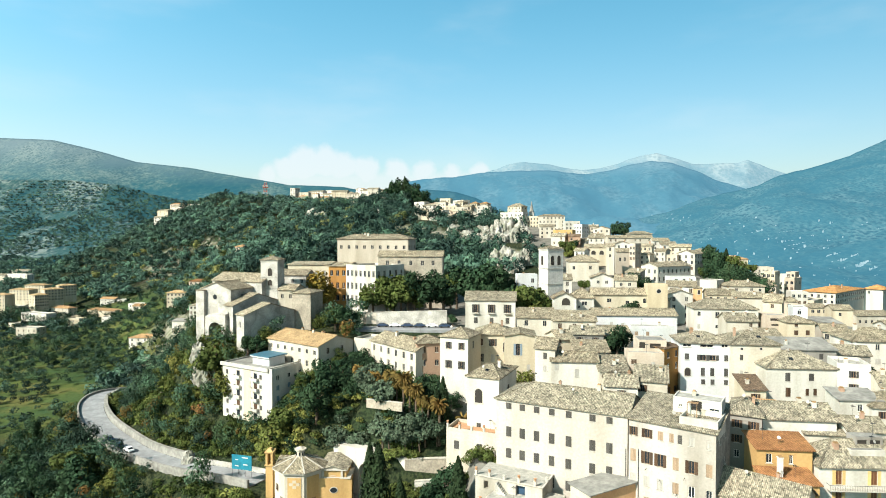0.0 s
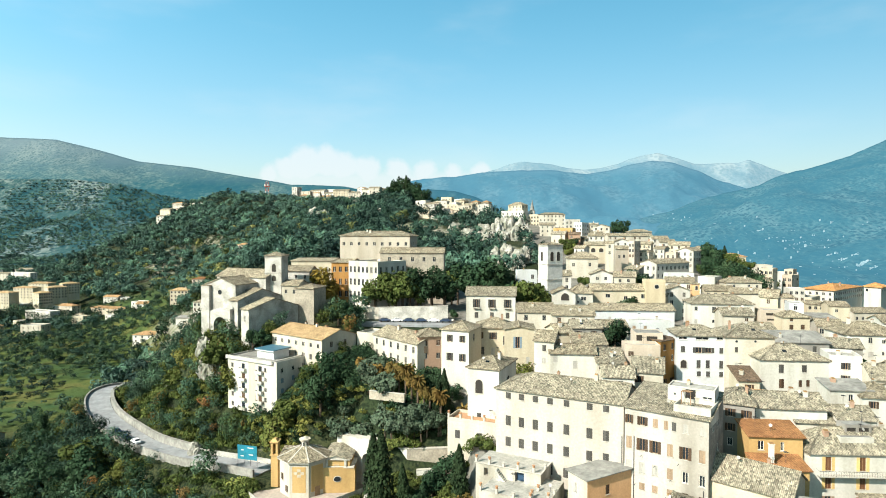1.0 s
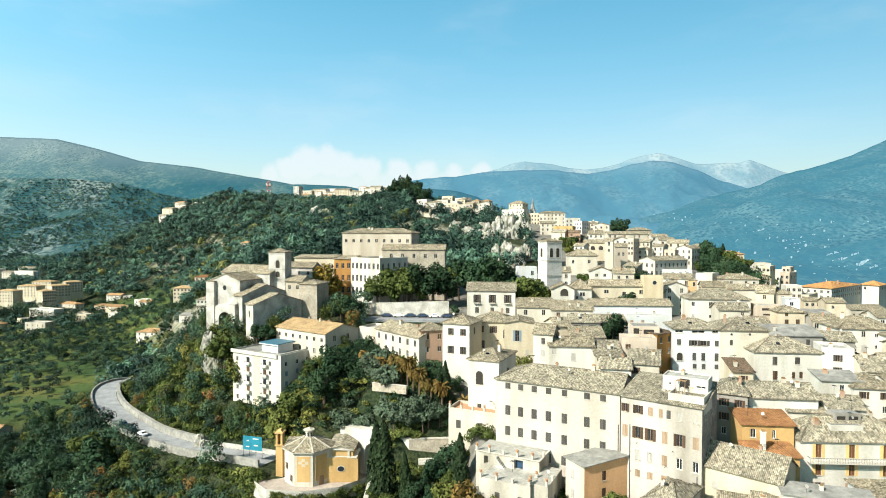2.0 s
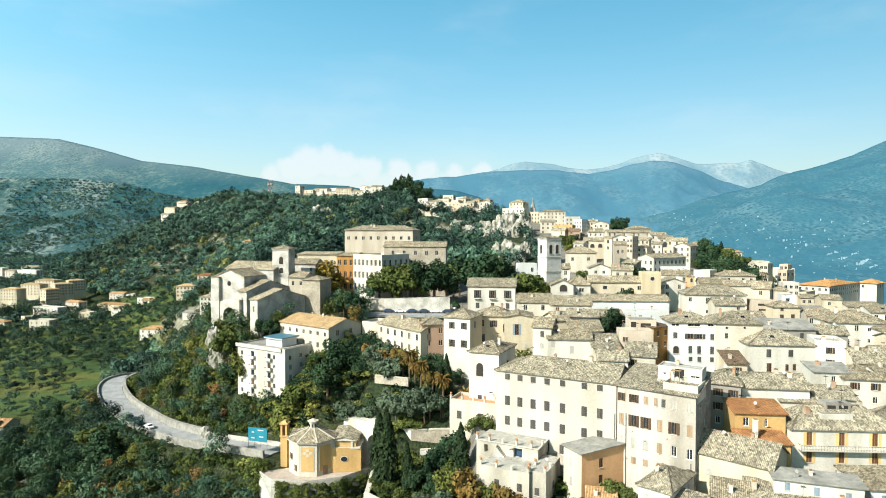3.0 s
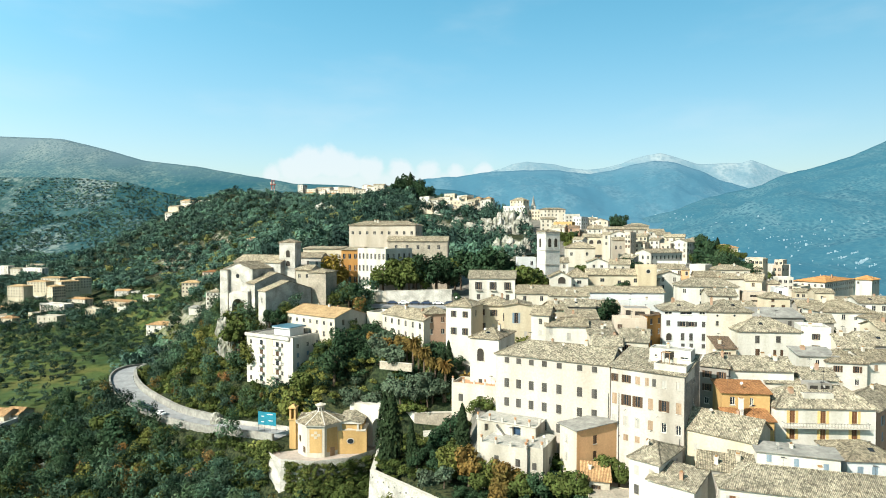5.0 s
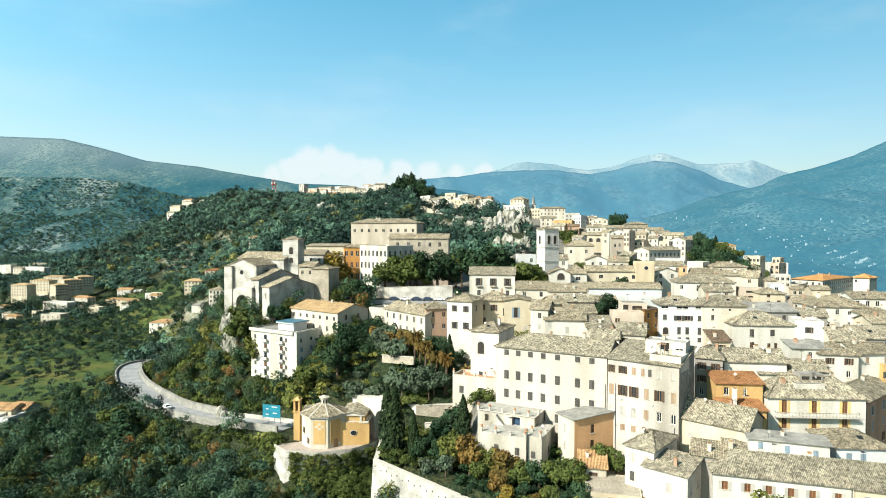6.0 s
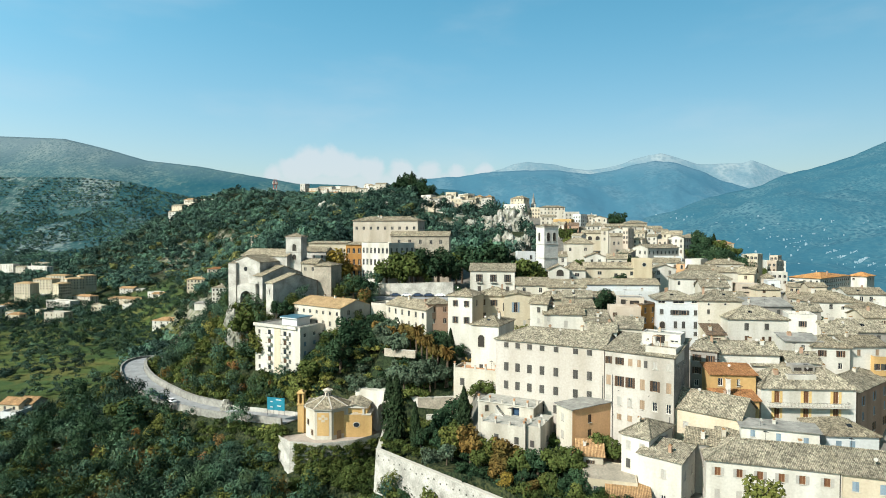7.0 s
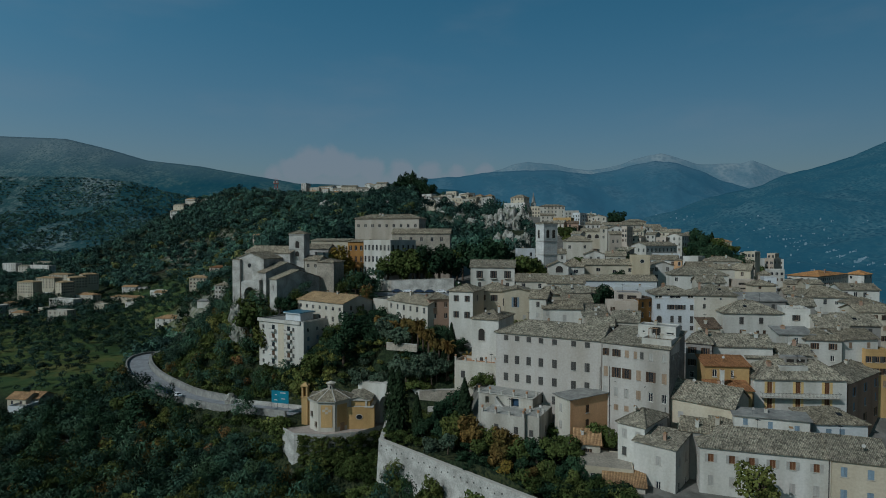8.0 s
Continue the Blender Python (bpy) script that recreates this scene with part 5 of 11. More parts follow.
house("town_house", 27.2, 101.6, 43.8, -12, 5.4, 6.0, 8.0, roof="shed", rise=1.2, wall=IVORY, tile=TILE_ORANGE, rows=((1.6, 0.9, 1.2, "open_brown"),), cols=1, chimneys=1, label="small ivory house with a bright orange tile roof")
house("town_house", 30.2, 88.5, 40.4, -14, 7.8, 6.0, 9.0, roof="shed", rise=1.3, wall=IVORY, tile=TILE_ORANGE, rows=(), cols=0, chimneys=0, label="low house with an orange tile roof")
house("town_house", 24.8, 113.2, 51.6, -64, 5.9, 15.5, 15.0, roof="shed", rise=0.7, wall=IVORY, tile=SLATE, rows=((2.6, 1.0, 1.9, "shut_pale"), (6.6, 1.0, 1.8, "shut_pale")), cols=(2.3,), right=(5.0,), side_rows=((2.6, 1.0, 1.9, "shut_brown"), (6.0, 1.0, 1.8, "shut_brown")), side_wall=PEACH, chimneys=1, label="ivory house with one salmon-pink side and a low roof")
house("town_house", 7.0, 114.0, 47.0, -27, 11.1, 10.0, 12.5, roof="flat", parapet=0.14, wall=WEATHERED, rows=((3.2, 1.1, 1.7, "shut_grey"), (7.0, 1.1, 1.7, "shut_grey")), cols=(4.0, 9.0), right=2, chimneys=0, label="ivory house with a flat roof terrace and urns")
house("town_house", 16.8, 110.1, 47.3, -27, 3.9, 10.0, 12.5, roof="flat", parapet=0.14, wall=WEATHERED, rows=((4.0, 1.0, 1.6, "shut_grey"),), cols=1, right=1, chimneys=0, label="ivory block with a flat roof terrace")
house("town_house", 5.8, 140.9, 66.0, -24, 8.1, 14.0, 22.0, roof="hip", rise=1.7, wall=WHITE, tile=TILE_PALE, rows=((4.5, 1.9, 3.4, "arch"), (12.0, 1.1, 1.9, "shut_grey")), cols=(3.0,), right=1, chimneys=1, label="white house with a tall arched window and hipped roof")
house("terrace_house", 0.8, 137.6, 53.8, -24, 12.7, 7.0, 13.0, roof="flat", wall=IVORY, deck=TERRACOTTA, rows=((3.0, 1.3, 2.0, "shut_grey"),), cols=(2.6, 8.3), chimneys=0, label="ivory terrace building with orange pots on the parapet")
house("town_house", -0.8, 162.0, 72.0, -24, 8.3, 10.0, 20.0, roof="hip", rise=1.9, wall=WHITE, tile=TILE_PALE, rows=((2.4, 0.9, 1.9, "open_grey"), (7.6, 1.0, 2.1, "open_grey")), cols=(2.6, 6.4), right=(4.0,), side_rows=((2.4, 1.1, 2.0, "far"),), side_wall=PALEYELLOW, chimneys=0, label="tall pale yellow house with a hipped tile roof")
house("town_house", 9.6, 169.1, 71.3, -4, 10.8, 10, 17, roof="hip", rise=2.2, wall=CREAM, tile=TILE_PALE, extra=((1.4, 2.3, 1.1, 2, "shut_brown"), (4.8, 2.4, 1.1, 2, "open_grey"), (1.1, 6.8, 1.1, 2.3, "open_grey"), (4.8, 6.9, 1.1, 2.1, "shut_pale"), (8.3, 3.6, 1.1, 2.8, "arch"),), label="cream plastered town house with dark shutters", chimneys=2)
house("town_house", 17.0, 161.2, 72.1, -5, 8.3, 10, 17.3, roof="cross", rise=0.8, wall=CREAM, tile=TILE_PALE, extra=((3.6, 3.7, 1.2, 3.2, "open_blue"), (6.5, 8.6, 1, 1.7, "shut_pale"),), label="white gable-fronted house with a balcony window", chimneys=0)
house("row_house", -23.1, 187.7, 66.2, -50, 23.6, 11.0, 14.0, roof="gable", rise=2.2, wall=IVORY, tile=TILE_PALE, rows=((2.0, 1.1, 1.9, "far"), (5.6, 1.1, 1.9, "farg"), (9.2, 1.1, 1.9, "far")), cols=6, right=(3.0, 7.0), chimneys=2, label="weathered ivory row house with peeling plaster")
house("row_house", -7.5, 170.9, 68.2, 14, 7.8, 9.0, 12.8, roof="hip", rise=1.6, wall=SALMON, tile=TILE_PALE, rows=((2.0, 1.1, 1.6, "farb"), (5.8, 1.1, 1.6, "far")), cols=2, chimneys=0, label="brownish rendered row house with a hipped roof")
house("villa", -59.0, 197.4, 65.2, -37, 25.3, 15.0, 11.3, roof="gable", rise=2.3, wall=IVORY, tile=TILE_TAN, rows=((2.2, 1.1, 1.3, "far"), (6.0, 1.2, 1.8, "farg")), cols=7, right=(4.0, 10.0), side_rows=((2.0, 1.2, 1.8, "farb"), (5.4, 1.2, 1.8, "farb")), chimneys=3, label="cream villa with a tan-orange tile roof")
house("annex", -29.4, 193.6, 65.1, -30, 7.0, 9.0, 9.0, roof="flat", wall=IVORY, rows=(), cols=0, chimneys=0, label="low ivory annex with a flat roof")
house("apartment_block", -71.0, 188.4, 58.6, -31, 22.5, 14.0, 20.0, roof="flat", wall=WHITE, deck=SLATE, rows=((2.4, 1.1, 1.4, "shut_grey"), (5.5, 1.1, 1.4, "glass"), (8.7, 1.1, 1.4, "glass"), (11.8, 1.1, 1.4, "shut_grey"), (15.0, 1.1, 1.4, "shut_grey"), (18.1, 1.1, 1.4, "glass"),), cols=(2.2, 7.6, 17.5), right=3, side_rows=((2.4, 1.2, 1.5, "glass"), (5.5, 1.2, 1.5, "shut_blue"), (8.7, 1.2, 1.5, "shut_blue"), (11.8, 1.2, 1.5, "shut_blue"), (15.0, 1.2, 1.5, "glass"), (18.1, 1.2, 1.5, "glass"),), chimneys=0, parapet=0.6, over=0.3, label="white six-storey apartment block with balconies and cream panel", category="apartment block")
house("convent", -47.2, 262.8, 98.1, -13, 32.9, 12.0, 28.5, roof="hip", rise=1.9, wall=CONVENT, tile=TILE_PALE, rows=((3.6, 1.2, 1.5, "far"),), cols=9, right=3, chimneys=2, label="long ivory convent with a low tile roof", category="convent")
house("convent_wing", -27.7, 251.0, 90.8, -4, 27.5, 10.0, 22.4, roof="gable", rise=2.0, wall=BROWNSTONE, tile=TILE_PALE, rows=((2.8, 1.2, 1.9, "far"),), cols=(4.0, 9.0, 14.0, 19.0, 23.5), right=2, chimneys=0, label="brown stone convent wing with a tile roof", category="convent")
house("hotel", -40.2, 243.6, 86.8, -38, 17.1, 17.0, 20.1, roof="flat", wall=WHITE, rows=((2.6, 1.2, 2.4, "far"), (7.8, 1.2, 2.6, "far"), (13.0, 1.2, 2.6, "far")), cols=7, right=5, chimneys=0, label="white three-storey palace with tall windows and balustrade", category="palace")
house("ochre_palace", -48.1, 247.0, 86.7, -5, 7.7, 14.0, 20.0, roof="shed", rise=1.0, wall=OCHRE, tile=TILE_PALE, rows=((2.8, 1.2, 2.2, "far"), (8.0, 1.2, 2.4, "farb"), (13.2, 1.2, 2.4, "far")), cols=3, right=0, chimneys=0, label="ochre palace front with three rows of windows", category="palace")
house("palace_wing", -66.0, 249.9, 87.2, -3, 17.7, 12.0, 18.9, roof="shed", rise=0.8, wall=CREAM, tile=TILE_PALE, rows=((3.4, 1.2, 2.0, "farp"), (9.0, 1.2, 2.0, "far")), cols=5, chimneys=0, label="cream palace wing beside the ochre front", category="palace")
house("town_house", 7.7, 201.7, 77.6, -8, 17.1, 9.0, 16.0, roof="gable", rise=2.4, wall=WHITE, tile=TILE, rows=((2.9, 1.3, 2.8, "open_grey"), (7.0, 1.3, 2.0, "shut_grey")), cols=(3.6, 9.0, 14.4), right=1, chimneys=0, label="white house with a tile roof and dark shutters")
house("church_hall", 55.3, 216.6, 78.0, -3, 21.1, 6.3, 13, roof="gable", rise=1.9, wall=CREAM, tile=TILE_PALE, extra=((6, 2.2, 1.6, 1.3, "far"), (19.1, 2.3, 1.6, 1.6, "far"), (12.6, 3, 1.3, 1.3, "far"),), label="cream church hall with sloping buttresses", chimneys=0, category="church")
house("oratory", 38.7, 206.0, 77.7, -6, 8.0, 7.7, 14.2, roof="cross", rise=1.9, wall=WHITE, tile=TILE_PALE, extra=((4.4, 1.2, 2.8, 2.6, "arch"),), label="small white oratory with an ochre arched lunette", chimneys=0, category="oratory")
house("town_house", 46.2, 209.5, 77.6, -6, 7.6, 8.7, 13.9, roof="hip", rise=3, wall=WHITE, tile=TILE_PALE, extra=((4.3, 2.1, 1.7, 1.3, "far"), (2.4, 3.4, 0.7, 0.9, "far"),), label="white plastered house with a steep hipped roof", chimneys=0)
# white range whose shaded front gets its blue from the wall colour
house("town_house", 51.4, 199.5, 72.6, -3, 27.8, 9, 12, roof="gable", rise=1.7, wall=BLUEWHITE, tile=TILE_PALE, extra=((16.1, 2.8, 5.4, 0.8, "glass"), (21.8, 3.8, 1, 1.9, "far"), (5.9, 2.9, 1, 1.2, "farp"), (25.2, 3.1, 1, 1.2, "farp"), (9.6, 3.4, 1, 1.4, "farp"),), label="long white range with glazed balconies", right=2, side_rows=((2.0, 1.0, 1.6, "far"),))
house("town_house", 24.3, 192.2, 72.8, -8, 11.9, 8.0, 13.5, roof="shed", rise=2.2, wall=IVORY, tile=TILE_PALE, rows=((1.7, 1.1, 1.7, "far"), (4.8, 1.1, 1.7, "far"),), cols=2, right=1, drop=0.18, label="ivory plastered town house with a single-slope tile roof")
house("town_house", 35.3, 188.3, 72.4, -8, 13.6, 8.0, 14.3, roof="shed", rise=2.2, wall=IVORY, tile=TILE_PALE, rows=((1.7, 1.1, 1.7, "farb"),), cols=3, right=1, drop=0.18, label="ivory plastered town house with a single-slope tile roof")
house("town_house", 85.0, 221.8, 77.4, -6, 9.1, 7.7, 14.0, roof="cross", rise=1.7, wall=WHITE, tile=TILE_PALE, rows=((1.7, 1.1, 1.7, "farg"), (4.8, 1.1, 1.7, "far"), (7.9, 1.1, 1.7, "far"), (11.0, 1.1, 1.7, "farb"),), cols=2, right=1, drop=0.18, label="white plastered town house with a gable-fronted tile roof")
house("palace", 97.4, 288.7, 84.7, -60, 10, 24, 13, roof="cross", rise=1.7, wall=WHITE, tile=TILE_PALE, rows=((2.4, 1.1, 1.8, "far"), (6.0, 1.1, 1.8, "far")), cols=3, right=8, chimneys=2, label="long white palace with rows of tall windows", category="palace")
house("town_house", 128.4, 321.5, 89.8, -51, 9.8, 10.5, 12.0, roof="cross", rise=1.7, wall=WHITE, tile=TILE_PALE, rows=((1.7, 1.1, 1.7, "farg"), (4.8, 1.1, 1.7, "far"), (7.9, 1.1, 1.7, "farb"),), cols=3, right=4, drop=0.18, label="white plastered town house with a gable-fronted tile roof", chimneys=0)
house("town_house", 138.9, 328.6, 90.7, -51, 6.6, 6.7, 20.4, roof="hip", rise=1.7, wall=IVORY, tile=TILE_PALE, rows=((1.7, 1.1, 1.7, "farg"), (4.8, 1.1, 1.7, "farg"), (7.9, 1.1, 1.7, "far"),), cols=1, right=1, drop=0.18, label="ivory plastered town house with a hipped tile roof", chimneys=0)
house("garden_house", 152.4, 321.6, 86.7, -14, 13.3, 10, 16.8, roof="hip", rise=1.6, wall=CREAM, tile=TILE_ORANGE, extra=((2.1, 1.9, 1, 1.9, "far"), (4.8, 1.9, 1, 1.9, "far"), (7.4, 1.9, 1, 1.9, "far"), (10.1, 1.9, 1, 1.9, "far"),), label="cream garden house with a low tan roof", chimneys=0)
house("town_house", 112.1, 398.6, 97.9, 2, 30.4, 6.5, 10.2, roof="gable", rise=1.7, wall=IVORY, tile=TILE_PALE, rows=((1.7, 1.1, 1.7, "farb"), (4.8, 1.1, 1.7, "far"),), cols=9, right=1, drop=0.18, label="ivory plastered town house with a gabled tile roof", chimneys=0)
house("town_house", 78.0, 416.4, 102.5, -26, 13.6, 9.8, 13.8, roof="flat", rise=1.7, wall=YELLOW, tile=TILE, rows=((1.7, 1.1, 1.7, "farg"), (4.8, 1.1, 1.7, "farg"), (7.9, 1.1, 1.7, "farb"), (11.0, 1.1, 1.7, "far"),), cols=5, right=2, drop=0.18, label="yellow plastered town house with a flat terrace roof", chimneys=0)
house("town_house", 78.5, 483.8, 115.4, -7, 21.3, 9.6, 28.0, roof="hip", rise=1.5, wall=IVORY, tile=TILE_PALE, rows=((1.7, 1.1, 1.7, "farg"), (4.8, 1.1, 1.7, "farg"), (7.9, 1.1, 1.7, "farg"), (11.0, 1.1, 1.7, "farb"),), cols=7, right=2, drop=0.18, label="ivory plastered town house with a hipped tile roof", chimneys=0)
house("town_house", 63.5, 496.6, 114.7, -24, 17.7, 12.3, 34.0, roof="flat", rise=1.5, wall=CREAM, tile=TILE_PALE, rows=((1.7, 1.1, 1.7, "far"), (4.8, 1.1, 1.7, "far"), (7.9, 1.1, 1.7, "far"), (11.0, 1.1, 1.7, "far"),), cols=7, right=2, drop=0.18, label="cream plastered town house with a flat terrace roof", chimneys=0)
house("town_house", 55.6, 506.8, 124.1, -41, 14.0, 9.1, 24.0, roof="hip", rise=2.5, wall=CREAM, tile=TILE_PALE, rows=((1.7, 1.1, 1.7, "far"), (4.8, 1.1, 1.7, "farg"), (7.9, 1.1, 1.7, "far"), (11.0, 1.1, 1.7, "farb"),), cols=4, right=2, drop=0.18, label="cream plastered town house with a hipped tile roof", chimneys=0)
house("town_house", 48.6, 498.6, 117.8, -34, 21.0, 9.9, 26.0, roof="flat", rise=1.7, wall=WHITE, tile=TILE_PALE, rows=((1.7, 1.1, 1.7, "farg"), (4.8, 1.1, 1.7, "far"), (7.9, 1.1, 1.7, "farg"), (11.0, 1.1, 1.7, "farg"),), cols=5, right=2, drop=0.18, label="white plastered town house with a flat terrace roof", chimneys=0)
house("town_house", 95.2, 458.8, 109.7, -2, 11.6, 8.1, 10.7, roof="flat", rise=1.7, wall=WHITE, tile=TILE, rows=((1.7, 1.1, 1.7, "farg"), (4.8, 1.1, 1.7, "far"), (7.9, 1.1, 1.7, "far"),), cols=4, right=1, drop=0.18, label="white plastered town house with a flat terrace roof", chimneys=0)
house("town_house", 73.7, 448.5, 106.1, -6, 11.3, 6.8, 10.6, roof="shed", rise=1.7, wall=IVORY, tile=TILE_PALE, rows=((1.7, 1.1, 1.7, "farg"), (4.8, 1.1, 1.7, "far"), (7.9, 1.1, 1.7, "far"),), cols=3, right=1, drop=0.18, label="ivory plastered town house with a single-slope tile roof", chimneys=0)
house("town_house", 102.5, 438.7, 106.6, -18, 13.0, 8.4, 12.6, roof="flat", rise=1.7, wall=WHITE, tile=TILE_PALE, rows=((1.7, 1.1, 1.7, "farb"), (4.8, 1.1, 1.7, "far"), (7.9, 1.1, 1.7, "farg"),), cols=3, right=1, drop=0.18, label="white plastered town house with a flat terrace roof", chimneys=0)
house("town_house", 109.0, 426.7, 104.3, -22, 11.6, 8.6, 12.9, roof="cross", rise=1.7, wall=IVORY, tile=TILE_PALE, rows=((1.7, 1.1, 1.7, "far"), (4.8, 1.1, 1.7, "farg"), (7.9, 1.1, 1.7, "farg"),), cols=3, right=1, drop=0.18, label="ivory plastered town house with a gable-fronted tile roof", chimneys=0)
house("town_house", 132.9, 416.8, 100.7, 2, 15.6, 8.9, 11.5, roof="hip", rise=1.7, wall=IVORY, tile=TILE_PALE, rows=((1.7, 1.1, 1.7, "farg"), (4.8, 1.1, 1.7, "far"),), cols=4, right=1, drop=0.18, label="ivory plastered town house with a hipped tile roof", chimneys=0)
house("town_house", 135.1, 378.7, 96.1, -2, 10.5, 7.0, 11.1, roof="gable", rise=1.7, wall=WHITE, tile=TILE_PALE, rows=((1.7, 1.1, 1.7, "far"), (4.8, 1.1, 1.7, "far"),), cols=3, right=1, drop=0.18, label="white plastered town house with a gabled tile roof", chimneys=0)
house("town_house", 136.7, 368.7, 93.7, -12, 9.2, 6.9, 10.4, roof="shed", rise=1.7, wall=WHITE, tile=TILE_PALE, rows=((1.7, 1.1, 1.7, "far"), (4.8, 1.1, 1.7, "farg"), (7.9, 1.1, 1.7, "farg"),), cols=2, right=1, drop=0.18, label="white plastered town house with a single-slope tile roof", chimneys=0)
house("town_house", 137.4, 356.7, 92.6, -24, 12.0, 5.9, 11.2, roof="gable", rise=1.7, wall=CREAM, tile=TILE_PALE, rows=((1.7, 1.1, 1.7, "farb"), (4.8, 1.1, 1.7, "farg"),), cols=3, right=1, drop=0.18, label="cream plastered town house with a gabled tile roof", chimneys=0)
house("town_house", 48.6, 237.7, 81.8, -8, 3.5, 6.1, 14.6, roof="shed", rise=1.7, wall=WHITE, tile=TILE_PALE, rows=((1.7, 1.1, 1.7, "farg"), (4.8, 1.1, 1.7, "far"),), cols=1, right=1, drop=0.18, label="white plastered town house with a single-slope tile roof")
house("town_house", 30.4, 237.5, 83.1, 3, 7.9, 6.3, 15.9, roof="flat", rise=1.7, wall=BLUEWHITE, tile=TILE, rows=((1.7, 1.1, 1.7, "far"), (4.8, 1.1, 1.7, "far"),), cols=2, right=1, drop=0.18, label="bluish-white plastered town house with a flat terrace roof")
house("town_house", 90.6, 237.9, 79.3, -24, 10.9, 7.8, 12.5, roof="gable", rise=1.7, wall=WHITE, tile=TILE_PALE, rows=((1.7, 1.1, 1.7, "farb"), (4.8, 1.1, 1.7, "farg"),), cols=3, right=1, drop=0.18, label="white plastered town house with a gabled tile roof")
house("town_house", -8.3, 586.5, 131.1, -20, 11.6, 8.9, 14.4, roof="flat", rise=1.5, wall=IVORY, tile=TILE_PALE, rows=((1.7, 1.1, 1.7, "farb"), (4.8, 1.1, 1.7, "far"), (7.9, 1.1, 1.7, "far"), (11.0, 1.1, 1.7, "far"),), cols=3, right=1, drop=0.18, label="ivory plastered town house with a flat terrace roof", chimneys=0)
house("town_house", 2.1, 576.5, 127.4, -22, 12.0, 9.0, 12.2, roof="flat", rise=1.5, wall=CREAM, tile=TILE_PALE, rows=((1.7, 1.1, 1.7, "farg"), (4.8, 1.1, 1.7, "farb"), (7.9, 1.1, 1.7, "far"),), cols=3, right=1, drop=0.18, label="cream plastered town house with a flat terrace roof", chimneys=0)
house("town_house", 5.1, 566.3, 120.7, -12, 10.2, 7.8, 13.1, roof="gable", rise=1.5, wall=WHITE, tile=TILE_PALE, rows=((1.7, 1.1, 1.7, "farg"), (4.8, 1.1, 1.7, "farb"), (7.9, 1.1, 1.7, "far"),), cols=2, right=1, drop=0.18, label="white plastered town house with a gabled tile roof", chimneys=0)
house("town_house", 12.8, 571.5, 126.1, -8, 11.7, 7.4, 13.1, roof="flat", rise=1.5, wall=IVORY, tile=TILE_PALE, rows=((1.7, 1.1, 1.7, "far"), (4.8, 1.1, 1.7, "far"), (7.9, 1.1, 1.7, "farb"),), cols=3, right=1, drop=0.18, label="ivory plastered town house with a flat terrace roof", chimneys=0)
house("town_house", 23.9, 576.6, 125.9, -8, 8.0, 8.8, 11.0, roof="hip", rise=1.5, wall=WHITE, tile=TILE_PALE, rows=((1.7, 1.1, 1.7, "farb"), (4.8, 1.1, 1.7, "farg"),), cols=2, right=1, drop=0.18, label="white plastered town house with a hipped tile roof", chimneys=0)
house("town_house", 30.9, 541.7, 126.3, -14, 12.7, 9.6, 14.6, roof="cross", rise=1.5, wall=WHITE, tile=TILE_PALE, rows=((1.7, 1.1, 1.7, "far"), (4.8, 1.1, 1.7, "farg"), (7.9, 1.1, 1.7, "farb"),), cols=3, right=2, drop=0.18, label="white plastered town house with a gable-fronted tile roof", chimneys=0)
house("town_house", -3.2, 616.7, 136.9, -24, 11.9, 7.0, 18.9, roof="flat", rise=1.5, wall=CREAM, tile=TILE_PALE, rows=((1.7, 1.1, 1.7, "farg"), (4.8, 1.1, 1.7, "far"), (7.9, 1.1, 1.7, "farg"),), cols=3, right=1, drop=0.18, label="cream plastered town house with a flat terrace roof", chimneys=0)
house("town_house", 10.4, 611.7, 134.4, -56, 18.4, 8.2, 20.3, roof="flat", rise=1.5, wall=WHITE, tile=TILE_PALE, rows=((1.7, 1.1, 1.7, "farg"), (4.8, 1.1, 1.7, "far"), (7.9, 1.1, 1.7, "far"),), cols=3, right=1, drop=0.18, label="white plastered town house with a flat terrace roof", chimneys=0)
house("town_house", -28.1, 576.3, 130.9, -46, 14.5, 6.8, 15.3, roof="flat", rise=1.5, wall=WHITE, tile=TILE_PALE, rows=((1.7, 1.1, 1.7, "farb"), (4.8, 1.1, 1.7, "farb"), (7.9, 1.1, 1.7, "far"),), cols=2, right=1, drop=0.18, label="white plastered town house with a flat terrace roof", chimneys=0)
house("town_house", -19.4, 566.3, 128.2, -14, 10.4, 7.2, 13.5, roof="hip", rise=1.5, wall=WHITE, tile=TILE_PALE, rows=((1.7, 1.1, 1.7, "far"), (4.8, 1.1, 1.7, "farb"), (7.9, 1.1, 1.7, "far"),), cols=2, right=1, drop=0.18, label="white plastered town house with a hipped tile roof", chimneys=0)
house("town_house", -12.6, 546.2, 121.6, -46, 17.5, 8.2, 10.7, roof="flat", rise=1.5, wall=WHITE, tile=TILE_PALE, rows=((1.7, 1.1, 1.7, "farg"), (4.8, 1.1, 1.7, "farg"),), cols=3, right=1, drop=0.18, label="white plastered town house with a flat terrace roof", chimneys=0)
house("town_house", -0.5, 536.2, 116.8, -46, 10.9, 8.9, 9.8, roof="gable", rise=1.5, wall=WHITE, tile=TILE_PALE, rows=((1.7, 1.1, 1.7, "farg"), (4.8, 1.1, 1.7, "far"),), cols=2, right=1, drop=0.18, label="white plastered town house with a gabled tile roof", chimneys=0)
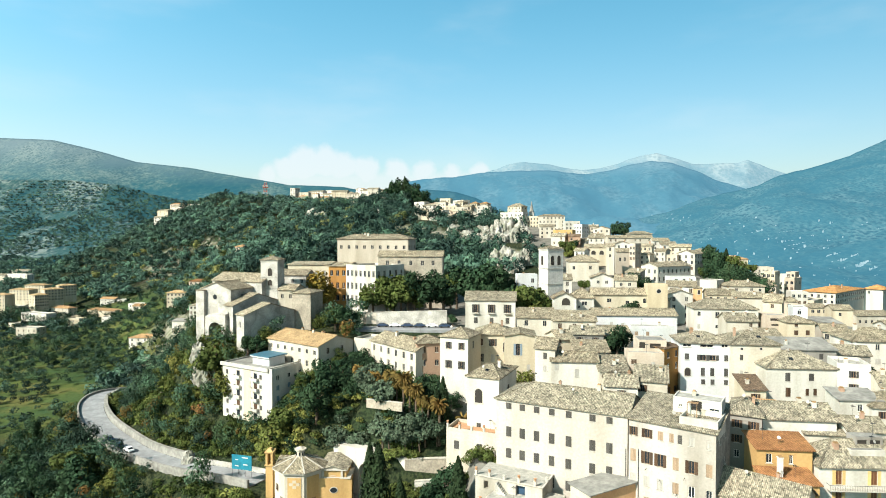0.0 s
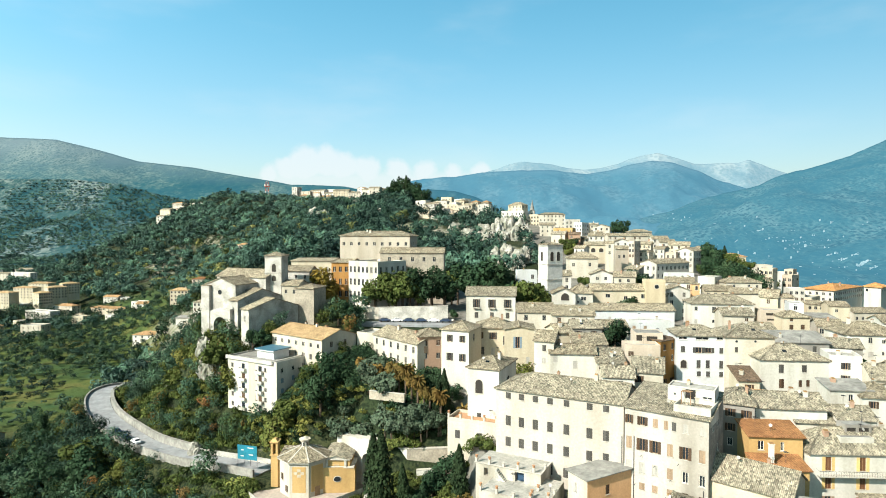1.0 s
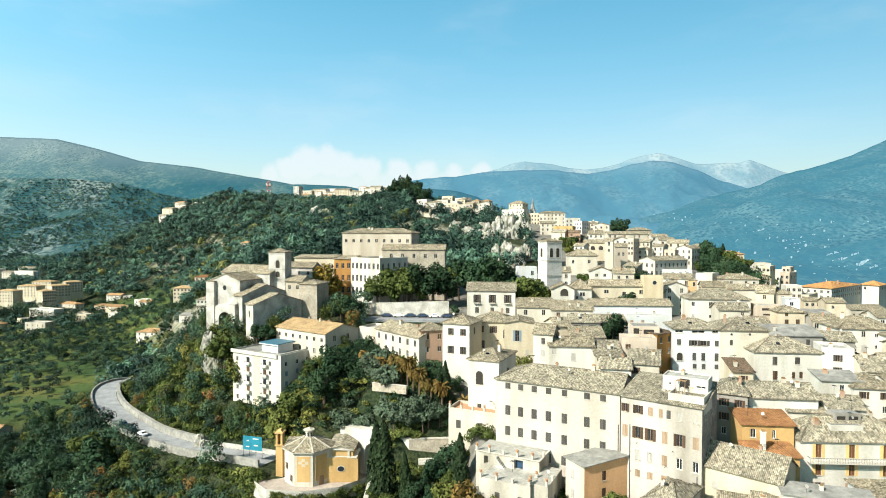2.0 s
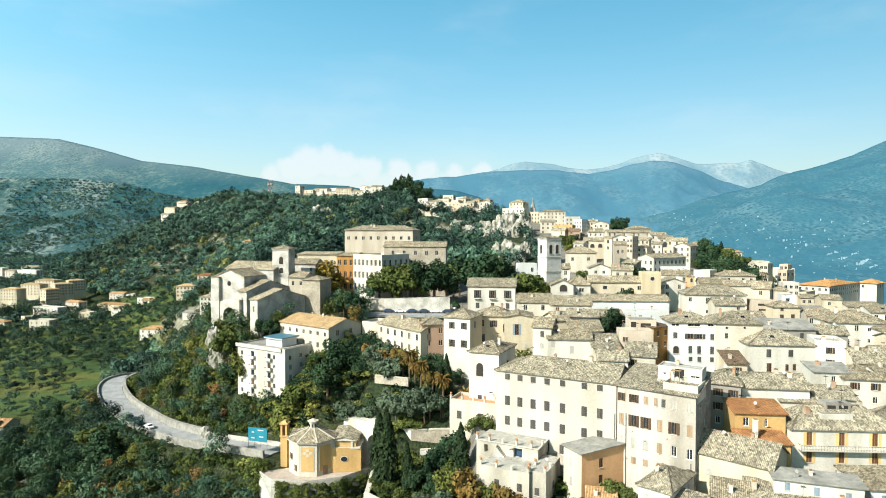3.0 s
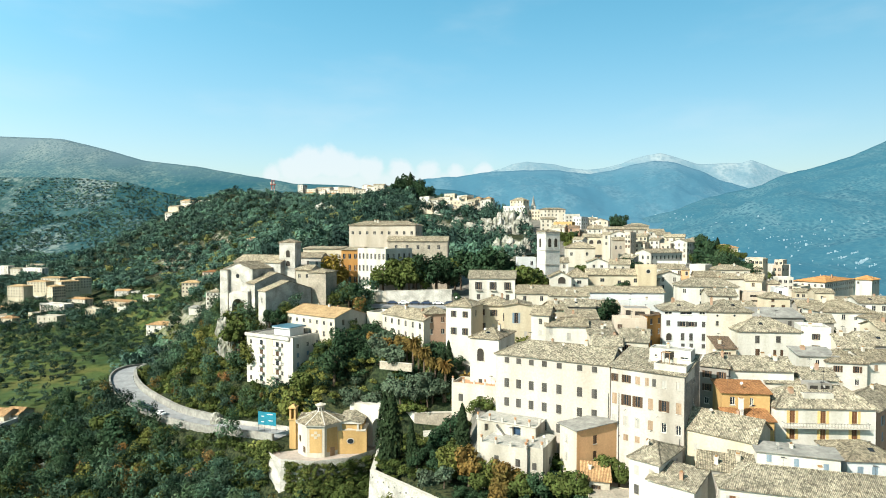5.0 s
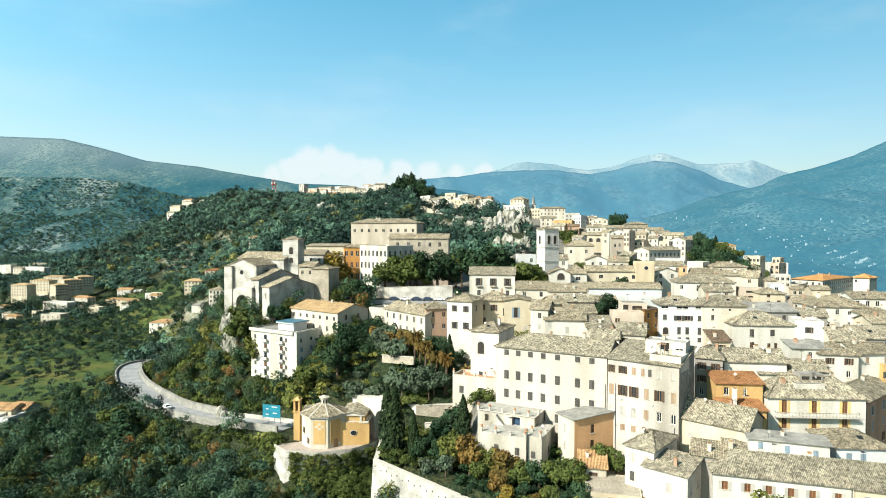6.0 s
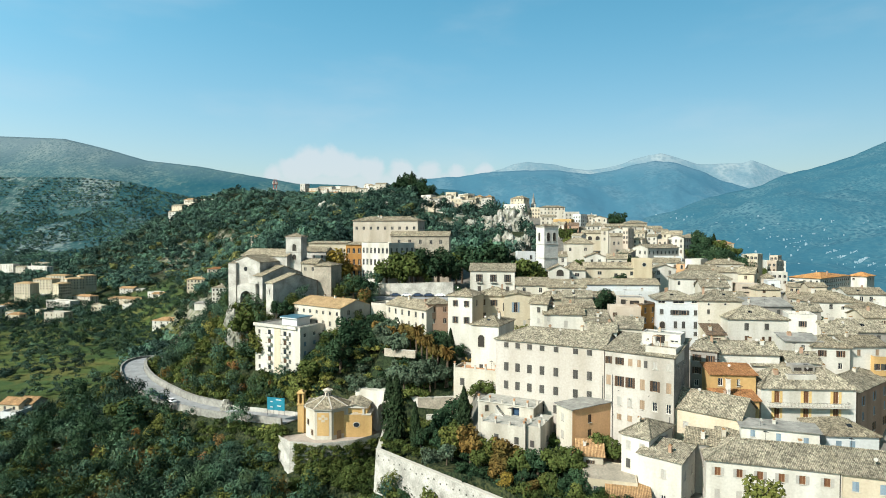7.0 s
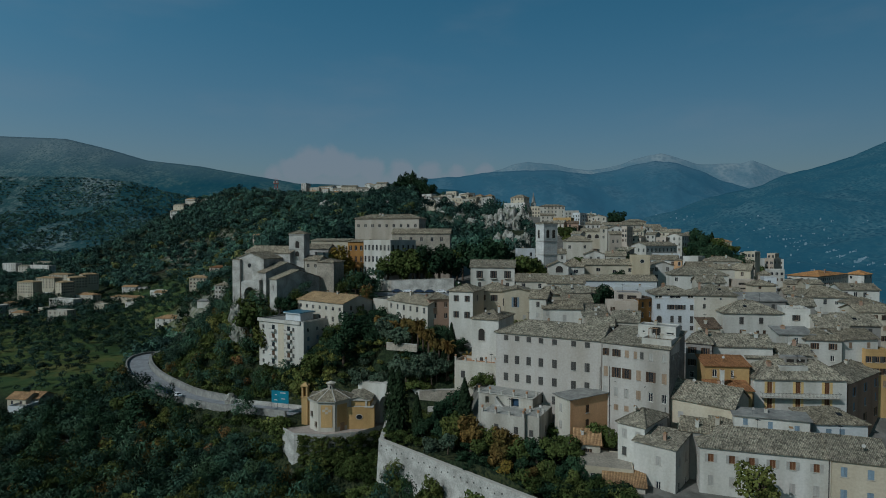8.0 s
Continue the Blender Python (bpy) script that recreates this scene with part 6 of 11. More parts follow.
house("town_house", 16.3, 536.4, 118.3, -36, 12.0, 7.4, 9.8, roof="gable", rise=1.5, wall=WHITE, tile=TILE_PALE, rows=((1.7, 1.1, 1.7, "far"), (4.8, 1.1, 1.7, "farb"),), cols=2, right=1, drop=0.18, label="white plastered town house with a gabled tile roof", chimneys=0)
house("town_house", -23.1, 551.2, 122.8, -24, 10.1, 6.6, 10.2, roof="hip", rise=1.5, wall=CREAM, tile=TILE_PALE, rows=((1.7, 1.1, 1.7, "far"), (4.8, 1.1, 1.7, "far"),), cols=2, right=1, drop=0.18, label="cream plastered town house with a hipped tile roof", chimneys=0)
house("town_house", 22.6, 526.4, 119.7, 0, 7.5, 11.0, 9.7, roof="cross", rise=1.5, wall=IVORY, tile=TILE_PALE, rows=((1.7, 1.1, 1.7, "far"), (4.8, 1.1, 1.7, "farb"),), cols=2, right=2, drop=0.18, label="ivory plastered town house with a gable-fronted tile roof", chimneys=0)
house("town_house", 23.6, 150.0, 71.0, -20, 5.1, 9, 15.9, roof="gable", rise=1.9, wall=WHITE, tile=TILE_PALE, extra=((2.6, 1.9, 1, 1.6, "shut_grey"), (2.6, 5.1, 1, 1.4, "shut_pale"),), label="white narrow town house with a beige gable side", side_wall=CONVENT, right=(4.5,), side_rows=((2.5, 0.8, 1.2, "glass"),), chimneys=0)
house("town_house", 31.9, 161.3, 71.1, 12, 4.4, 9.0, 16.6, roof="gable", rise=1.7, wall=CREAM, tile=TILE_PALE, rows=((1.7, 1.0, 1.6, "shut_tan"), (4.8, 1.0, 1.6, "shut_tan"), (7.9, 1.0, 1.6, "open_grey"), (11.0, 1.0, 1.6, "open_brown"),), cols=1, right=2, drop=0.18, label="cream plastered town house with a gabled tile roof")
house("town_house", 34.8, 154.2, 69.2, -5, 8.8, 7.0, 15.5, roof="shed", rise=1.7, wall=IVORY, tile=TILE_PALE, rows=((1.7, 1.0, 1.6, "shut_tan"), (4.8, 1.0, 1.6, "open_brown"),), cols=2, right=1, drop=0.18, label="ivory plastered town house with a single-slope tile roof")
house("town_house", 27.3, 147.5, 68.2, -6, 11.5, 7, 15.4, roof="gable", rise=1.7, wall=WHITE, tile=TILE_PALE, extra=((1.4, 1.4, 1.1, 1.9, "shut_pale"), (6.4, 2.9, 1.1, 1.9, "shut_pale"),), label="white plastered town house with pale shutters", chimneys=1)
house("town_house", 38.4, 143.2, 66.6, -6, 6.8, 8.0, 15.4, roof="shed", rise=2.2, wall=IVORY, tile=TILE, rows=((1.7, 1.0, 1.6, "open_grey"), (4.8, 1.0, 1.6, "open_brown"),), cols=1, right=1, drop=0.18, label="ivory plastered town house with a single-slope tile roof")
house("town_house", 51.3, 154.0, 72.1, -8, 7.2, 7, 18.4, roof="flat", rise=0.1, wall=PINKISH, tile=TILE_BROWN, extra=((1.1, 1.4, 1.5, 2.1, "dark"), (4.4, 1.4, 2.8, 1.5, "dark"), (2.1, 6.5, 1, 1.3, "shut_brown"),), label="beige house with an open loggia under a dark flat roof", parapet=0.25, deck=SLATE, chimneys=0, side_wall=OCHRE, right=2, side_rows=((4.0, 1.0, 1.8, "far"), (8.0, 1.0, 1.8, "far")))
house("town_house", 46.5, 147.0, 69.6, -8, 8.7, 6, 18.1, roof="flat", rise=0.1, wall=PINKISH, tile=TILE_BROWN, extra=((1.1, 1.5, 0.6, 1.3, "shut_brown"), (1.8, 1.5, 0.6, 1.3, "shut_brown"), (6.1, 2, 0.9, 1.2, "shut_pale"),), label="beige terrace house below the loggia", parapet=0.9, chimneys=0)
house("town_house", 57.2, 151.4, 70.4, 35, 7.1, 8.0, 16.8, roof="shed", rise=0.6, wall=OCHRE, tile=TILE_BROWN, rows=((1.7, 1.0, 1.6, "shut_grey"), (4.8, 1.0, 1.6, "glass"), (7.9, 1.0, 1.6, "shut_grey"), (11.0, 1.0, 1.6, "open_brown"),), cols=2, right=1, drop=0.18, label="ochre plastered town house with a single-slope tile roof")
house("town_house", 37.6, 135.2, 65.1, -12, 7.2, 8.0, 16.5, roof="gable", rise=1.7, wall=WHITE, tile=TILE, rows=((1.7, 1.0, 1.6, "open_grey"), (4.8, 1.0, 1.6, "shut_tan"), (7.9, 1.0, 1.6, "open_grey"),), cols=1, right=1, drop=0.18, label="white plastered town house with a gabled tile roof")
house("town_house", 45.0, 137.2, 65.8, -20, 7.2, 8.0, 16.9, roof="shed", rise=2.0, wall=IVORY, tile=TILE, rows=((1.7, 1.0, 1.6, "open_brown"), (4.8, 1.0, 1.6, "glass"), (7.9, 1.0, 1.6, "shut_grey"),), cols=2, right=1, drop=0.18, label="ivory plastered town house with a single-slope tile roof")
house("town_house", 61.9, 152.5, 72.0, -8, 12.1, 10, 22, roof="hip", rise=2, wall=BLUEWHITE, tile=TILE, extra=((6.5, 0.8, 3.3, 0.8, "glass"), (1.6, 0.8, 2.1, 0.8, "glass"), (10.9, 0.7, 1.6, 0.8, "glass"), (1.6, 3.7, 1.1, 1.6, "shut_grey"), (5.6, 3.9, 1.5, 1.5, "open_grey"), (8, 3.9, 1.5, 1.4, "open_grey"), (11.3, 3.9, 1, 1.6, "shut_grey"), (1.8, 7.7, 1.5, 2.1, "arch"), (5.6, 7.6, 1, 2.1, "shut_grey"), (7.9, 7.6, 1, 2.1, "shut_grey"), (11.3, 7.6, 1, 2.1, "shut_grey"), (5.7, 10.2, 1, 1.3, "shut_grey"), (8, 10.2, 1, 1.4, "shut_grey"), (11.3, 10.2, 1, 1.3, "shut_grey"),), label="bluish-white plastered town house with four rows of windows", chimneys=1, cornice=True)
house("town_house", 73.6, 149.6, 72.1, -8, 11.9, 12, 22, roof="hip", rise=2.6, wall=IVORY, tile=TILE, extra=((2.6, 1.2, 0.6, 0.6, "round"), (7.2, 1.1, 0.6, 0.6, "round"), (2.6, 3.4, 0.8, 1.4, "shut_grey"), (2.6, 7.6, 0.8, 1.7, "shut_pale"), (7.4, 7.8, 0.6, 1.7, "shut_pale"),), label="tall cream town house with two round attic windows", side_wall=PEACH, right=2, side_rows=((2.4, 0.9, 1.4, "far"), (6.0, 0.9, 1.4, "far")), chimneys=1)
house("town_house", 47.0, 180.3, 69.1, -6, 10.7, 8.0, 12.8, roof="shed", rise=1.7, wall=IVORY, tile=TILE_PALE, rows=((1.7, 1.0, 1.6, "open_brown"), (4.8, 1.0, 1.6, "open_brown"),), cols=3, right=1, drop=0.18, label="ivory plastered town house with a single-slope tile roof")
house("town_house", 58.8, 183.5, 70.6, -4, 13.9, 8.0, 13.5, roof="flat", rise=1.7, wall=BLUEWHITE, tile=TILE, rows=((1.7, 1.0, 1.6, "shut_tan"), (4.8, 1.0, 1.6, "shut_tan"),), cols=4, right=1, drop=0.18, label="bluish-white plastered town house with a flat terrace roof")
house("town_house", 38.6, 175.3, 70.3, -8, 9.2, 8.0, 14.5, roof="gable", rise=1.7, wall=GREYWALL, tile=TILE, rows=((1.7, 1.0, 1.6, "open_grey"), (4.8, 1.0, 1.6, "glass"),), cols=2, right=1, drop=0.18, label="grey rendered town house with a gabled tile roof")
house("town_house", 78.9, 142.5, 67.7, -6, 16.0, 12, 16.8, roof="hip", rise=2.8, wall=WHITE, tile=TILE, extra=((4.9, 2.3, 1.2, 2.1, "shut_grey"), (10.3, 2.2, 1.2, 1.8, "shut_grey"), (5, 6, 1.2, 2.3, "shut_brown"), (9.4, 5.9, 0.8, 1.7, "shut_brown"), (11.2, 5.8, 0.8, 1.7, "shut_brown"), (10.3, 8.1, 1.2, 0.5, "glass"),), label="white plastered town house with canopies over its windows", chimneys=1)
house("town_house", 94.8, 140.7, 68.3, -20, 6.9, 9.0, 18.4, roof="flat", rise=1.7, wall=WHITE, tile=TILE, rows=((1.7, 1.0, 1.6, "open_grey"), (4.8, 1.0, 1.6, "open_grey"), (7.9, 1.0, 1.6, "shut_tan"), (11.0, 1.0, 1.6, "glass"),), cols=1, right=2, drop=0.18, label="white plastered town house with a flat terrace roof")
house("town_house", 86.5, 127.5, 64.0, -8, 8.5, 6.0, 18.6, roof="shed", rise=1.0, wall=WHITE, tile=SLATE, rows=((1.7, 1.0, 1.6, "glass"), (4.8, 1.0, 1.6, "glass"), (7.9, 1.0, 1.6, "shut_grey"),), cols=1, right=1, drop=0.18, label="white plastered town house with a single-slope tile roof")
house("town_house", 115.2, 165.0, 70.1, -8, 15.7, 12, 18.6, roof="hip", rise=2.8, wall=WHITE, tile=TILE_PALE, extra=((6.7, 1.6, 1, 1.6, "far"), (10.2, 1.9, 0.9, 1, "far"), (13.8, 1.9, 0.7, 0.7, "round"), (14.5, 3.6, 0.9, 1, "far"), (3.3, 5.5, 0.7, 1, "far"), (10.1, 5.3, 0.7, 1, "far"), (6.9, 5.7, 1.4, 1.6, "shut_pale"),), label="white plastered town house with ledges over its small windows", chimneys=2)
house("town_house", 110.0, 187.0, 72.0, -8, 8.1, 9, 16, roof="hip", rise=1.5, wall=PALEYELLOW, tile=TILE_PALE, extra=((2.6, 0.9, 1, 1, "shut_brown"), (2.6, 3.3, 1.2, 1.6, "shut_brown"), (6, 3.2, 1.2, 1.6, "shut_brown"),), label="pale yellow house with brown shuttered windows", chimneys=0)
house("town_house", 87.6, 153.7, 69.9, -6, 14.8, 8.0, 16.2, roof="shed", rise=1.7, wall=GREYWALL, tile=SLATE, rows=((1.7, 1.0, 1.6, "shut_grey"), (4.8, 1.0, 1.6, "shut_grey"),), cols=2, right=1, drop=0.18, label="grey rendered town house with a single-slope tile roof")
house("town_house", 102.4, 153.8, 68.7, -18, 8.5, 8.0, 15.2, roof="gable", rise=1.7, wall=GREYWALL, tile=TILE, rows=((1.7, 1.0, 1.6, "shut_tan"), (4.8, 1.0, 1.6, "glass"),), cols=2, right=1, drop=0.18, label="grey rendered town house with a gabled tile roof")
house("town_house", 99.7, 132.6, 65.1, -16, 7.5, 10.0, 17.5, roof="gable", rise=2.6, wall=IVORY, tile=TILE, rows=((1.7, 1.0, 1.6, "shut_tan"), (4.8, 1.0, 1.6, "open_brown"), (7.9, 1.0, 1.6, "open_grey"),), cols=2, right=2, drop=0.18, label="ivory plastered town house with a gabled tile roof")
house("town_house", 106.5, 133.7, 65.6, -8, 10.3, 10.0, 17.4, roof="gable", rise=2.4, wall=GREYWALL, tile=TILE, rows=((1.7, 1.0, 1.6, "shut_grey"), (4.8, 1.0, 1.6, "open_grey"), (7.9, 1.0, 1.6, "shut_grey"),), cols=2, right=2, drop=0.18, label="grey rendered town house with a gabled tile roof")
house("town_house", 92.0, 125.0, 63.1, -12, 8.4, 10.0, 20.4, roof="hip", rise=2.2, wall=WHITE, tile=TILE_PALE, rows=((1.7, 1.0, 1.6, "open_brown"), (4.8, 1.0, 1.6, "glass"), (7.9, 1.0, 1.6, "glass"),), cols=2, right=2, drop=0.18, label="white plastered town house with a hipped tile roof")
house("town_house", 101.0, 124.6, 63.2, 6, 10.2, 9.0, 19.3, roof="gable", rise=1.7, wall=WHITE, tile=TILE_PALE, rows=((1.7, 1.0, 1.6, "shut_tan"), (4.8, 1.0, 1.6, "glass"), (7.9, 1.0, 1.6, "open_brown"),), cols=2, right=2, drop=0.18, label="white plastered town house with a gabled tile roof")
house("town_house", 106.6, 123.6, 59.9, -6, 5.7, 9.0, 17.5, roof="flat", rise=1.7, wall=YELLOW, tile=TILE, rows=((1.7, 1.0, 1.6, "open_grey"), (4.8, 1.0, 1.6, "open_brown"), (7.9, 1.0, 1.6, "shut_tan"),), cols=3, right=2, drop=0.18, label="yellow plastered town house with a flat terrace roof")
house("town_house", 65.8, 120.0, 62.3, -8, 14.0, 9, 17.3, roof="gable", rise=2.2, wall=WHITE, tile=TILE, extra=((4.8, 2.7, 0.8, 0.5, "glass"), (9.2, 3.4, 0.7, 0.8, "glass"),), label="long white plastered town house with a gabled tile roof", chimneys=2)
house("town_house", 73.4, 118.3, 59.7, -10, 8.7, 8.0, 21.8, roof="shed", rise=2.2, wall=IVORY, tile=TILE, rows=((1.7, 1.0, 1.6, "shut_tan"), (4.8, 1.0, 1.6, "shut_tan"),), cols=1, right=1, drop=0.18, label="ivory plastered town house with a single-slope tile roof")
house("town_house", 80.9, 116.4, 60.9, -10, 7.1, 8.0, 22.9, roof="gable", rise=1.7, wall=WHITE, tile=TILE, rows=((1.7, 1.0, 1.6, "open_brown"), (4.8, 1.0, 1.6, "shut_tan"),), cols=1, right=1, drop=0.18, label="white plastered town house with a gabled tile roof")
house("town_house", 69.5, 127.3, 60.9, -20, 3.2, 5.0, 15.6, roof="shed", rise=1.7, wall=OCHRE, tile=TILE_ORANGE, rows=((1.7, 1.0, 1.6, "open_brown"), (4.8, 1.0, 1.6, "open_grey"),), cols=0, right=1, drop=0.18, label="ochre plastered town house with a single-slope tile roof")
house("town_house", 124.5, 153.9, 68.8, -8, 8.5, 10.0, 15.1, roof="hip", rise=1.7, wall=WHITE, tile=TILE_PALE, rows=((1.7, 1.0, 1.6, "shut_grey"), (4.8, 1.0, 1.6, "shut_grey"), (7.9, 1.0, 1.6, "open_grey"),), cols=3, right=2, drop=0.18, label="white plastered town house with a hipped tile roof")
house("town_house", 121.2, 147.9, 67.4, -8, 9.0, 10.0, 15.0, roof="gable", rise=1.7, wall=CREAM, tile=TILE_PALE, rows=((1.7, 1.0, 1.6, "open_brown"), (4.8, 1.0, 1.6, "shut_tan"), (7.9, 1.0, 1.6, "open_brown"),), cols=3, right=2, drop=0.18, label="cream plastered town house with a gabled tile roof")
house("town_house", 138.4, 181.1, 71.0, -10, 12.1, 10.0, 14.7, roof="gable", rise=1.7, wall=WHITE, tile=TILE_PALE, rows=((1.7, 1.1, 1.7, "far"), (4.8, 1.1, 1.7, "far"), (7.9, 1.1, 1.7, "farb"),), cols=4, right=2, drop=0.18, label="white plastered town house with a gabled tile roof")
house("town_house", 123.8, 190.9, 68.5, -20, 7.2, 10.0, 10.0, roof="gable", rise=1.7, wall=IVORY, tile=TILE_PALE, rows=((1.7, 1.1, 1.7, "far"), (4.8, 1.1, 1.7, "farg"), (7.9, 1.1, 1.7, "far"),), cols=3, right=2, drop=0.18, label="ivory plastered town house with a gabled tile roof")
house("town_house", 69.0, 133.4, 64.6, -8, 4.5, 7.0, 16.3, roof="shed", rise=1.7, wall=CREAM, tile=TILE_BROWN, rows=((1.7, 1.0, 1.6, "open_brown"), (4.8, 1.0, 1.6, "open_brown"), (7.9, 1.0, 1.6, "open_grey"),), cols=1, right=1, drop=0.18, label="cream plastered town house with a single-slope tile roof")
house("school", 246.7, 402.8, 61.5, -52, 20.0, 55, 26, roof="hip", rise=3.0, wall=WHITE, tile=TILE_BRIGHT, rows=((2.6, 1.4, 1.8, "far"), (6.2, 1.4, 1.8, "far")), cols=5, right=14, side_rows=((2.6, 2.2, 1.8, "far"), (6.2, 2.2, 1.8, "far")), chimneys=2, over=1.0, label="white school wing with an orange hipped roof", category="school")
house("school", 302.0, 421.0, 61.5, -52, 11.5, 16, 26, roof="hip", rise=2.6, wall=WHITE, tile=TILE_BRIGHT, rows=((2.6, 1.4, 1.8, "far"),), cols=(3.0,), right=3, chimneys=0, over=1.0, label="white cross wing of the school with an orange roof", category="school")
house("school", 237.1, 391.3, 57.3, -52, 8, 30, 20, roof="flat", wall=WHITE, rows=((2.4, 1.3, 2.4, "far"), (6.4, 1.3, 2.4, "far")), cols=2, right=7, chimneys=0, label="white flat-roofed school annex with tall windows", category="school")
house("town_house", 216.6, 306.5, 57.5, 0, 18.9, 14.0, 16.5, roof="gable", rise=2.0, wall=IVORY, tile=TILE_PALE, rows=((3.0, 1.2, 1.6, "far"),), cols=6, right=3, chimneys=0, label="ivory plastered town house with a gabled tile roof")
house("town_house", 215.2, 401.9, 76.9, -10, 10.4, 12.0, 14.0, roof="flat", rise=1.7, wall=IVORY, tile=TILE, rows=((1.7, 1.1, 1.7, "farg"), (4.8, 1.1, 1.7, "farg"), (7.9, 1.1, 1.7, "far"), (11.0, 1.1, 1.7, "far"),), cols=4, right=2, drop=0.18, label="ivory plastered town house with a flat terrace roof", chimneys=0)
house("town_house", 218.4, 381.9, 73.1, -10, 12.7, 12.0, 14.3, roof="flat", rise=1.7, wall=WHITE, tile=TILE, rows=((1.7, 1.1, 1.7, "farb"), (4.8, 1.1, 1.7, "far"), (7.9, 1.1, 1.7, "far"), (11.0, 1.1, 1.7, "far"),), cols=4, right=2, drop=0.18, label="white plastered town house with a flat terrace roof", chimneys=0)
house("apartment_house", -457.7, 590.0, 39.4, -8, 18.8, 12, 19, roof="hip", rise=1.5, wall=CREAM, tile=TILE_TAN, extra=(), label="beige four-storey apartment house with a tan tile roof", rows=((1.6, 1.3, 1.6, "farg"), (4.6, 1.3, 1.6, "far"), (7.6, 1.3, 1.6, "farg"), (10.6, 1.3, 1.6, "far")), cols=6, left=2, side_rows=((1.6, 1.1, 1.4, "far"), (4.6, 1.1, 1.4, "far"), (7.6, 1.1, 1.4, "far")), chimneys=0, group="valley apartment houses")
house("apartment_house", -473.0, 640.0, 40.0, -8, 23.7, 12, 19, roof="hip", rise=1.5, wall=CREAM, tile=TILE_TAN, extra=(), label="beige four-storey apartment house with a tan tile roof", rows=((1.6, 1.3, 1.6, "farg"), (4.6, 1.3, 1.6, "far"), (7.6, 1.3, 1.6, "farg"), (10.6, 1.3, 1.6, "far")), cols=6, left=2, side_rows=((1.6, 1.1, 1.4, "far"), (4.6, 1.1, 1.4, "far"), (7.6, 1.1, 1.4, "far")), chimneys=0, group="valley apartment houses")
house("apartment_house", -491.9, 690.0, 40.7, -8, 25.7, 12, 19, roof="hip", rise=1.5, wall=CREAM, tile=TILE_TAN, extra=(), label="beige four-storey apartment house with a tan tile roof", rows=((1.6, 1.3, 1.6, "farg"), (4.6, 1.3, 1.6, "far"), (7.6, 1.3, 1.6, "farg"), (10.6, 1.3, 1.6, "far")), cols=6, left=2, side_rows=((1.6, 1.1, 1.4, "far"), (4.6, 1.1, 1.4, "far"), (7.6, 1.1, 1.4, "far")), chimneys=0, group="valley apartment houses")
house("apartment_house", -410.6, 590.0, 38.9, 60, 13.2, 12, 19, roof="hip", rise=1.5, wall=CREAM, tile=TILE_TAN, extra=(), label="beige four-storey apartment house with a tan tile roof", rows=((1.6, 1.3, 1.6, "farg"), (4.6, 1.3, 1.6, "far"), (7.6, 1.3, 1.6, "farg"), (10.6, 1.3, 1.6, "far")), cols=6, left=2, side_rows=((1.6, 1.1, 1.4, "far"), (4.6, 1.1, 1.4, "far"), (7.6, 1.1, 1.4, "far")), chimneys=0, group="valley apartment houses")
house("apartment_house", -421.0, 620.0, 41.7, 48, 17.6, 12, 19, roof="hip", rise=1.5, wall=CREAM, tile=TILE_TAN, extra=(), label="beige four-storey apartment house with a tan tile roof", rows=((1.6, 1.3, 1.6, "farg"), (4.6, 1.3, 1.6, "far"), (7.6, 1.3, 1.6, "farg"), (10.6, 1.3, 1.6, "far")), cols=6, left=2, side_rows=((1.6, 1.1, 1.4, "far"), (4.6, 1.1, 1.4, "far"), (7.6, 1.1, 1.4, "far")), chimneys=0, group="valley apartment houses")
house("apartment_house", -425.2, 650.0, 43.2, 48, 16.9, 12, 19, roof="hip", rise=1.5, wall=CREAM, tile=TILE_TAN, extra=(), label="beige four-storey apartment house with a tan tile roof", rows=((1.6, 1.3, 1.6, "farg"), (4.6, 1.3, 1.6, "far"), (7.6, 1.3, 1.6, "farg"), (10.6, 1.3, 1.6, "far")), cols=6, left=2, side_rows=((1.6, 1.1, 1.4, "far"), (4.6, 1.1, 1.4, "far"), (7.6, 1.1, 1.4, "far")), chimneys=0, group="valley apartment houses")
house("town_house", -410.8, 570.7, 23.5, -20, 34.6, 10.0, 11.1, roof="flat", rise=1.7, wall=WHITE, tile=TILE_PALE, rows=((1.7, 1.1, 1.7, "far"), (4.8, 1.1, 1.7, "farb"), (7.9, 1.1, 1.7, "farb"),), cols=7, right=2, drop=0.18, label="white plastered town house with a flat terrace roof", chimneys=0)
house("town_house", -349.5, 479.2, 23.2, -8, 18.9, 10.0, 10.0, roof="flat", rise=1.7, wall=IVORY, tile=TILE_ORANGE, rows=((1.7, 1.1, 1.7, "farb"), (4.8, 1.1, 1.7, "farg"), (7.9, 1.1, 1.7, "farb"),), cols=4, right=2, drop=0.18, label="ivory plastered town house with a flat terrace roof", chimneys=0)
house("town_house", -355.4, 595.2, 23.6, -20, 33.2, 10.0, 10.0, roof="hip", rise=1.7, wall=CREAM, tile=TILE_ORANGE, rows=((1.7, 1.1, 1.7, "farg"), (4.8, 1.1, 1.7, "far"), (7.9, 1.1, 1.7, "farg"),), cols=7, right=2, drop=0.18, label="cream plastered town house with a hipped tile roof", chimneys=0)
house("apartment_house", -348.4, 627.0, 30.1, 2, 25.7, 11, 15, roof="flat", rise=0.1, wall=WHITE, tile=TILE_PALE, extra=(), label="white three-storey apartment house in the valley", rows=((2.0, 1.6, 1.9, "far"), (5.4, 1.6, 1.9, "farb"), (8.8, 1.6, 1.9, "far")), cols=5, right=2, chimneys=1, parapet=0.4)
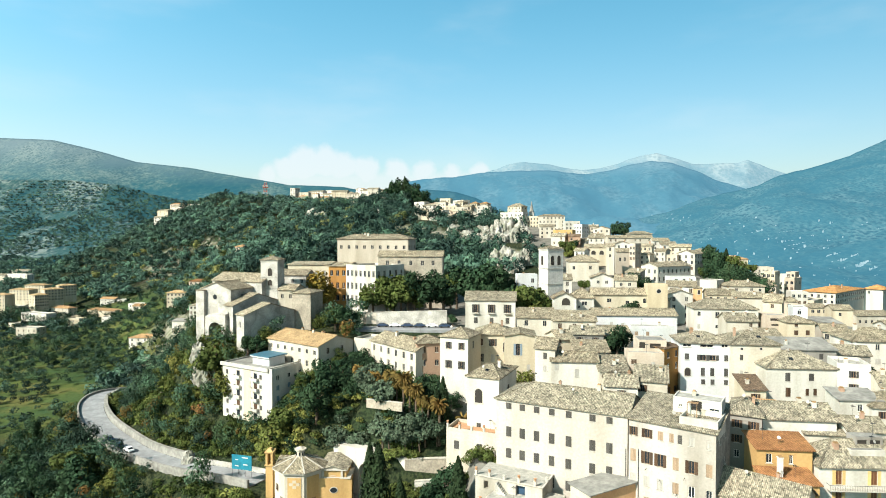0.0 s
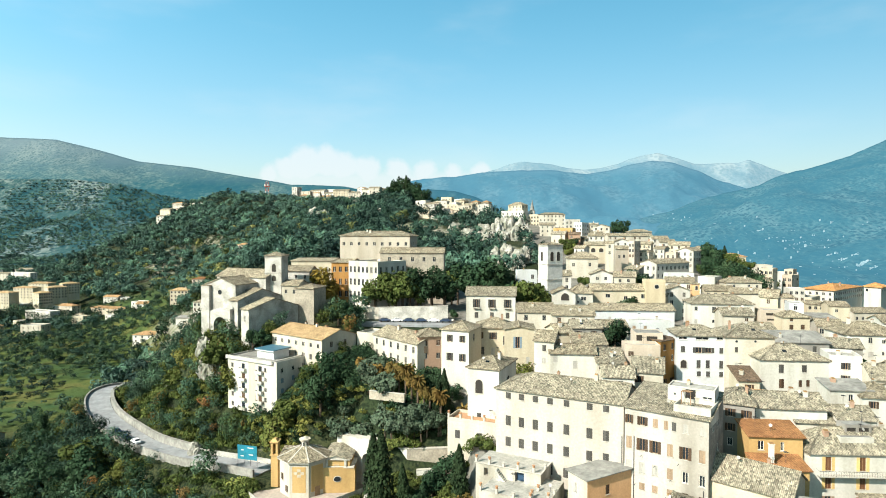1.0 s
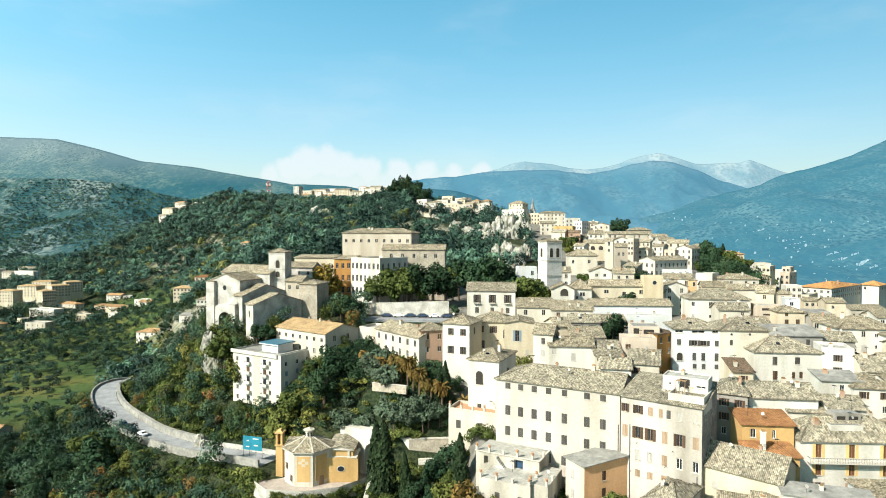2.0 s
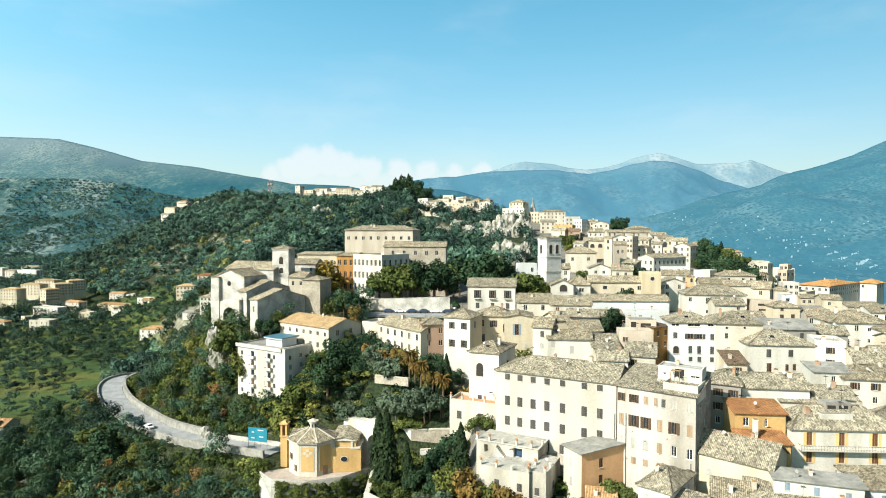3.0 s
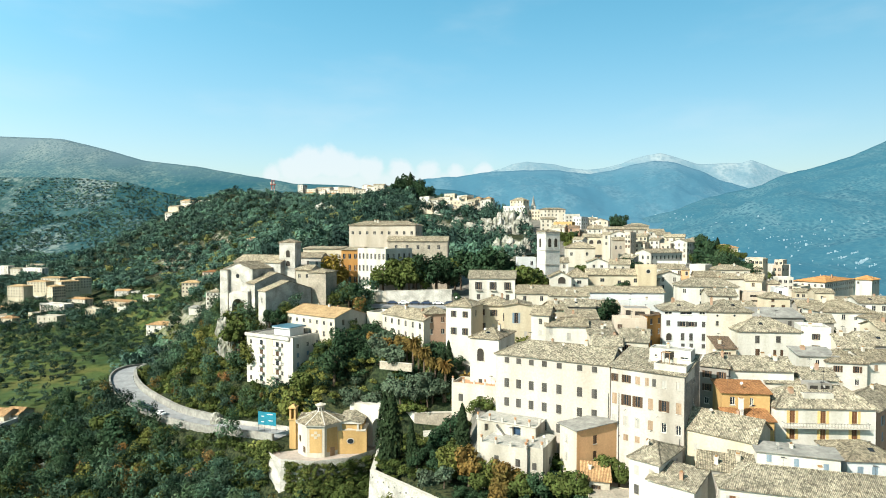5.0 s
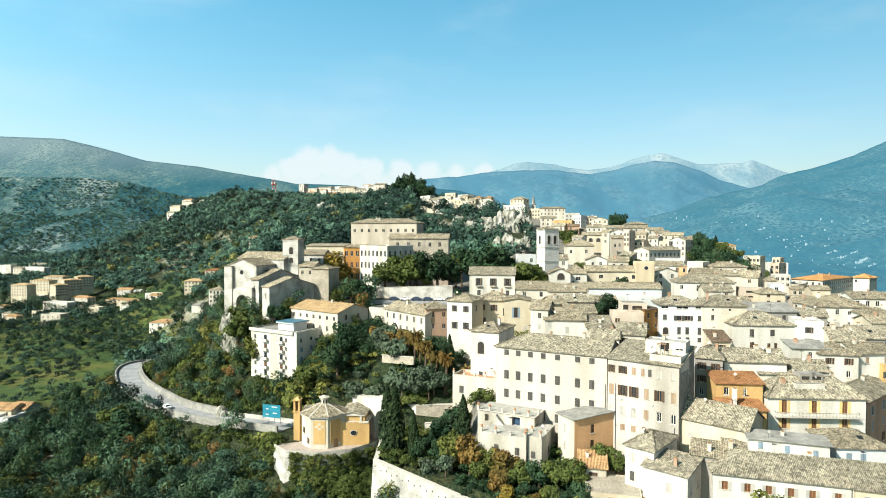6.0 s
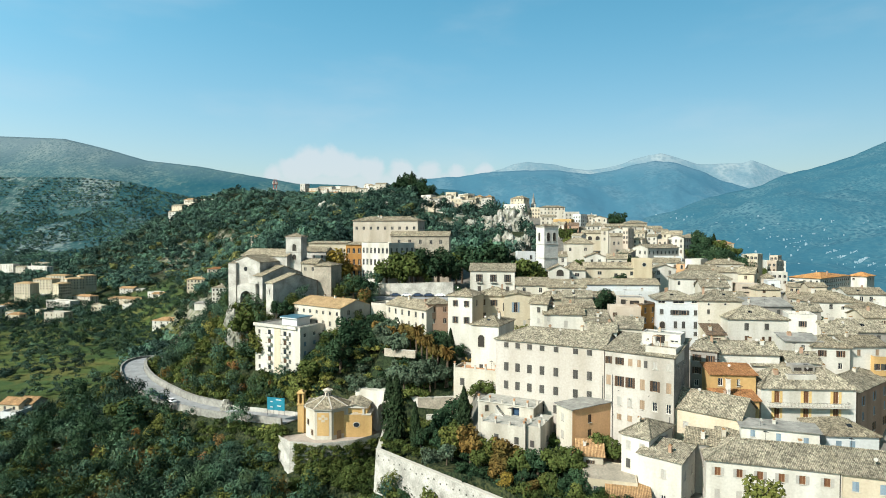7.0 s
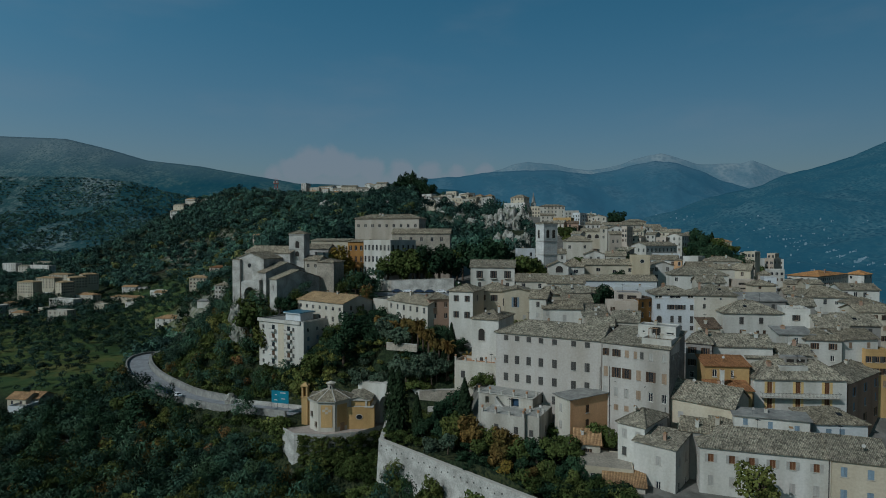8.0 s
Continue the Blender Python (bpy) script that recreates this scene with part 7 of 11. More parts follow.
house("apartment_house", -350.5, 660.0, 33.4, 2, 19.3, 11, 16, roof="flat", rise=0.1, wall=IVORY, tile=TILE_PALE, extra=(), label="ivory apartment house behind the white one", rows=((2.0, 1.6, 1.9, "far"), (5.4, 1.6, 1.9, "far")), cols=4, right=2, chimneys=1, parapet=0.4)
house("town_house", -373.7, 639.2, 30.1, -8, 17.4, 10.0, 10.0, roof="gable", rise=1.7, wall=WHITE, tile=TILE_ORANGE, rows=((1.7, 1.1, 1.7, "farb"), (4.8, 1.1, 1.7, "far"), (7.9, 1.1, 1.7, "far"),), cols=4, right=2, drop=0.18, label="white plastered town house with a gabled tile roof", chimneys=0)
house("villa", -231.9, 432.0, 24.0, -6, 20.2, 12, 9, roof="hip", rise=2, wall=WHITE, tile=TILE_ORANGE, extra=(), label="white two-storey villa with orange tile roof among olives", cols=4, rows=((1.6, 1.2, 1.5, "far"), (4.6, 1.2, 1.5, "farb")), right=2, side_rows=((1.6, 1.2, 1.5, "far"), (4.6, 1.2, 1.5, "far")), chimneys=1)
house("shed", -182.7, 395.0, 41.8, -6, 10.0, 7, 5, roof="shed", rise=0.8, wall=WHITE, tile=SLATE, extra=(), label="low white shed with a slate roof", chimneys=0, rows=(), cols=0)
house("town_house", -655.7, 829.4, 46.7, -14, 24.3, 10.0, 17.7, roof="flat", rise=1.7, wall=WHITE, tile=TILE_PALE, rows=((1.7, 1.1, 1.7, "far"), (4.8, 1.1, 1.7, "far"), (7.9, 1.1, 1.7, "far"), (11.0, 1.1, 1.7, "far"),), cols=5, right=2, drop=0.18, label="white plastered town house with a flat terrace roof", chimneys=0)
house("town_house", -625.7, 819.6, 43.7, -14, 17.0, 10.0, 14.0, roof="gable", rise=1.7, wall=IVORY, tile=TILE_PALE, rows=((1.7, 1.1, 1.7, "farg"), (4.8, 1.1, 1.7, "far"), (7.9, 1.1, 1.7, "farg"), (11.0, 1.1, 1.7, "far"),), cols=3, right=2, drop=0.18, label="ivory plastered town house with a gabled tile roof", chimneys=0)
house("town_house", -610.0, 819.7, 44.6, -20, 41.6, 10.0, 15.8, roof="flat", rise=1.7, wall=WHITE, tile=TILE_ORANGE, rows=((1.7, 1.1, 1.7, "farg"), (4.8, 1.1, 1.7, "far"), (7.9, 1.1, 1.7, "far"), (11.0, 1.1, 1.7, "farg"),), cols=8, right=2, drop=0.18, label="white plastered town house with a flat terrace roof", chimneys=0)
house("town_house", -638.7, 869.6, 46.7, -8, 26.7, 10.0, 11.7, roof="gable", rise=1.7, wall=IVORY, tile=TILE_PALE, rows=((1.7, 1.1, 1.7, "far"), (4.8, 1.1, 1.7, "far"), (7.9, 1.1, 1.7, "farb"),), cols=6, right=2, drop=0.18, label="ivory plastered town house with a gabled tile roof", chimneys=0)
house("town_house", -405.3, 602.8, 25.3, -20, 27.6, 10.0, 12.6, roof="hip", rise=1.7, wall=IVORY, tile=TILE_ORANGE, rows=((1.7, 1.1, 1.7, "far"), (4.8, 1.1, 1.7, "far"), (7.9, 1.1, 1.7, "farb"),), cols=5, right=2, drop=0.18, label="ivory plastered town house with a hipped tile roof", chimneys=0)
house("town_house", -451.5, 606.5, 25.5, -20, 19.2, 10.0, 10.0, roof="flat", rise=1.7, wall=WHITE, tile=TILE_PALE, rows=((1.7, 1.1, 1.7, "farg"), (4.8, 1.1, 1.7, "far"), (7.9, 1.1, 1.7, "far"),), cols=3, right=2, drop=0.18, label="white plastered town house with a flat terrace roof", chimneys=0)
house("town_house", -188.1, 218.3, 20.2, -8, 8.8, 8.0, 8.9, roof="gable", rise=1.7, wall=CREAM, tile=TILE_ORANGE, rows=((1.7, 1.1, 1.7, "far"), (4.8, 1.1, 1.7, "farg"),), cols=2, right=1, drop=0.18, label="cream plastered town house with a gabled tile roof", chimneys=0)
house("town_house", -183.2, 221.4, 19.7, -8, 7.3, 8.0, 8.9, roof="gable", rise=1.7, wall=IVORY, tile=TILE_ORANGE, rows=((1.7, 1.1, 1.7, "far"), (4.8, 1.1, 1.7, "far"),), cols=1, right=1, drop=0.18, label="ivory plastered town house with a gabled tile roof", chimneys=0)
house("town_house", -158.8, 198.5, 17.4, -8, 8.6, 8.0, 6.6, roof="shed", rise=1.7, wall=CREAM, tile=TILE_ORANGE, rows=((1.7, 1.1, 1.7, "farg"),), cols=2, right=1, drop=0.18, label="cream plastered town house with a single-slope tile roof", chimneys=0)
house("town_house", -183.5, 212.3, 17.9, -8, 7.2, 8.0, 7.3, roof="flat", rise=1.7, wall=BLUEWHITE, tile=TILE_ORANGE, rows=((1.7, 1.1, 1.7, "far"), (4.8, 1.1, 1.7, "farg"),), cols=1, right=1, drop=0.18, label="bluish-white plastered town house with a flat terrace roof", chimneys=0)
house("town_house", -219.5, 860.6, 160.3, -24, 27.6, 11.0, 16.3, roof="flat", rise=1.7, wall=IVORY, tile=TILE_PALE, rows=((1.7, 1.1, 1.7, "farb"), (4.8, 1.1, 1.7, "farb"), (7.9, 1.1, 1.7, "farb"), (11.0, 1.1, 1.7, "farg"),), cols=6, right=2, drop=0.18, label="ivory plastered town house with a flat terrace roof", chimneys=0)
house("town_house", -195.7, 855.8, 162.2, -24, 24.9, 11.0, 18.5, roof="gable", rise=1.7, wall=WHITE, tile=TILE_PALE, rows=((1.7, 1.1, 1.7, "far"), (4.8, 1.1, 1.7, "far"), (7.9, 1.1, 1.7, "far"), (11.0, 1.1, 1.7, "farb"),), cols=6, right=2, drop=0.18, label="white plastered town house with a gabled tile roof", chimneys=0)
house("town_house", -171.1, 835.9, 157.0, -8, 17.1, 11.0, 13.5, roof="gable", rise=1.7, wall=WHITE, tile=TILE_PALE, rows=((1.7, 1.1, 1.7, "far"), (4.8, 1.1, 1.7, "farg"), (7.9, 1.1, 1.7, "farb"), (11.0, 1.1, 1.7, "far"),), cols=4, right=2, drop=0.18, label="white plastered town house with a gabled tile roof", chimneys=0)
house("town_house", -156.4, 826.1, 160.6, -8, 22.5, 11.0, 17.7, roof="gable", rise=1.7, wall=CREAM, tile=TILE_PALE, rows=((1.7, 1.1, 1.7, "farg"), (4.8, 1.1, 1.7, "farb"), (7.9, 1.1, 1.7, "far"), (11.0, 1.1, 1.7, "far"),), cols=6, right=2, drop=0.18, label="cream plastered town house with a gabled tile roof", chimneys=0)
house("town_house", -104.2, 736.3, 154.6, -24, 15.0, 11.0, 21.2, roof="gable", rise=1.7, wall=WHITE, tile=TILE_PALE, rows=((1.7, 1.1, 1.7, "farb"), (4.8, 1.1, 1.7, "far"), (7.9, 1.1, 1.7, "farg"), (11.0, 1.1, 1.7, "far"),), cols=3, right=2, drop=0.18, label="white plastered town house with a gabled tile roof", chimneys=0)
house("town_house", -93.3, 726.4, 156.4, -8, 13.8, 11.0, 23.4, roof="gable", rise=1.7, wall=IVORY, tile=TILE_PALE, rows=((1.7, 1.1, 1.7, "farg"), (4.8, 1.1, 1.7, "far"), (7.9, 1.1, 1.7, "far"), (11.0, 1.1, 1.7, "farb"),), cols=3, right=2, drop=0.18, label="ivory plastered town house with a gabled tile roof", chimneys=0)
house("town_house", -126.8, 776.1, 153.8, -14, 18.2, 11.0, 16.5, roof="hip", rise=1.7, wall=IVORY, tile=TILE_PALE, rows=((1.7, 1.1, 1.7, "far"), (4.8, 1.1, 1.7, "farg"), (7.9, 1.1, 1.7, "farb"),), cols=5, right=2, drop=0.18, label="ivory plastered town house with a hipped tile roof", chimneys=0)
house("town_house", -274.3, 904.9, 150.2, -24, 24.8, 11.0, 15.3, roof="flat", rise=1.7, wall=YELLOW, tile=TILE_PALE, rows=((1.7, 1.1, 1.7, "farg"), (4.8, 1.1, 1.7, "farg"), (7.9, 1.1, 1.7, "far"), (11.0, 1.1, 1.7, "far"),), cols=5, right=2, drop=0.18, label="yellow plastered town house with a flat terrace roof", chimneys=0)
house("town_house", -251.7, 895.1, 151.2, -24, 31.4, 11.0, 11.7, roof="gable", rise=1.7, wall=WHITE, tile=TILE_PALE, rows=((1.7, 1.1, 1.7, "far"), (4.8, 1.1, 1.7, "farg"), (7.9, 1.1, 1.7, "far"),), cols=7, right=2, drop=0.18, label="white plastered town house with a gabled tile roof", chimneys=0)
house("town_house", -281.6, 874.6, 139.5, -14, 20.1, 11.0, 12.7, roof="gable", rise=1.7, wall=CREAM, tile=TILE_PALE, rows=((1.7, 1.1, 1.7, "farb"), (4.8, 1.1, 1.7, "farg"), (7.9, 1.1, 1.7, "far"),), cols=5, right=2, drop=0.18, label="cream plastered town house with a gabled tile roof", chimneys=0)
house("town_house", -375.0, 874.0, 144.2, -24, 20.5, 11.0, 13.8, roof="flat", rise=1.7, wall=WHITE, tile=TILE_PALE, rows=((1.7, 1.1, 1.7, "far"), (4.8, 1.1, 1.7, "far"), (7.9, 1.1, 1.7, "farb"), (11.0, 1.1, 1.7, "farb"),), cols=4, right=2, drop=0.18, label="white plastered town house with a flat terrace roof", chimneys=0)
house("town_house", -405.3, 878.7, 142.2, -24, 20.0, 11.0, 14.5, roof="gable", rise=1.7, wall=IVORY, tile=TILE_PALE, rows=((1.7, 1.1, 1.7, "far"), (4.8, 1.1, 1.7, "far"), (7.9, 1.1, 1.7, "farb"),), cols=4, right=2, drop=0.18, label="ivory plastered town house with a gabled tile roof", chimneys=0)
house("town_house", -389.1, 878.8, 143.7, -24, 16.7, 11.0, 12.8, roof="hip", rise=1.7, wall=CREAM, tile=TILE_PALE, rows=((1.7, 1.1, 1.7, "farb"), (4.8, 1.1, 1.7, "far"), (7.9, 1.1, 1.7, "farb"),), cols=3, right=2, drop=0.18, label="cream plastered town house with a hipped tile roof", chimneys=0)
house("town_house", -363.7, 889.0, 143.6, -24, 16.6, 11.0, 11.3, roof="gable", rise=1.7, wall=IVORY, tile=TILE_PALE, rows=((1.7, 1.1, 1.7, "farb"), (4.8, 1.1, 1.7, "farb"), (7.9, 1.1, 1.7, "farb"),), cols=3, right=2, drop=0.18, label="ivory plastered town house with a gabled tile roof", chimneys=0)
house("town_house", -333.2, 889.3, 143.7, -8, 14.2, 11.0, 10.5, roof="gable", rise=1.7, wall=WHITE, tile=TILE_PALE, rows=((1.7, 1.1, 1.7, "farg"), (4.8, 1.1, 1.7, "farg"), (7.9, 1.1, 1.7, "far"),), cols=3, right=2, drop=0.18, label="white plastered town house with a gabled tile roof", chimneys=0)
house("town_house", -351.9, 894.2, 146.3, -8, 16.8, 11.0, 12.9, roof="hip", rise=1.7, wall=WHITE, tile=TILE_PALE, rows=((1.7, 1.1, 1.7, "far"), (4.8, 1.1, 1.7, "far"), (7.9, 1.1, 1.7, "farg"),), cols=4, right=2, drop=0.18, label="white plastered town house with a hipped tile roof", chimneys=0)
house("town_house", -384.6, 873.7, 137.3, -24, 15.5, 11.0, 11.2, roof="gable", rise=1.7, wall=IVORY, tile=TILE_PALE, rows=((1.7, 1.1, 1.7, "farg"), (4.8, 1.1, 1.7, "far"), (7.9, 1.1, 1.7, "farg"),), cols=3, right=2, drop=0.18, label="ivory plastered town house with a gabled tile roof", chimneys=0)
house("town_house", -222.1, 855.7, 166.7, -24, 9.2, 11.0, 19.9, roof="flat", rise=1.7, wall=STONE, tile=TILE_PALE, rows=((1.7, 1.1, 1.7, "far"), (4.8, 1.1, 1.7, "far"), (7.9, 1.1, 1.7, "farb"), (11.0, 1.1, 1.7, "far"),), cols=2, right=2, drop=0.18, label="pale stone town house with a flat terrace roof", chimneys=0)
house("town_house", -213.2, 492.0, 60.9, -4, 15.7, 10, 13, roof="hip", rise=1.6, wall=PINKISH, tile=TILE_RUST, extra=(), label="pinkish beige house with a rust roof on the slope", cols=4, rows=((1.6, 1.2, 1.5, "far"), (4.6, 1.2, 1.5, "farb"), (7.6, 1.2, 1.5, "far")), right=2, side_rows=((1.6, 1.2, 1.5, "far"), (4.6, 1.2, 1.5, "far")), chimneys=1)
house("apartment_house", -221.5, 470.0, 53.4, 4, 14.2, 10, 12, roof="hip", rise=1.7, wall=CREAM, tile=TILE_TAN, extra=(), label="cream apartment house with a tan roof on the slope", cols=5, rows=((1.6, 1.2, 1.5, "far"), (4.6, 1.2, 1.5, "farb"), (7.6, 1.2, 1.5, "far")), right=2, side_rows=((1.6, 1.2, 1.5, "far"), (4.6, 1.2, 1.5, "far")), chimneys=1)
house("town_house", -159.2, 368.0, 55.7, -4, 10.0, 9, 13, roof="hip", rise=1.6, wall=WHITE, tile=TILE_PALE, extra=(), label="white house with balconies on the valley slope", cols=4, rows=((1.6, 1.2, 1.5, "far"), (4.6, 1.2, 1.5, "farb"), (7.6, 1.2, 1.5, "far")), right=2, side_rows=((1.6, 1.2, 1.5, "far"), (4.6, 1.2, 1.5, "far")), chimneys=1)
house("church", 74.7, 214.0, 81.1, -4, 7.1, 5, 17, roof="flat", rise=0.1, wall=BEIGE, tile=TILE_PALE, extra=((3.9, 1.7, 1.5, 1.5, "round"),), label="beige church front with a round clock window", parapet=0.9, chimneys=0, category="church")
house("bell_turret", 96.9, 226.0, 79.3, -10, 2.8, 3, 10, roof="hip", rise=0.7, wall=PEACH, tile=TILE_PALE, extra=((1.6, 1.4, 0.9, 1.6, "arch"),), label="small brick-coloured bell turret", chimneys=0, over=0.2, category="bell tower")
house("belfry", 84.6, 305.0, 94.0, -20, 4.2, 4.5, 15, roof="gable", rise=1.2, wall=IVORY, tile=TILE_PALE, extra=((2.1, 1.5, 1, 1.8, "far"), (2.1, 4.9, 1, 1.5, "far"),), label="slim pale church belfry with two openings", chimneys=0, over=0.2, category="bell tower")
# the bluish wall colour holds the shade on this white block
house("town_house", 95.1, 428.0, 106.6, -42, 6.6, 10, 13, roof="flat", rise=1, wall=BLUEWHITE, tile=TILE, extra=(), label="tall white block with rows of dark windows", rows=((1.6, 1.0, 1.5, "farg"), (4.4, 1.0, 1.5, "far"), (7.2, 1.0, 1.5, "farb")), cols=3, right=3, chimneys=0)
house("town_house", 105.4, 432.0, 105.9, -20, 7.9, 9, 10, roof="hip", rise=1.6, wall=IVORY, tile=TILE_PALE, extra=(), label="ivory house with a hipped tile roof on the hill", rows=((1.6, 1.0, 1.5, "far"), (4.4, 1.0, 1.5, "far")), cols=3, right=2)
house("town_house", 95.5, 385.0, 97.8, -15, 9.6, 8, 10, roof="gable", rise=1.6, wall=WHITE, tile=TILE_PALE, extra=(), label="white house with a gabled roof above the church", rows=((1.6, 1.0, 1.5, "far"), (4.4, 1.0, 1.5, "far")), cols=3, right=2)
house("town_house", 83.1, 345.0, 92.6, -15, 12.4, 8, 11, roof="gable", rise=1.8, wall=CREAM, tile=TILE_PALE, extra=((5.1, 3.1, 2.5, 2.4, "arch"), (9.7, 3.1, 2.5, 2.4, "arch"),), label="cream house with arched loggia beside the belfry", chimneys=1)
house("town_house", 73.7, 330.0, 91.0, -35, 5.9, 8, 11, roof="gable", rise=1.5, wall=WHITE, tile=TILE_PALE, extra=(), label="small white house with a gabled roof", rows=((1.6, 1.0, 1.5, "far"), (4.4, 1.0, 1.5, "far")), cols=2, right=2)
house("town_house", 61.2, 288.0, 87.0, -8, 14.8, 11, 11, roof="hip", rise=2.8, wall=IVORY, tile=TILE_PALE, extra=((2.9, 3.2, 1.2, 1.7, "far"), (10.8, 3.1, 1.2, 1.7, "far"),), label="wide ivory house with a low hipped roof", chimneys=1)
house("town_house", 93.9, 318.0, 90.8, -6, 6.9, 9, 12, roof="gable", rise=1.7, wall=CONVENT, tile=TILE_PALE, extra=((1.9, 4.2, 1, 1.9, "far"), (4.4, 4.1, 1, 1.9, "far"),), label="buff church nave with small windows", chimneys=0)
house("town_house", 100.2, 316.0, 94.4, -38, 3.2, 9, 15, roof="flat", rise=1, wall=PINKISH, tile=TILE, extra=(), label="pinkish block beside the church nave", rows=((1.6, 1.0, 1.5, "farg"), (4.4, 1.0, 1.5, "far"), (7.2, 1.0, 1.5, "farb")), cols=2, right=3, chimneys=0)
house("town_house", 99.1, 338.0, 94.7, -8, 7.9, 8, 10, roof="cross", rise=1.5, wall=WHITE, tile=TILE_PALE, extra=(), label="white gable-fronted house behind the nave", rows=((1.6, 1.0, 1.5, "far"), (4.4, 1.0, 1.5, "far")), cols=2, right=1)
house("town_house", 108.9, 326.0, 89.1, -34, 5.8, 9, 9, roof="hip", rise=1.5, wall=IVORY, tile=TILE_PALE, extra=(), label="ivory hipped house beside the palace", rows=((1.6, 1.0, 1.5, "far"), (4.4, 1.0, 1.5, "far")), cols=2, right=3)
house("town_house", 117.2, 352.0, 93.0, -28, 7.4, 9, 10, roof="gable", rise=1.5, wall=CREAM, tile=TILE_PALE, extra=(), label="cream gabled house above the palace", rows=((1.6, 1.0, 1.5, "far"), (4.4, 1.0, 1.5, "far")), cols=3, right=2)
house("town_house", 118.8, 330.0, 90.7, -40, 6.0, 8, 9, roof="gable", rise=1.4, wall=WHITE, tile=TILE_PALE, extra=(), label="white gabled house behind the palace", rows=((1.6, 1.0, 1.5, "far"), (4.4, 1.0, 1.5, "far")), cols=2, right=2)
house("town_house", 121.0, 318.0, 88.3, -30, 5.4, 9, 9, roof="flat", rise=1, wall=PINKISH, tile=TILE, extra=(), label="pinkish flat-roofed house behind the palace", rows=((1.6, 1.0, 1.5, "far"), (4.4, 1.0, 1.5, "far")), cols=2, right=2, chimneys=0)
house("town_house", 102.0, 264.0, 80.7, -4, 11.5, 7, 9, roof="flat", rise=1, wall=BLUEWHITE, tile=TILE, extra=((2.9, 1.3, 1.1, 1.3, "far"), (6.3, 1.3, 1.1, 1.3, "far"), (9.4, 1.3, 1.1, 1.3, "far"),), label="bluish-white terrace house below the palace", chimneys=0, parapet=0.4)
house("town_house", 66.1, 262.0, 80.7, -10, 9.8, 9, 12, roof="cross", rise=2, wall=WHITE, tile=TILE_PALE, extra=((3.1, 1.8, 1.1, 1.3, "far"), (6.7, 1.8, 1.1, 1.3, "far"),), label="white gable-fronted house with a wide front", chimneys=1)
house("town_house", 75.1, 256.0, 80.2, -16, 9.0, 8, 12, roof="gable", rise=1.9, wall=IVORY, tile=TILE_PALE, extra=((2.5, 1.8, 1.1, 1.3, "far"), (6, 1.7, 1.1, 1.3, "far"),), label="ivory gabled house above the church hall", chimneys=1)
house("town_house", 85.1, 274.0, 82.4, -34, 6.6, 9, 12, roof="shed", rise=1.3, wall=GREYWALL, tile=TILE_PALE, extra=(), label="grey rendered house in a narrow lane", rows=((1.6, 1.0, 1.5, "far"), (4.4, 1.0, 1.5, "far")), cols=3, right=2)
house("town_house", 114.6, 262.0, 79.7, -46, 7.4, 8, 11, roof="flat", rise=1, wall=WHITE, tile=TILE, extra=(), label="white block with a flat roof and shaded side", parapet=0.3, chimneys=0, right=2, side_rows=((2.4, 1.0, 1.4, "far"),))
house("town_house", 121.7, 252.0, 78.0, -10, 15.3, 10, 12, roof="hip", rise=1.9, wall=IVORY, tile=TILE_PALE, extra=((4.1, 1.5, 1, 1, "far"), (10.1, 1.4, 1, 1, "far"), (13.4, 1.6, 1, 1, "far"),), label="long ivory house with a low hipped roof", chimneys=2)
house("town_house", 104.6, 232.0, 76.3, -14, 10.5, 9, 13, roof="gable", rise=1.8, wall=CREAM, tile=TILE_PALE, extra=(), label="cream gabled house on the crest of the town", rows=((1.6, 1.0, 1.5, "far"), (4.4, 1.0, 1.5, "far")), cols=4, right=2)
house("town_house", 112.2, 226.0, 75.8, -10, 10.8, 9, 12, roof="gable", rise=1.6, wall=IVORY, tile=TILE_PALE, extra=(), label="ivory gabled house with a long roof", chimneys=1)
house("town_house", 85.7, 200.0, 74.9, -8, 20.3, 10, 16, roof="hip", rise=2.6, wall=WHITE, tile=TILE, extra=((1.6, 1.8, 1, 1.4, "far"), (7.5, 2.2, 1.2, 2.1, "far"), (11, 1.9, 1.2, 1.6, "far"), (7.7, 6.1, 1.5, 1, "far"), (17.8, 2.2, 1, 1.4, "farb"), (1.6, 6.2, 1, 1.5, "farp"),), label="white house with tall windows and a broad roof", chimneys=2, right=2, side_rows=((2.4, 1.0, 1.8, "far"),))
house("town_house", 113.7, 208.0, 76.4, -34, 5.7, 9, 15, roof="gable", rise=2.2, wall=PALEYELLOW, tile=TILE_PALE, extra=((2.7, 1.6, 1, 1.5, "farb"),), label="cream house with brown shutters under a gable", chimneys=1, right=2, side_rows=((2.2, 0.9, 0.9, "farb"),))
house("town_house", 107.4, 194.0, 72.9, -6, 7.1, 7, 13, roof="flat", rise=1, wall=PINKISH, tile=TILE, extra=((3.6, 1, 5.3, 0.8, "dark"), (3.7, 2.8, 4.9, 0.6, "dark"),), label="beige house with a dark balcony running along it", chimneys=0, parapet=0.5)
house("town_house", 87.6, 181.0, 73.4, -8, 9.2, 8, 17, roof="gable", rise=1.8, wall=IVORY, tile=TILE, extra=((7.1, 1.2, 0.9, 1.1, "farb"),), label="ivory gabled house behind the round-windowed house", chimneys=2)
house("town_house", 88.9, 166.0, 71.3, -14, 6.3, 6, 14, roof="shed", rise=1.2, wall=CREAM, tile=TILE_PALE, extra=(), label="low cream house with a single-slope roof", chimneys=1)
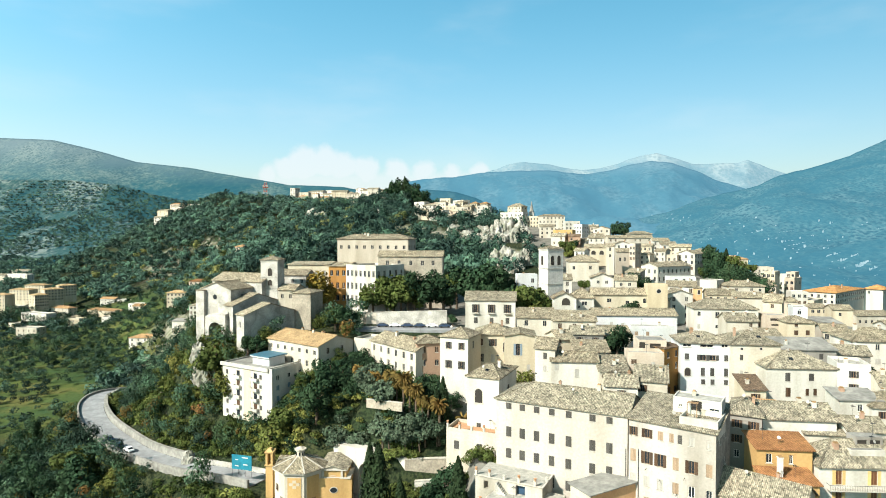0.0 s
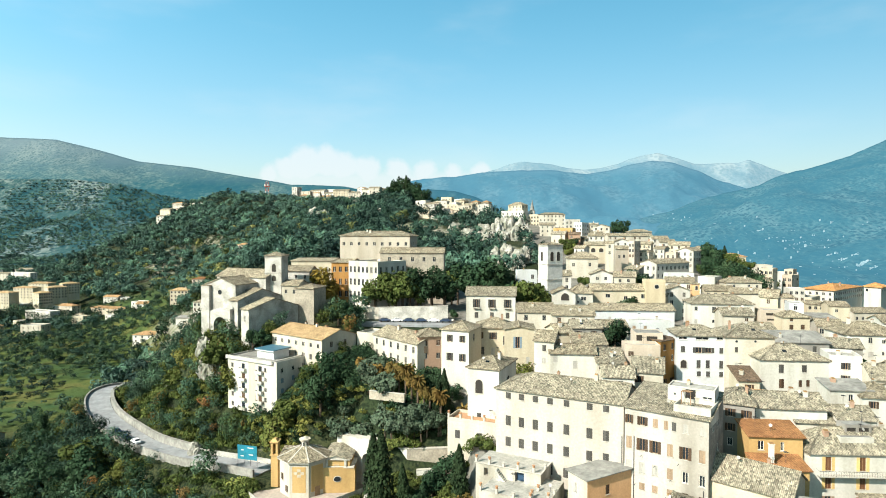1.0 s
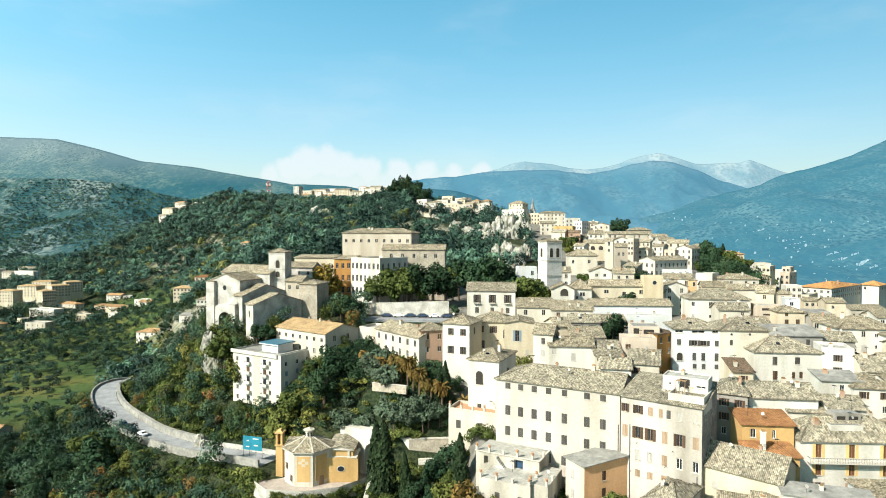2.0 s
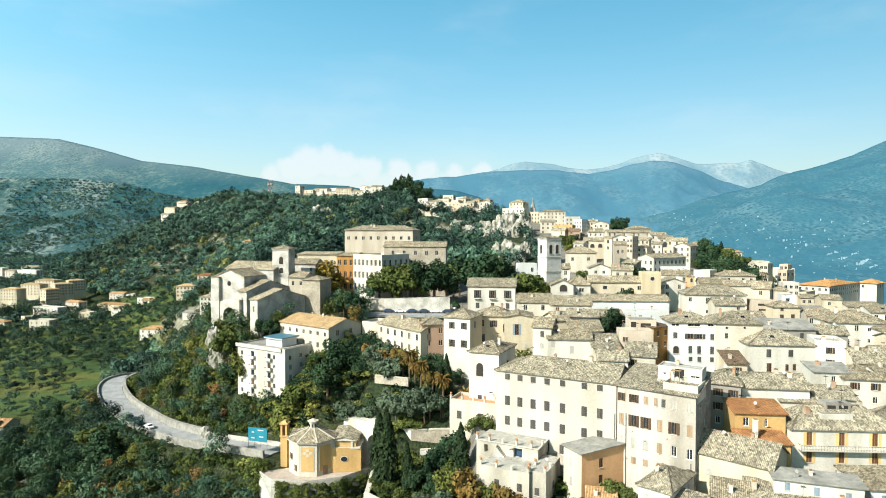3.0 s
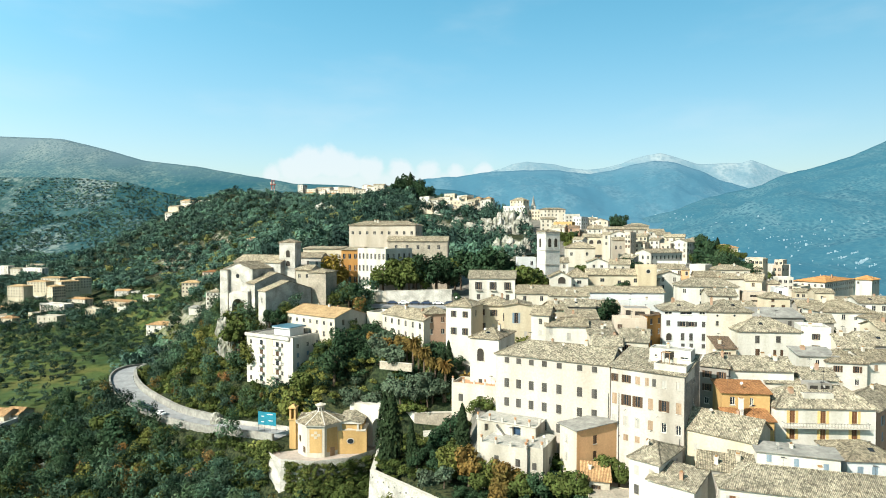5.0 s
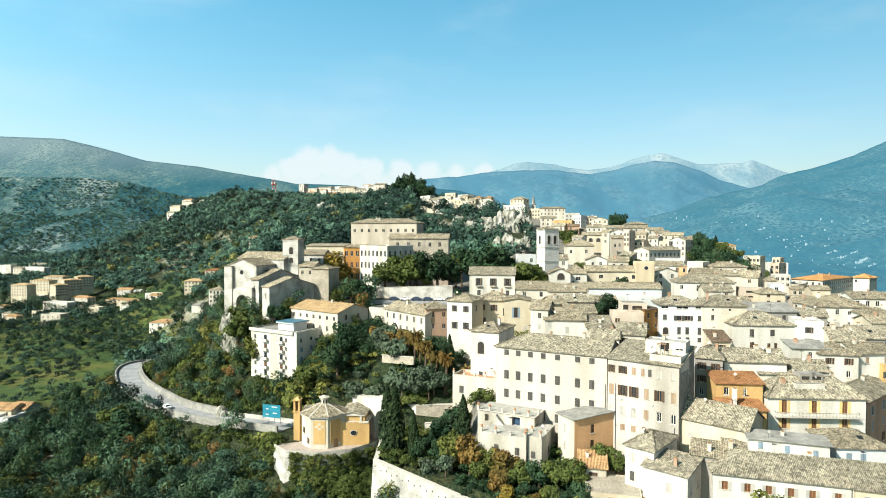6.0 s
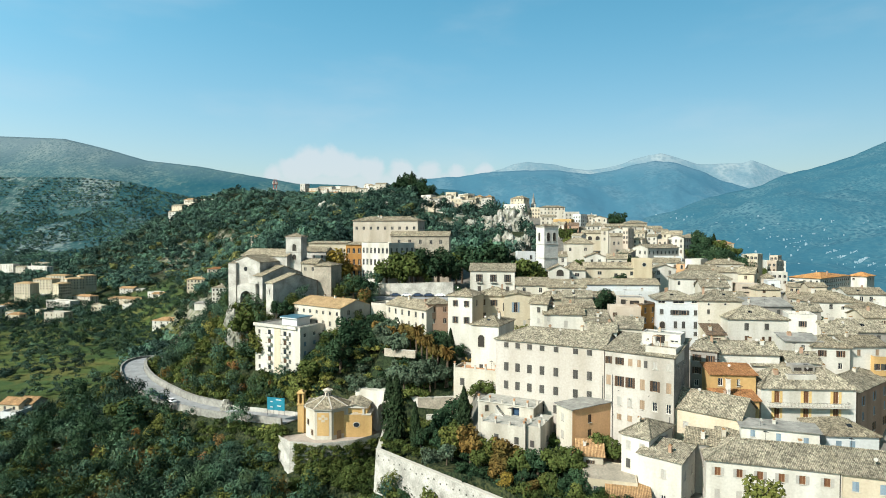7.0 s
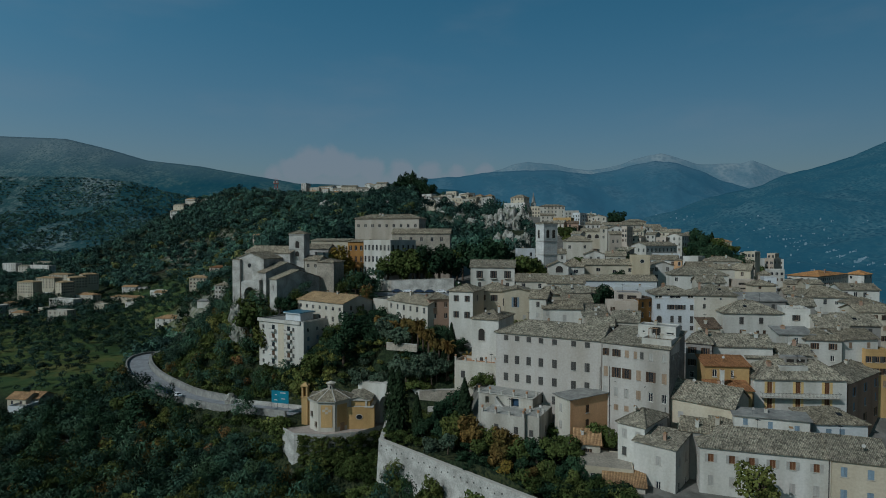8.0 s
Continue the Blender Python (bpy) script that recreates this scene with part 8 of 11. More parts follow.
house("town_house", 81.7, 222.0, 75.2, -36, 3.6, 8, 14, roof="gable", rise=1.5, wall=CREAM, tile=TILE_PALE, extra=(), label="cream house beside the clock front", rows=((1.6, 1.0, 1.5, "far"), (4.4, 1.0, 1.5, "far")), cols=1, right=1, chimneys=0)
house("hill_house", -222.5, 845.0, 152.3, -18, 15.1, 9, 16, roof="cross", rise=1.8, wall=IVORY, tile=TILE_PALE, rows=((1.8, 1.3, 1.7, "far"), (4.9, 1.3, 1.7, "far")), cols=3, right=2, drop=0.15, label="ivory hilltop house with a gable-fronted roof on the crest", chimneys=0)
house("hill_house", -208.8, 850.0, 155.2, -8, 13.9, 9, 16, roof="hip", rise=1.8, wall=PINKISH, tile=TILE_ORANGE, rows=((1.8, 1.3, 1.7, "far"), (4.9, 1.3, 1.7, "far")), cols=3, right=2, drop=0.15, label="pinkish beige hilltop house with hipped tile roof on the crest", chimneys=0)
house("hill_house", -195.2, 856.0, 159.0, -34, 18.8, 9, 16, roof="hip", rise=1.8, wall=WHITE, tile=TILE_ORANGE, rows=((1.8, 1.3, 1.7, "far"), (4.9, 1.3, 1.7, "far")), cols=4, right=2, drop=0.15, label="white hilltop house with hipped tile roof on the crest", chimneys=0)
house("hill_house", -175.8, 835.0, 152.5, -26, 14.1, 9, 16, roof="gable", rise=1.8, wall=IVORY, tile=TILE_ORANGE, rows=((1.8, 1.3, 1.7, "far"), (4.9, 1.3, 1.7, "far")), cols=3, right=2, drop=0.15, label="ivory hilltop house with gabled tile roof on the crest", chimneys=0)
house("hill_house", -163.9, 850.0, 159.4, -26, 12.2, 9, 16, roof="hip", rise=1.8, wall=PINKISH, tile=TILE_ORANGE, rows=((1.8, 1.3, 1.7, "far"), (4.9, 1.3, 1.7, "far")), cols=2, right=2, drop=0.15, label="pinkish beige hilltop house with hipped tile roof on the crest", chimneys=0)
house("hill_house", -150.9, 838.0, 155.2, -18, 13.7, 9, 16, roof="gable", rise=1.8, wall=IVORY, tile=TILE_ORANGE, rows=((1.8, 1.3, 1.7, "far"), (4.9, 1.3, 1.7, "far")), cols=3, right=2, drop=0.15, label="ivory hilltop house with gabled tile roof on the crest", chimneys=0)
house("hill_house", -139.9, 846.0, 159.9, -8, 12.0, 9, 16, roof="hip", rise=1.8, wall=WHITE, tile=TILE_PALE, rows=((1.8, 1.3, 1.7, "far"), (4.9, 1.3, 1.7, "far")), cols=2, right=2, drop=0.15, label="white hilltop house with hipped tile roof on the crest", chimneys=0)
house("hill_house", -125.4, 826.0, 153.6, -34, 15.0, 9, 16, roof="hip", rise=1.8, wall=PINKISH, tile=TILE_PALE, rows=((1.8, 1.3, 1.7, "far"), (4.9, 1.3, 1.7, "far")), cols=3, right=2, drop=0.15, label="pinkish beige hilltop house with hipped tile roof on the crest", chimneys=0)
house("hill_house", -114.3, 840.0, 162.0, -26, 11.7, 9, 16, roof="hip", rise=1.8, wall=CREAM, tile=TILE_ORANGE, rows=((1.8, 1.3, 1.7, "far"), (4.9, 1.3, 1.7, "far")), cols=2, right=2, drop=0.15, label="cream hilltop house with hipped tile roof on the crest", chimneys=0)
house("hill_house", -102.2, 822.0, 156.5, -26, 13.2, 9, 16, roof="hip", rise=1.8, wall=WHITE, tile=TILE_PALE, rows=((1.8, 1.3, 1.7, "far"), (4.9, 1.3, 1.7, "far")), cols=2, right=2, drop=0.15, label="white hilltop house with hipped tile roof on the crest", chimneys=0)
house("hill_house", -93.4, 830.0, 162.8, -8, 11.6, 9, 16, roof="hip", rise=1.8, wall=CREAM, tile=TILE_PALE, rows=((1.8, 1.3, 1.7, "far"), (4.9, 1.3, 1.7, "far")), cols=2, right=2, drop=0.15, label="cream hilltop house with hipped tile roof on the crest", chimneys=0)
house("hill_house", -242.2, 850.0, 148.5, -34, 19.6, 9, 16, roof="gable", rise=1.8, wall=WHITE, tile=TILE_ORANGE, rows=((1.8, 1.3, 1.7, "far"), (4.9, 1.3, 1.7, "far")), cols=4, right=2, drop=0.15, label="white hilltop house with gabled tile roof on the crest", chimneys=0)
house("hill_house", -174.4, 870.0, 164.3, -26, 14.6, 9, 16, roof="flat", rise=1.8, wall=WHITE, tile=TILE_ORANGE, rows=((1.8, 1.3, 1.7, "far"), (4.9, 1.3, 1.7, "far")), cols=3, right=2, drop=0.15, label="white hilltop house with flat terrace roof on the crest", chimneys=0)
house("hill_house", -127.3, 862.0, 166.2, -34, 13.4, 9, 16, roof="cross", rise=1.8, wall=WHITE, tile=TILE_ORANGE, rows=((1.8, 1.3, 1.7, "far"), (4.9, 1.3, 1.7, "far")), cols=2, right=2, drop=0.15, label="white hilltop house with a gable-fronted roof on the crest", chimneys=0)
house("hill_house", -266.0, 800.0, 135.9, -18, 12.9, 9, 14, roof="hip", rise=1.8, wall=PINKISH, tile=TILE_PALE, rows=((1.8, 1.3, 1.7, "far"), (4.9, 1.3, 1.7, "far")), cols=2, right=2, drop=0.15, label="pinkish beige hilltop house with hipped tile roof", chimneys=0)
house("hill_house", -255.0, 790.0, 130.8, -34, 21.1, 9, 14, roof="hip", rise=1.8, wall=PALEYELLOW, tile=TILE_ORANGE, rows=((1.8, 1.3, 1.7, "far"), (4.9, 1.3, 1.7, "far")), cols=4, right=2, drop=0.15, label="pale yellow hilltop house with hipped tile roof", chimneys=0)
house("hill_house", -249.1, 820.0, 145.0, -34, 19.2, 9, 14, roof="gable", rise=1.8, wall=PALEYELLOW, tile=TILE_ORANGE, rows=((1.8, 1.3, 1.7, "far"), (4.9, 1.3, 1.7, "far")), cols=4, right=2, drop=0.15, label="pale yellow hilltop house with gabled tile roof", chimneys=0)
house("hill_house", -262.6, 835.0, 141.8, -8, 10.4, 9, 14, roof="cross", rise=1.8, wall=PINKISH, tile=TILE_ORANGE, rows=((1.8, 1.3, 1.7, "far"), (4.9, 1.3, 1.7, "far")), cols=2, right=2, drop=0.15, label="pinkish beige hilltop house with a gable-fronted roof", chimneys=0)
house("hill_house", -422.1, 870.0, 135.0, -34, 26.9, 9, 15, roof="gable", rise=1.8, wall=PALEYELLOW, tile=TILE_PALE, rows=((1.8, 1.3, 1.7, "far"), (4.9, 1.3, 1.7, "far")), cols=5, right=2, drop=0.15, label="pale yellow hilltop house with gabled tile roof", chimneys=0)
house("hill_house", -412.3, 890.0, 145.6, -26, 19.8, 9, 15, roof="hip", rise=1.8, wall=WHITE, tile=TILE_ORANGE, rows=((1.8, 1.3, 1.7, "far"), (4.9, 1.3, 1.7, "far")), cols=4, right=2, drop=0.15, label="white hilltop house with hipped tile roof", chimneys=0)
house("hill_house", -378.4, 880.0, 139.9, -34, 23.0, 9, 15, roof="hip", rise=1.8, wall=WHITE, tile=TILE_PALE, rows=((1.8, 1.3, 1.7, "far"), (4.9, 1.3, 1.7, "far")), cols=5, right=2, drop=0.15, label="white hilltop house with hipped tile roof", chimneys=0)
house("hill_house", -417.6, 850.0, 124.9, -8, 11.7, 9, 15, roof="gable", rise=1.8, wall=WHITE, tile=TILE_PALE, rows=((1.8, 1.3, 1.7, "far"), (4.9, 1.3, 1.7, "far")), cols=2, right=2, drop=0.15, label="white hilltop house with gabled tile roof", chimneys=0)
house("hill_house", -353.8, 890.0, 142.2, -8, 15.8, 9, 15, roof="hip", rise=1.8, wall=WHITE, tile=TILE_PALE, rows=((1.8, 1.3, 1.7, "far"), (4.9, 1.3, 1.7, "far")), cols=3, right=2, drop=0.15, label="white hilltop house with hipped tile roof", chimneys=0)
house("hill_house", -178.7, 505.0, 89.8, -14, 8.5, 9, 9, roof="hip", rise=1.6, wall=PINKISH, tile=TILE_ORANGE, extra=(), label="pinkish beige hilltop house with hipped tile roof among the trees", rows=((1.8, 1.2, 1.5, "far"),), cols=2, chimneys=0)
house("hill_house", -173.2, 505.0, 86.3, -14, 7.9, 9, 9, roof="hip", rise=1.6, wall=PINKISH, tile=TILE_ORANGE, extra=(), label="pinkish beige hilltop house with hipped tile roof among the trees", rows=((1.8, 1.2, 1.5, "far"),), cols=2, chimneys=0)
house("hill_house", -179.3, 505.0, 81.3, -14, 6.8, 9, 9, roof="hip", rise=1.6, wall=WHITE, tile=TILE_PALE, extra=(), label="white hilltop house with hipped tile roof among the trees", rows=((1.8, 1.2, 1.5, "far"),), cols=2, chimneys=0)
house("hill_house", -13.6, 590.0, 130.7, -34, 9.9, 9, 12, roof="hip", rise=1.8, wall=IVORY, tile=TILE_PALE, rows=((1.8, 1.3, 1.7, "far"), (4.9, 1.3, 1.7, "far")), cols=2, right=2, drop=0.15, label="ivory hilltop house with hipped tile roof in the hamlet", chimneys=0)
house("hill_house", -4.3, 600.0, 133.1, -8, 8.3, 9, 12, roof="hip", rise=1.8, wall=WHITE, tile=TILE_PALE, rows=((1.8, 1.3, 1.7, "far"), (4.9, 1.3, 1.7, "far")), cols=2, right=2, drop=0.15, label="white hilltop house with hipped tile roof in the hamlet", chimneys=0)
house("hill_house", 5.0, 585.0, 129.8, -34, 8.2, 9, 12, roof="flat", rise=1.8, wall=WHITE, tile=TILE_PALE, rows=((1.8, 1.3, 1.7, "far"), (4.9, 1.3, 1.7, "far")), cols=2, right=2, drop=0.15, label="white hilltop house with flat terrace roof in the hamlet", chimneys=0)
house("hill_house", 12.0, 592.0, 132.6, -34, 9.6, 9, 12, roof="hip", rise=1.8, wall=PALEYELLOW, tile=TILE_PALE, rows=((1.8, 1.3, 1.7, "far"), (4.9, 1.3, 1.7, "far")), cols=2, right=2, drop=0.15, label="pale yellow hilltop house with hipped tile roof in the hamlet", chimneys=0)
house("hill_house", 19.6, 575.0, 127.6, -26, 8.6, 9, 12, roof="gable", rise=1.8, wall=CREAM, tile=TILE_PALE, rows=((1.8, 1.3, 1.7, "far"), (4.9, 1.3, 1.7, "far")), cols=2, right=2, drop=0.15, label="cream hilltop house with gabled tile roof in the hamlet", chimneys=0)
house("hill_house", -8.5, 560.0, 122.8, -26, 8.6, 9, 12, roof="cross", rise=1.8, wall=WHITE, tile=TILE_ORANGE, rows=((1.8, 1.3, 1.7, "far"), (4.9, 1.3, 1.7, "far")), cols=2, right=2, drop=0.15, label="white hilltop house with a gable-fronted roof in the hamlet", chimneys=0)
house("hill_house", 0.3, 556.0, 121.5, -8, 7.7, 9, 12, roof="cross", rise=1.8, wall=PINKISH, tile=TILE_ORANGE, rows=((1.8, 1.3, 1.7, "far"), (4.9, 1.3, 1.7, "far")), cols=2, right=2, drop=0.15, label="pinkish beige hilltop house with a gable-fronted roof in the hamlet", chimneys=0)
house("hill_house", 9.1, 552.0, 120.3, -26, 7.2, 9, 12, roof="flat", rise=1.8, wall=PINKISH, tile=TILE_ORANGE, rows=((1.8, 1.3, 1.7, "far"), (4.9, 1.3, 1.7, "far")), cols=2, right=2, drop=0.15, label="pinkish beige hilltop house with flat terrace roof in the hamlet", chimneys=0)
house("hill_house", 16.8, 556.0, 121.6, -34, 9.0, 9, 12, roof="gable", rise=1.8, wall=PALEYELLOW, tile=TILE_PALE, rows=((1.8, 1.3, 1.7, "far"), (4.9, 1.3, 1.7, "far")), cols=2, right=2, drop=0.15, label="pale yellow hilltop house with gabled tile roof in the hamlet", chimneys=0)
house("hill_house", 3.6, 545.0, 115.6, -34, 9.0, 9, 12, roof="cross", rise=1.8, wall=CREAM, tile=TILE_ORANGE, rows=((1.8, 1.3, 1.7, "far"), (4.9, 1.3, 1.7, "far")), cols=2, right=2, drop=0.15, label="cream hilltop house with a gable-fronted roof in the hamlet", chimneys=0)
house("hill_house", 27.0, 588.0, 131.2, -26, 7.5, 9, 12, roof="hip", rise=1.8, wall=CREAM, tile=TILE_ORANGE, rows=((1.8, 1.3, 1.7, "far"), (4.9, 1.3, 1.7, "far")), cols=2, right=2, drop=0.15, label="cream hilltop house with hipped tile roof in the hamlet", chimneys=0)
house("hill_house", 36.9, 580.0, 130.7, -26, 7.4, 9, 12, roof="hip", rise=1.8, wall=CREAM, tile=TILE_ORANGE, rows=((1.8, 1.3, 1.7, "far"), (4.9, 1.3, 1.7, "far")), cols=2, right=2, drop=0.15, label="cream hilltop house with hipped tile roof in the hamlet", chimneys=0)
house("town_house", 149.8, 240.0, 63.8, -8, 12.7, 10, 13, roof="shed", rise=1.2, wall=IVORY, tile=SLATE, extra=((4.1, 1.6, 1.2, 1.2, "far"), (8.7, 1.5, 1.2, 1.2, "far"),), label="long ivory range with a grey sheet roof", chimneys=0)
house("town_house", 135.0, 226.0, 71.7, -18, 4.9, 8, 13, roof="flat", rise=1, wall=BLUEWHITE, tile=TILE, extra=((2.1, 1.6, 1.2, 1.4, "far"),), label="bluish-white block with a roof terrace", chimneys=0, parapet=0.4)
house("town_house", 129.7, 205.0, 64.8, -6, 9.6, 8, 13, roof="flat", rise=1, wall=WHITE, tile=TILE, extra=((3.2, 1.4, 1.1, 1.1, "far"),), label="low white block with roof tanks", chimneys=0, parapet=0.3)
house("town_house", 174.3, 262.0, 66.5, -12, 8.1, 9, 21, roof="gable", rise=1.6, wall=CREAM, tile=TILE_PALE, extra=((2.9, 2.1, 1.1, 1.3, "far"),), label="cream gabled house below the school", chimneys=0)
house("town_house", 143.1, 246.0, 72.1, -26, 4.8, 9, 13, roof="hip", rise=1.4, wall=PINKISH, tile=TILE_PALE, extra=((1.8, 1.7, 1.1, 1.3, "far"),), label="pinkish beige house at the edge of the town", chimneys=0, right=2, side_rows=((2.2, 1.0, 1.4, "far"),))
house("apartment_house", 164.7, 303.0, 80.7, -44, 5.9, 9, 25, roof="flat", rise=0.1, wall=CREAM, tile=TILE, extra=(), label="cream flat-roofed apartment house on the bank", rows=((1.7, 1.3, 1.5, "far"), (4.8, 1.3, 1.5, "farb")), right=2, side_rows=((1.7, 1.2, 1.5, "far"),), chimneys=0, cols=3, parapet=0.5)
house("apartment_house", 181.4, 312.0, 76.3, -50, 4.9, 10, 21, roof="flat", rise=0.1, wall=PINKISH, tile=TILE, extra=(), label="pinkish stepped apartment house on the bank", rows=((1.7, 1.3, 1.5, "far"), (4.8, 1.3, 1.5, "farb")), right=2, side_rows=((1.7, 1.2, 1.5, "far"),), chimneys=0, cols=2, parapet=0.9)
house("apartment_house", 185.9, 318.0, 79.5, -46, 4.3, 7, 22, roof="flat", rise=0.1, wall=PINKISH, tile=TILE, extra=(), label="set-back upper storey of the stepped apartment house", rows=((1.5, 1.2, 1.4, "far"),), cols=2, right=1, chimneys=0, parapet=0.4)
house("town_house", 173.3, 292.0, 71.2, -14, 7.4, 8, 17, roof="flat", rise=0.1, wall=WHITE, tile=TILE, extra=(), label="low white house below the stepped apartment house", rows=((1.7, 1.3, 1.5, "far"), (4.8, 1.3, 1.5, "farb")), right=2, side_rows=((1.7, 1.2, 1.5, "far"),), chimneys=0, cols=3, parapet=0.6)
house("town_house", 154.1, 285.0, 75.4, -20, 6.7, 9, 17, roof="gable", rise=1.4, wall=IVORY, tile=TILE_PALE, extra=(), label="ivory house with a gabled roof on the bank", rows=((1.7, 1.3, 1.5, "far"), (4.8, 1.3, 1.5, "farb")), right=2, side_rows=((1.7, 1.2, 1.5, "far"),), chimneys=0, cols=3)
house("town_house", 178.4, 285.0, 64.5, -14, 7.7, 8, 17, roof="shed", rise=1.2, wall=CREAM, tile=TILE_PALE, extra=(), label="cream house with a low roof below the school", rows=((1.7, 1.3, 1.5, "far"), (4.8, 1.3, 1.5, "farb")), right=2, side_rows=((1.7, 1.2, 1.5, "far"),), chimneys=0, cols=3)
house("school_block", 195.4, 318.0, 64.1, -46, 5.1, 17, 22, roof="flat", rise=0.1, wall=CREAM, tile=TILE, extra=(), label="low cream block with arched windows before the school", rows=((1.9, 1.2, 1.9, "far"),), cols=2, right=(2.5, 6.0, 9.5, 13.0), side_rows=((1.9, 1.0, 1.7, "far"),), chimneys=0, parapet=0.5, category="building")
house("bell_tower", 35.5, 217.9, 94.8, -62, 5.5, 7.0, 30.1, roof="hip", rise=0.9, over=0.2, wall=TOWERSTONE, tile=TILE_PALE, rows=((4.2, 1.2, 3.4, "arch"),), cols=(2.2, 4.8), right=(2.0, 5.0), side_rows=((4.2, 1.5, 3.4, "arch"),), extra_right=((3.5, 21.0, 1.0, 2.0, "arch"),), chimneys=0, label="square pale stone bell tower with paired arched openings", category="bell tower")
house("campanile", -69.2, 222.9, 90.4, -8, 6.7, 6.4, 24.8, roof="hip", rise=1.2, over=0.35, wall=STONE, tile=TILE_PALE, rows=((4.6, 1.7, 3.0, "arch"), (8.6, 1.7, 2.2, "arch")), cols=(3.7,), chimneys=0, label="stone campanile with stacked arched openings and low roof", category="bell tower")
house("church", -89.5, 217.5, 80.1, -24, 14.1, 34.0, 27.0, roof="cross", rise=2.4, wall=STONE, tile=TILE_PALE, extra=((6.6, 2.9, 1.9, 1.9, "round"), (6.0, 8.0, 4.0, 3.0, "shut_pale")), rows=(), cols=0, right=3, side_rows=((3.0, 1.2, 1.8, "far"),), chimneys=0, label="pale stone church front with a shallow gable", category="church")
house("church_nave", -90.6, 230.6, 82.2, -24, 24.6, 12.0, 28.0, roof="gable", rise=2.6, wall=STONE, tile=TILE_PALE, rows=(), cols=0, chimneys=0, label="pale stone church nave with a long tile roof", category="church")
house("church_chapel", -71.2, 202.0, 72.6, -42, 5.0, 20.0, 17.0, roof="gable", rise=3.2, wall=STONE, tile=TILE_PALE, rows=((3.5, 0.7, 2.0, "far"),), cols=1, chimneys=0, label="stone side chapel with a tall blank gable wall", category="church")
house("church_chapel", -78.5, 210.5, 74.8, -40, 5.7, 20.0, 18.0, roof="gable", rise=3.6, wall=STONE, tile=TILE_PALE, rows=((3.5, 0.7, 2.0, "far"),), cols=1, chimneys=0, label="pale stone side chapel behind the blank gable", category="church")
house("church_buttress", -91.2, 216.5, 79.4, -20, 3.7, 7.0, 27.0, roof="shed", rise=0.7, over=0.15, wall=STONE, tile=TILE_PALE, rows=(), cols=0, chimneys=0, label="tall whitewashed church corner buttress", category="church")
house("church_house", -62.0, 220.7, 79.3, -10, 6.5, 9.0, 14.0, roof="gable", rise=1.6, wall=IVORY, tile=TILE_PALE, rows=((2.4, 1.0, 1.5, "far"),), cols=2, chimneys=0, label="ivory house beside the campanile")
house("church_house", -55.4, 214.8, 78.7, -14, 7.5, 10.0, 14.0, roof="hip", rise=1.2, wall=BROWNSTONE, tile=TILE_PALE, rows=(), cols=0, chimneys=0, label="brown stone house beside the church")
house("church_house", -66.2, 236.8, 83.8, -8, 11.5, 9.0, 16.9, roof="gable", rise=1.8, wall=STONE, tile=TILE_PALE, rows=((2.4, 1.0, 1.5, "far"),), cols=3, chimneys=0, label="stone house behind the campanile")


# ---- road, walls and woods ----
def strip(name, path, half, lift, mat, label, category, kind="structure", drop=0.5):
    """A band along a path of x, y, z."""
    pts = []
    p = [Vector(q) for q in path]
    for i in range(len(p) - 1):
        p0, p1, p2, p3 = p[max(i - 1, 0)], p[i], p[i + 1], p[min(i + 2, len(p) - 1)]
        for k in range(6):
            t = k / 6
            pts.append(0.5 * (2 * p1 + (p2 - p0) * t + (2 * p0 - 5 * p1 + 4 * p2 - p3) * t * t + (3 * p1 - p0 - 3 * p2 + p3) * t ** 3))
    pts.append(p[-1])
    v, f = [], []
    for i, q in enumerate(pts):
        d = (pts[min(i + 1, len(pts) - 1)] - pts[max(i - 1, 0)])
        s = Vector((d.y, -d.x, 0)).normalized()
        a, b = half
        v += [q + s * a + Vector((0, 0, lift)), q + s * b + Vector((0, 0, lift)), q + s * b - Vector((0, 0, drop)), q + s * a - Vector((0, 0, drop))]
    for i in range(len(pts) - 1):
        k = i * 4
        f += [(k, k + 1, k + 5, k + 4), (k + 1, k + 2, k + 6, k + 5), (k + 3, k, k + 4, k + 7)]
    n = len(v)
    f += [(0, 3, 2, 1), (n - 4, n - 3, n - 2, n - 1)]
    ob = new(name, mesh_of(name, v, f, [mat]))
    return tagged(ob, label, category, kind=kind)


strip("road", ROAD, (-4.2, 4.2), 0.25, ASPHALT, "pale worn asphalt road bending down the hill", "road")
strip("road_parapet", ROAD[:6], (4.2, 4.75), 1.1, CONCRETE, "low pale parapet wall on the downhill side of the road", "wall", drop=5.0)
strip("road_parapet", ROAD[5:], (4.2, 4.75), 2.2, CONCRETE, "pale parapet wall along the road after the bend", "wall", drop=5.0)
strip("road_bank_wall", ROAD[1:7], (-5.6, -4.4), 2.4, CONCRETE, "pale rock-faced wall along the uphill side of the road", "wall")
strip("road_bank_wall", ROAD[6:], (-5.0, -4.5), 1.5, STONE, "low stone wall on the uphill side of the road", "wall")


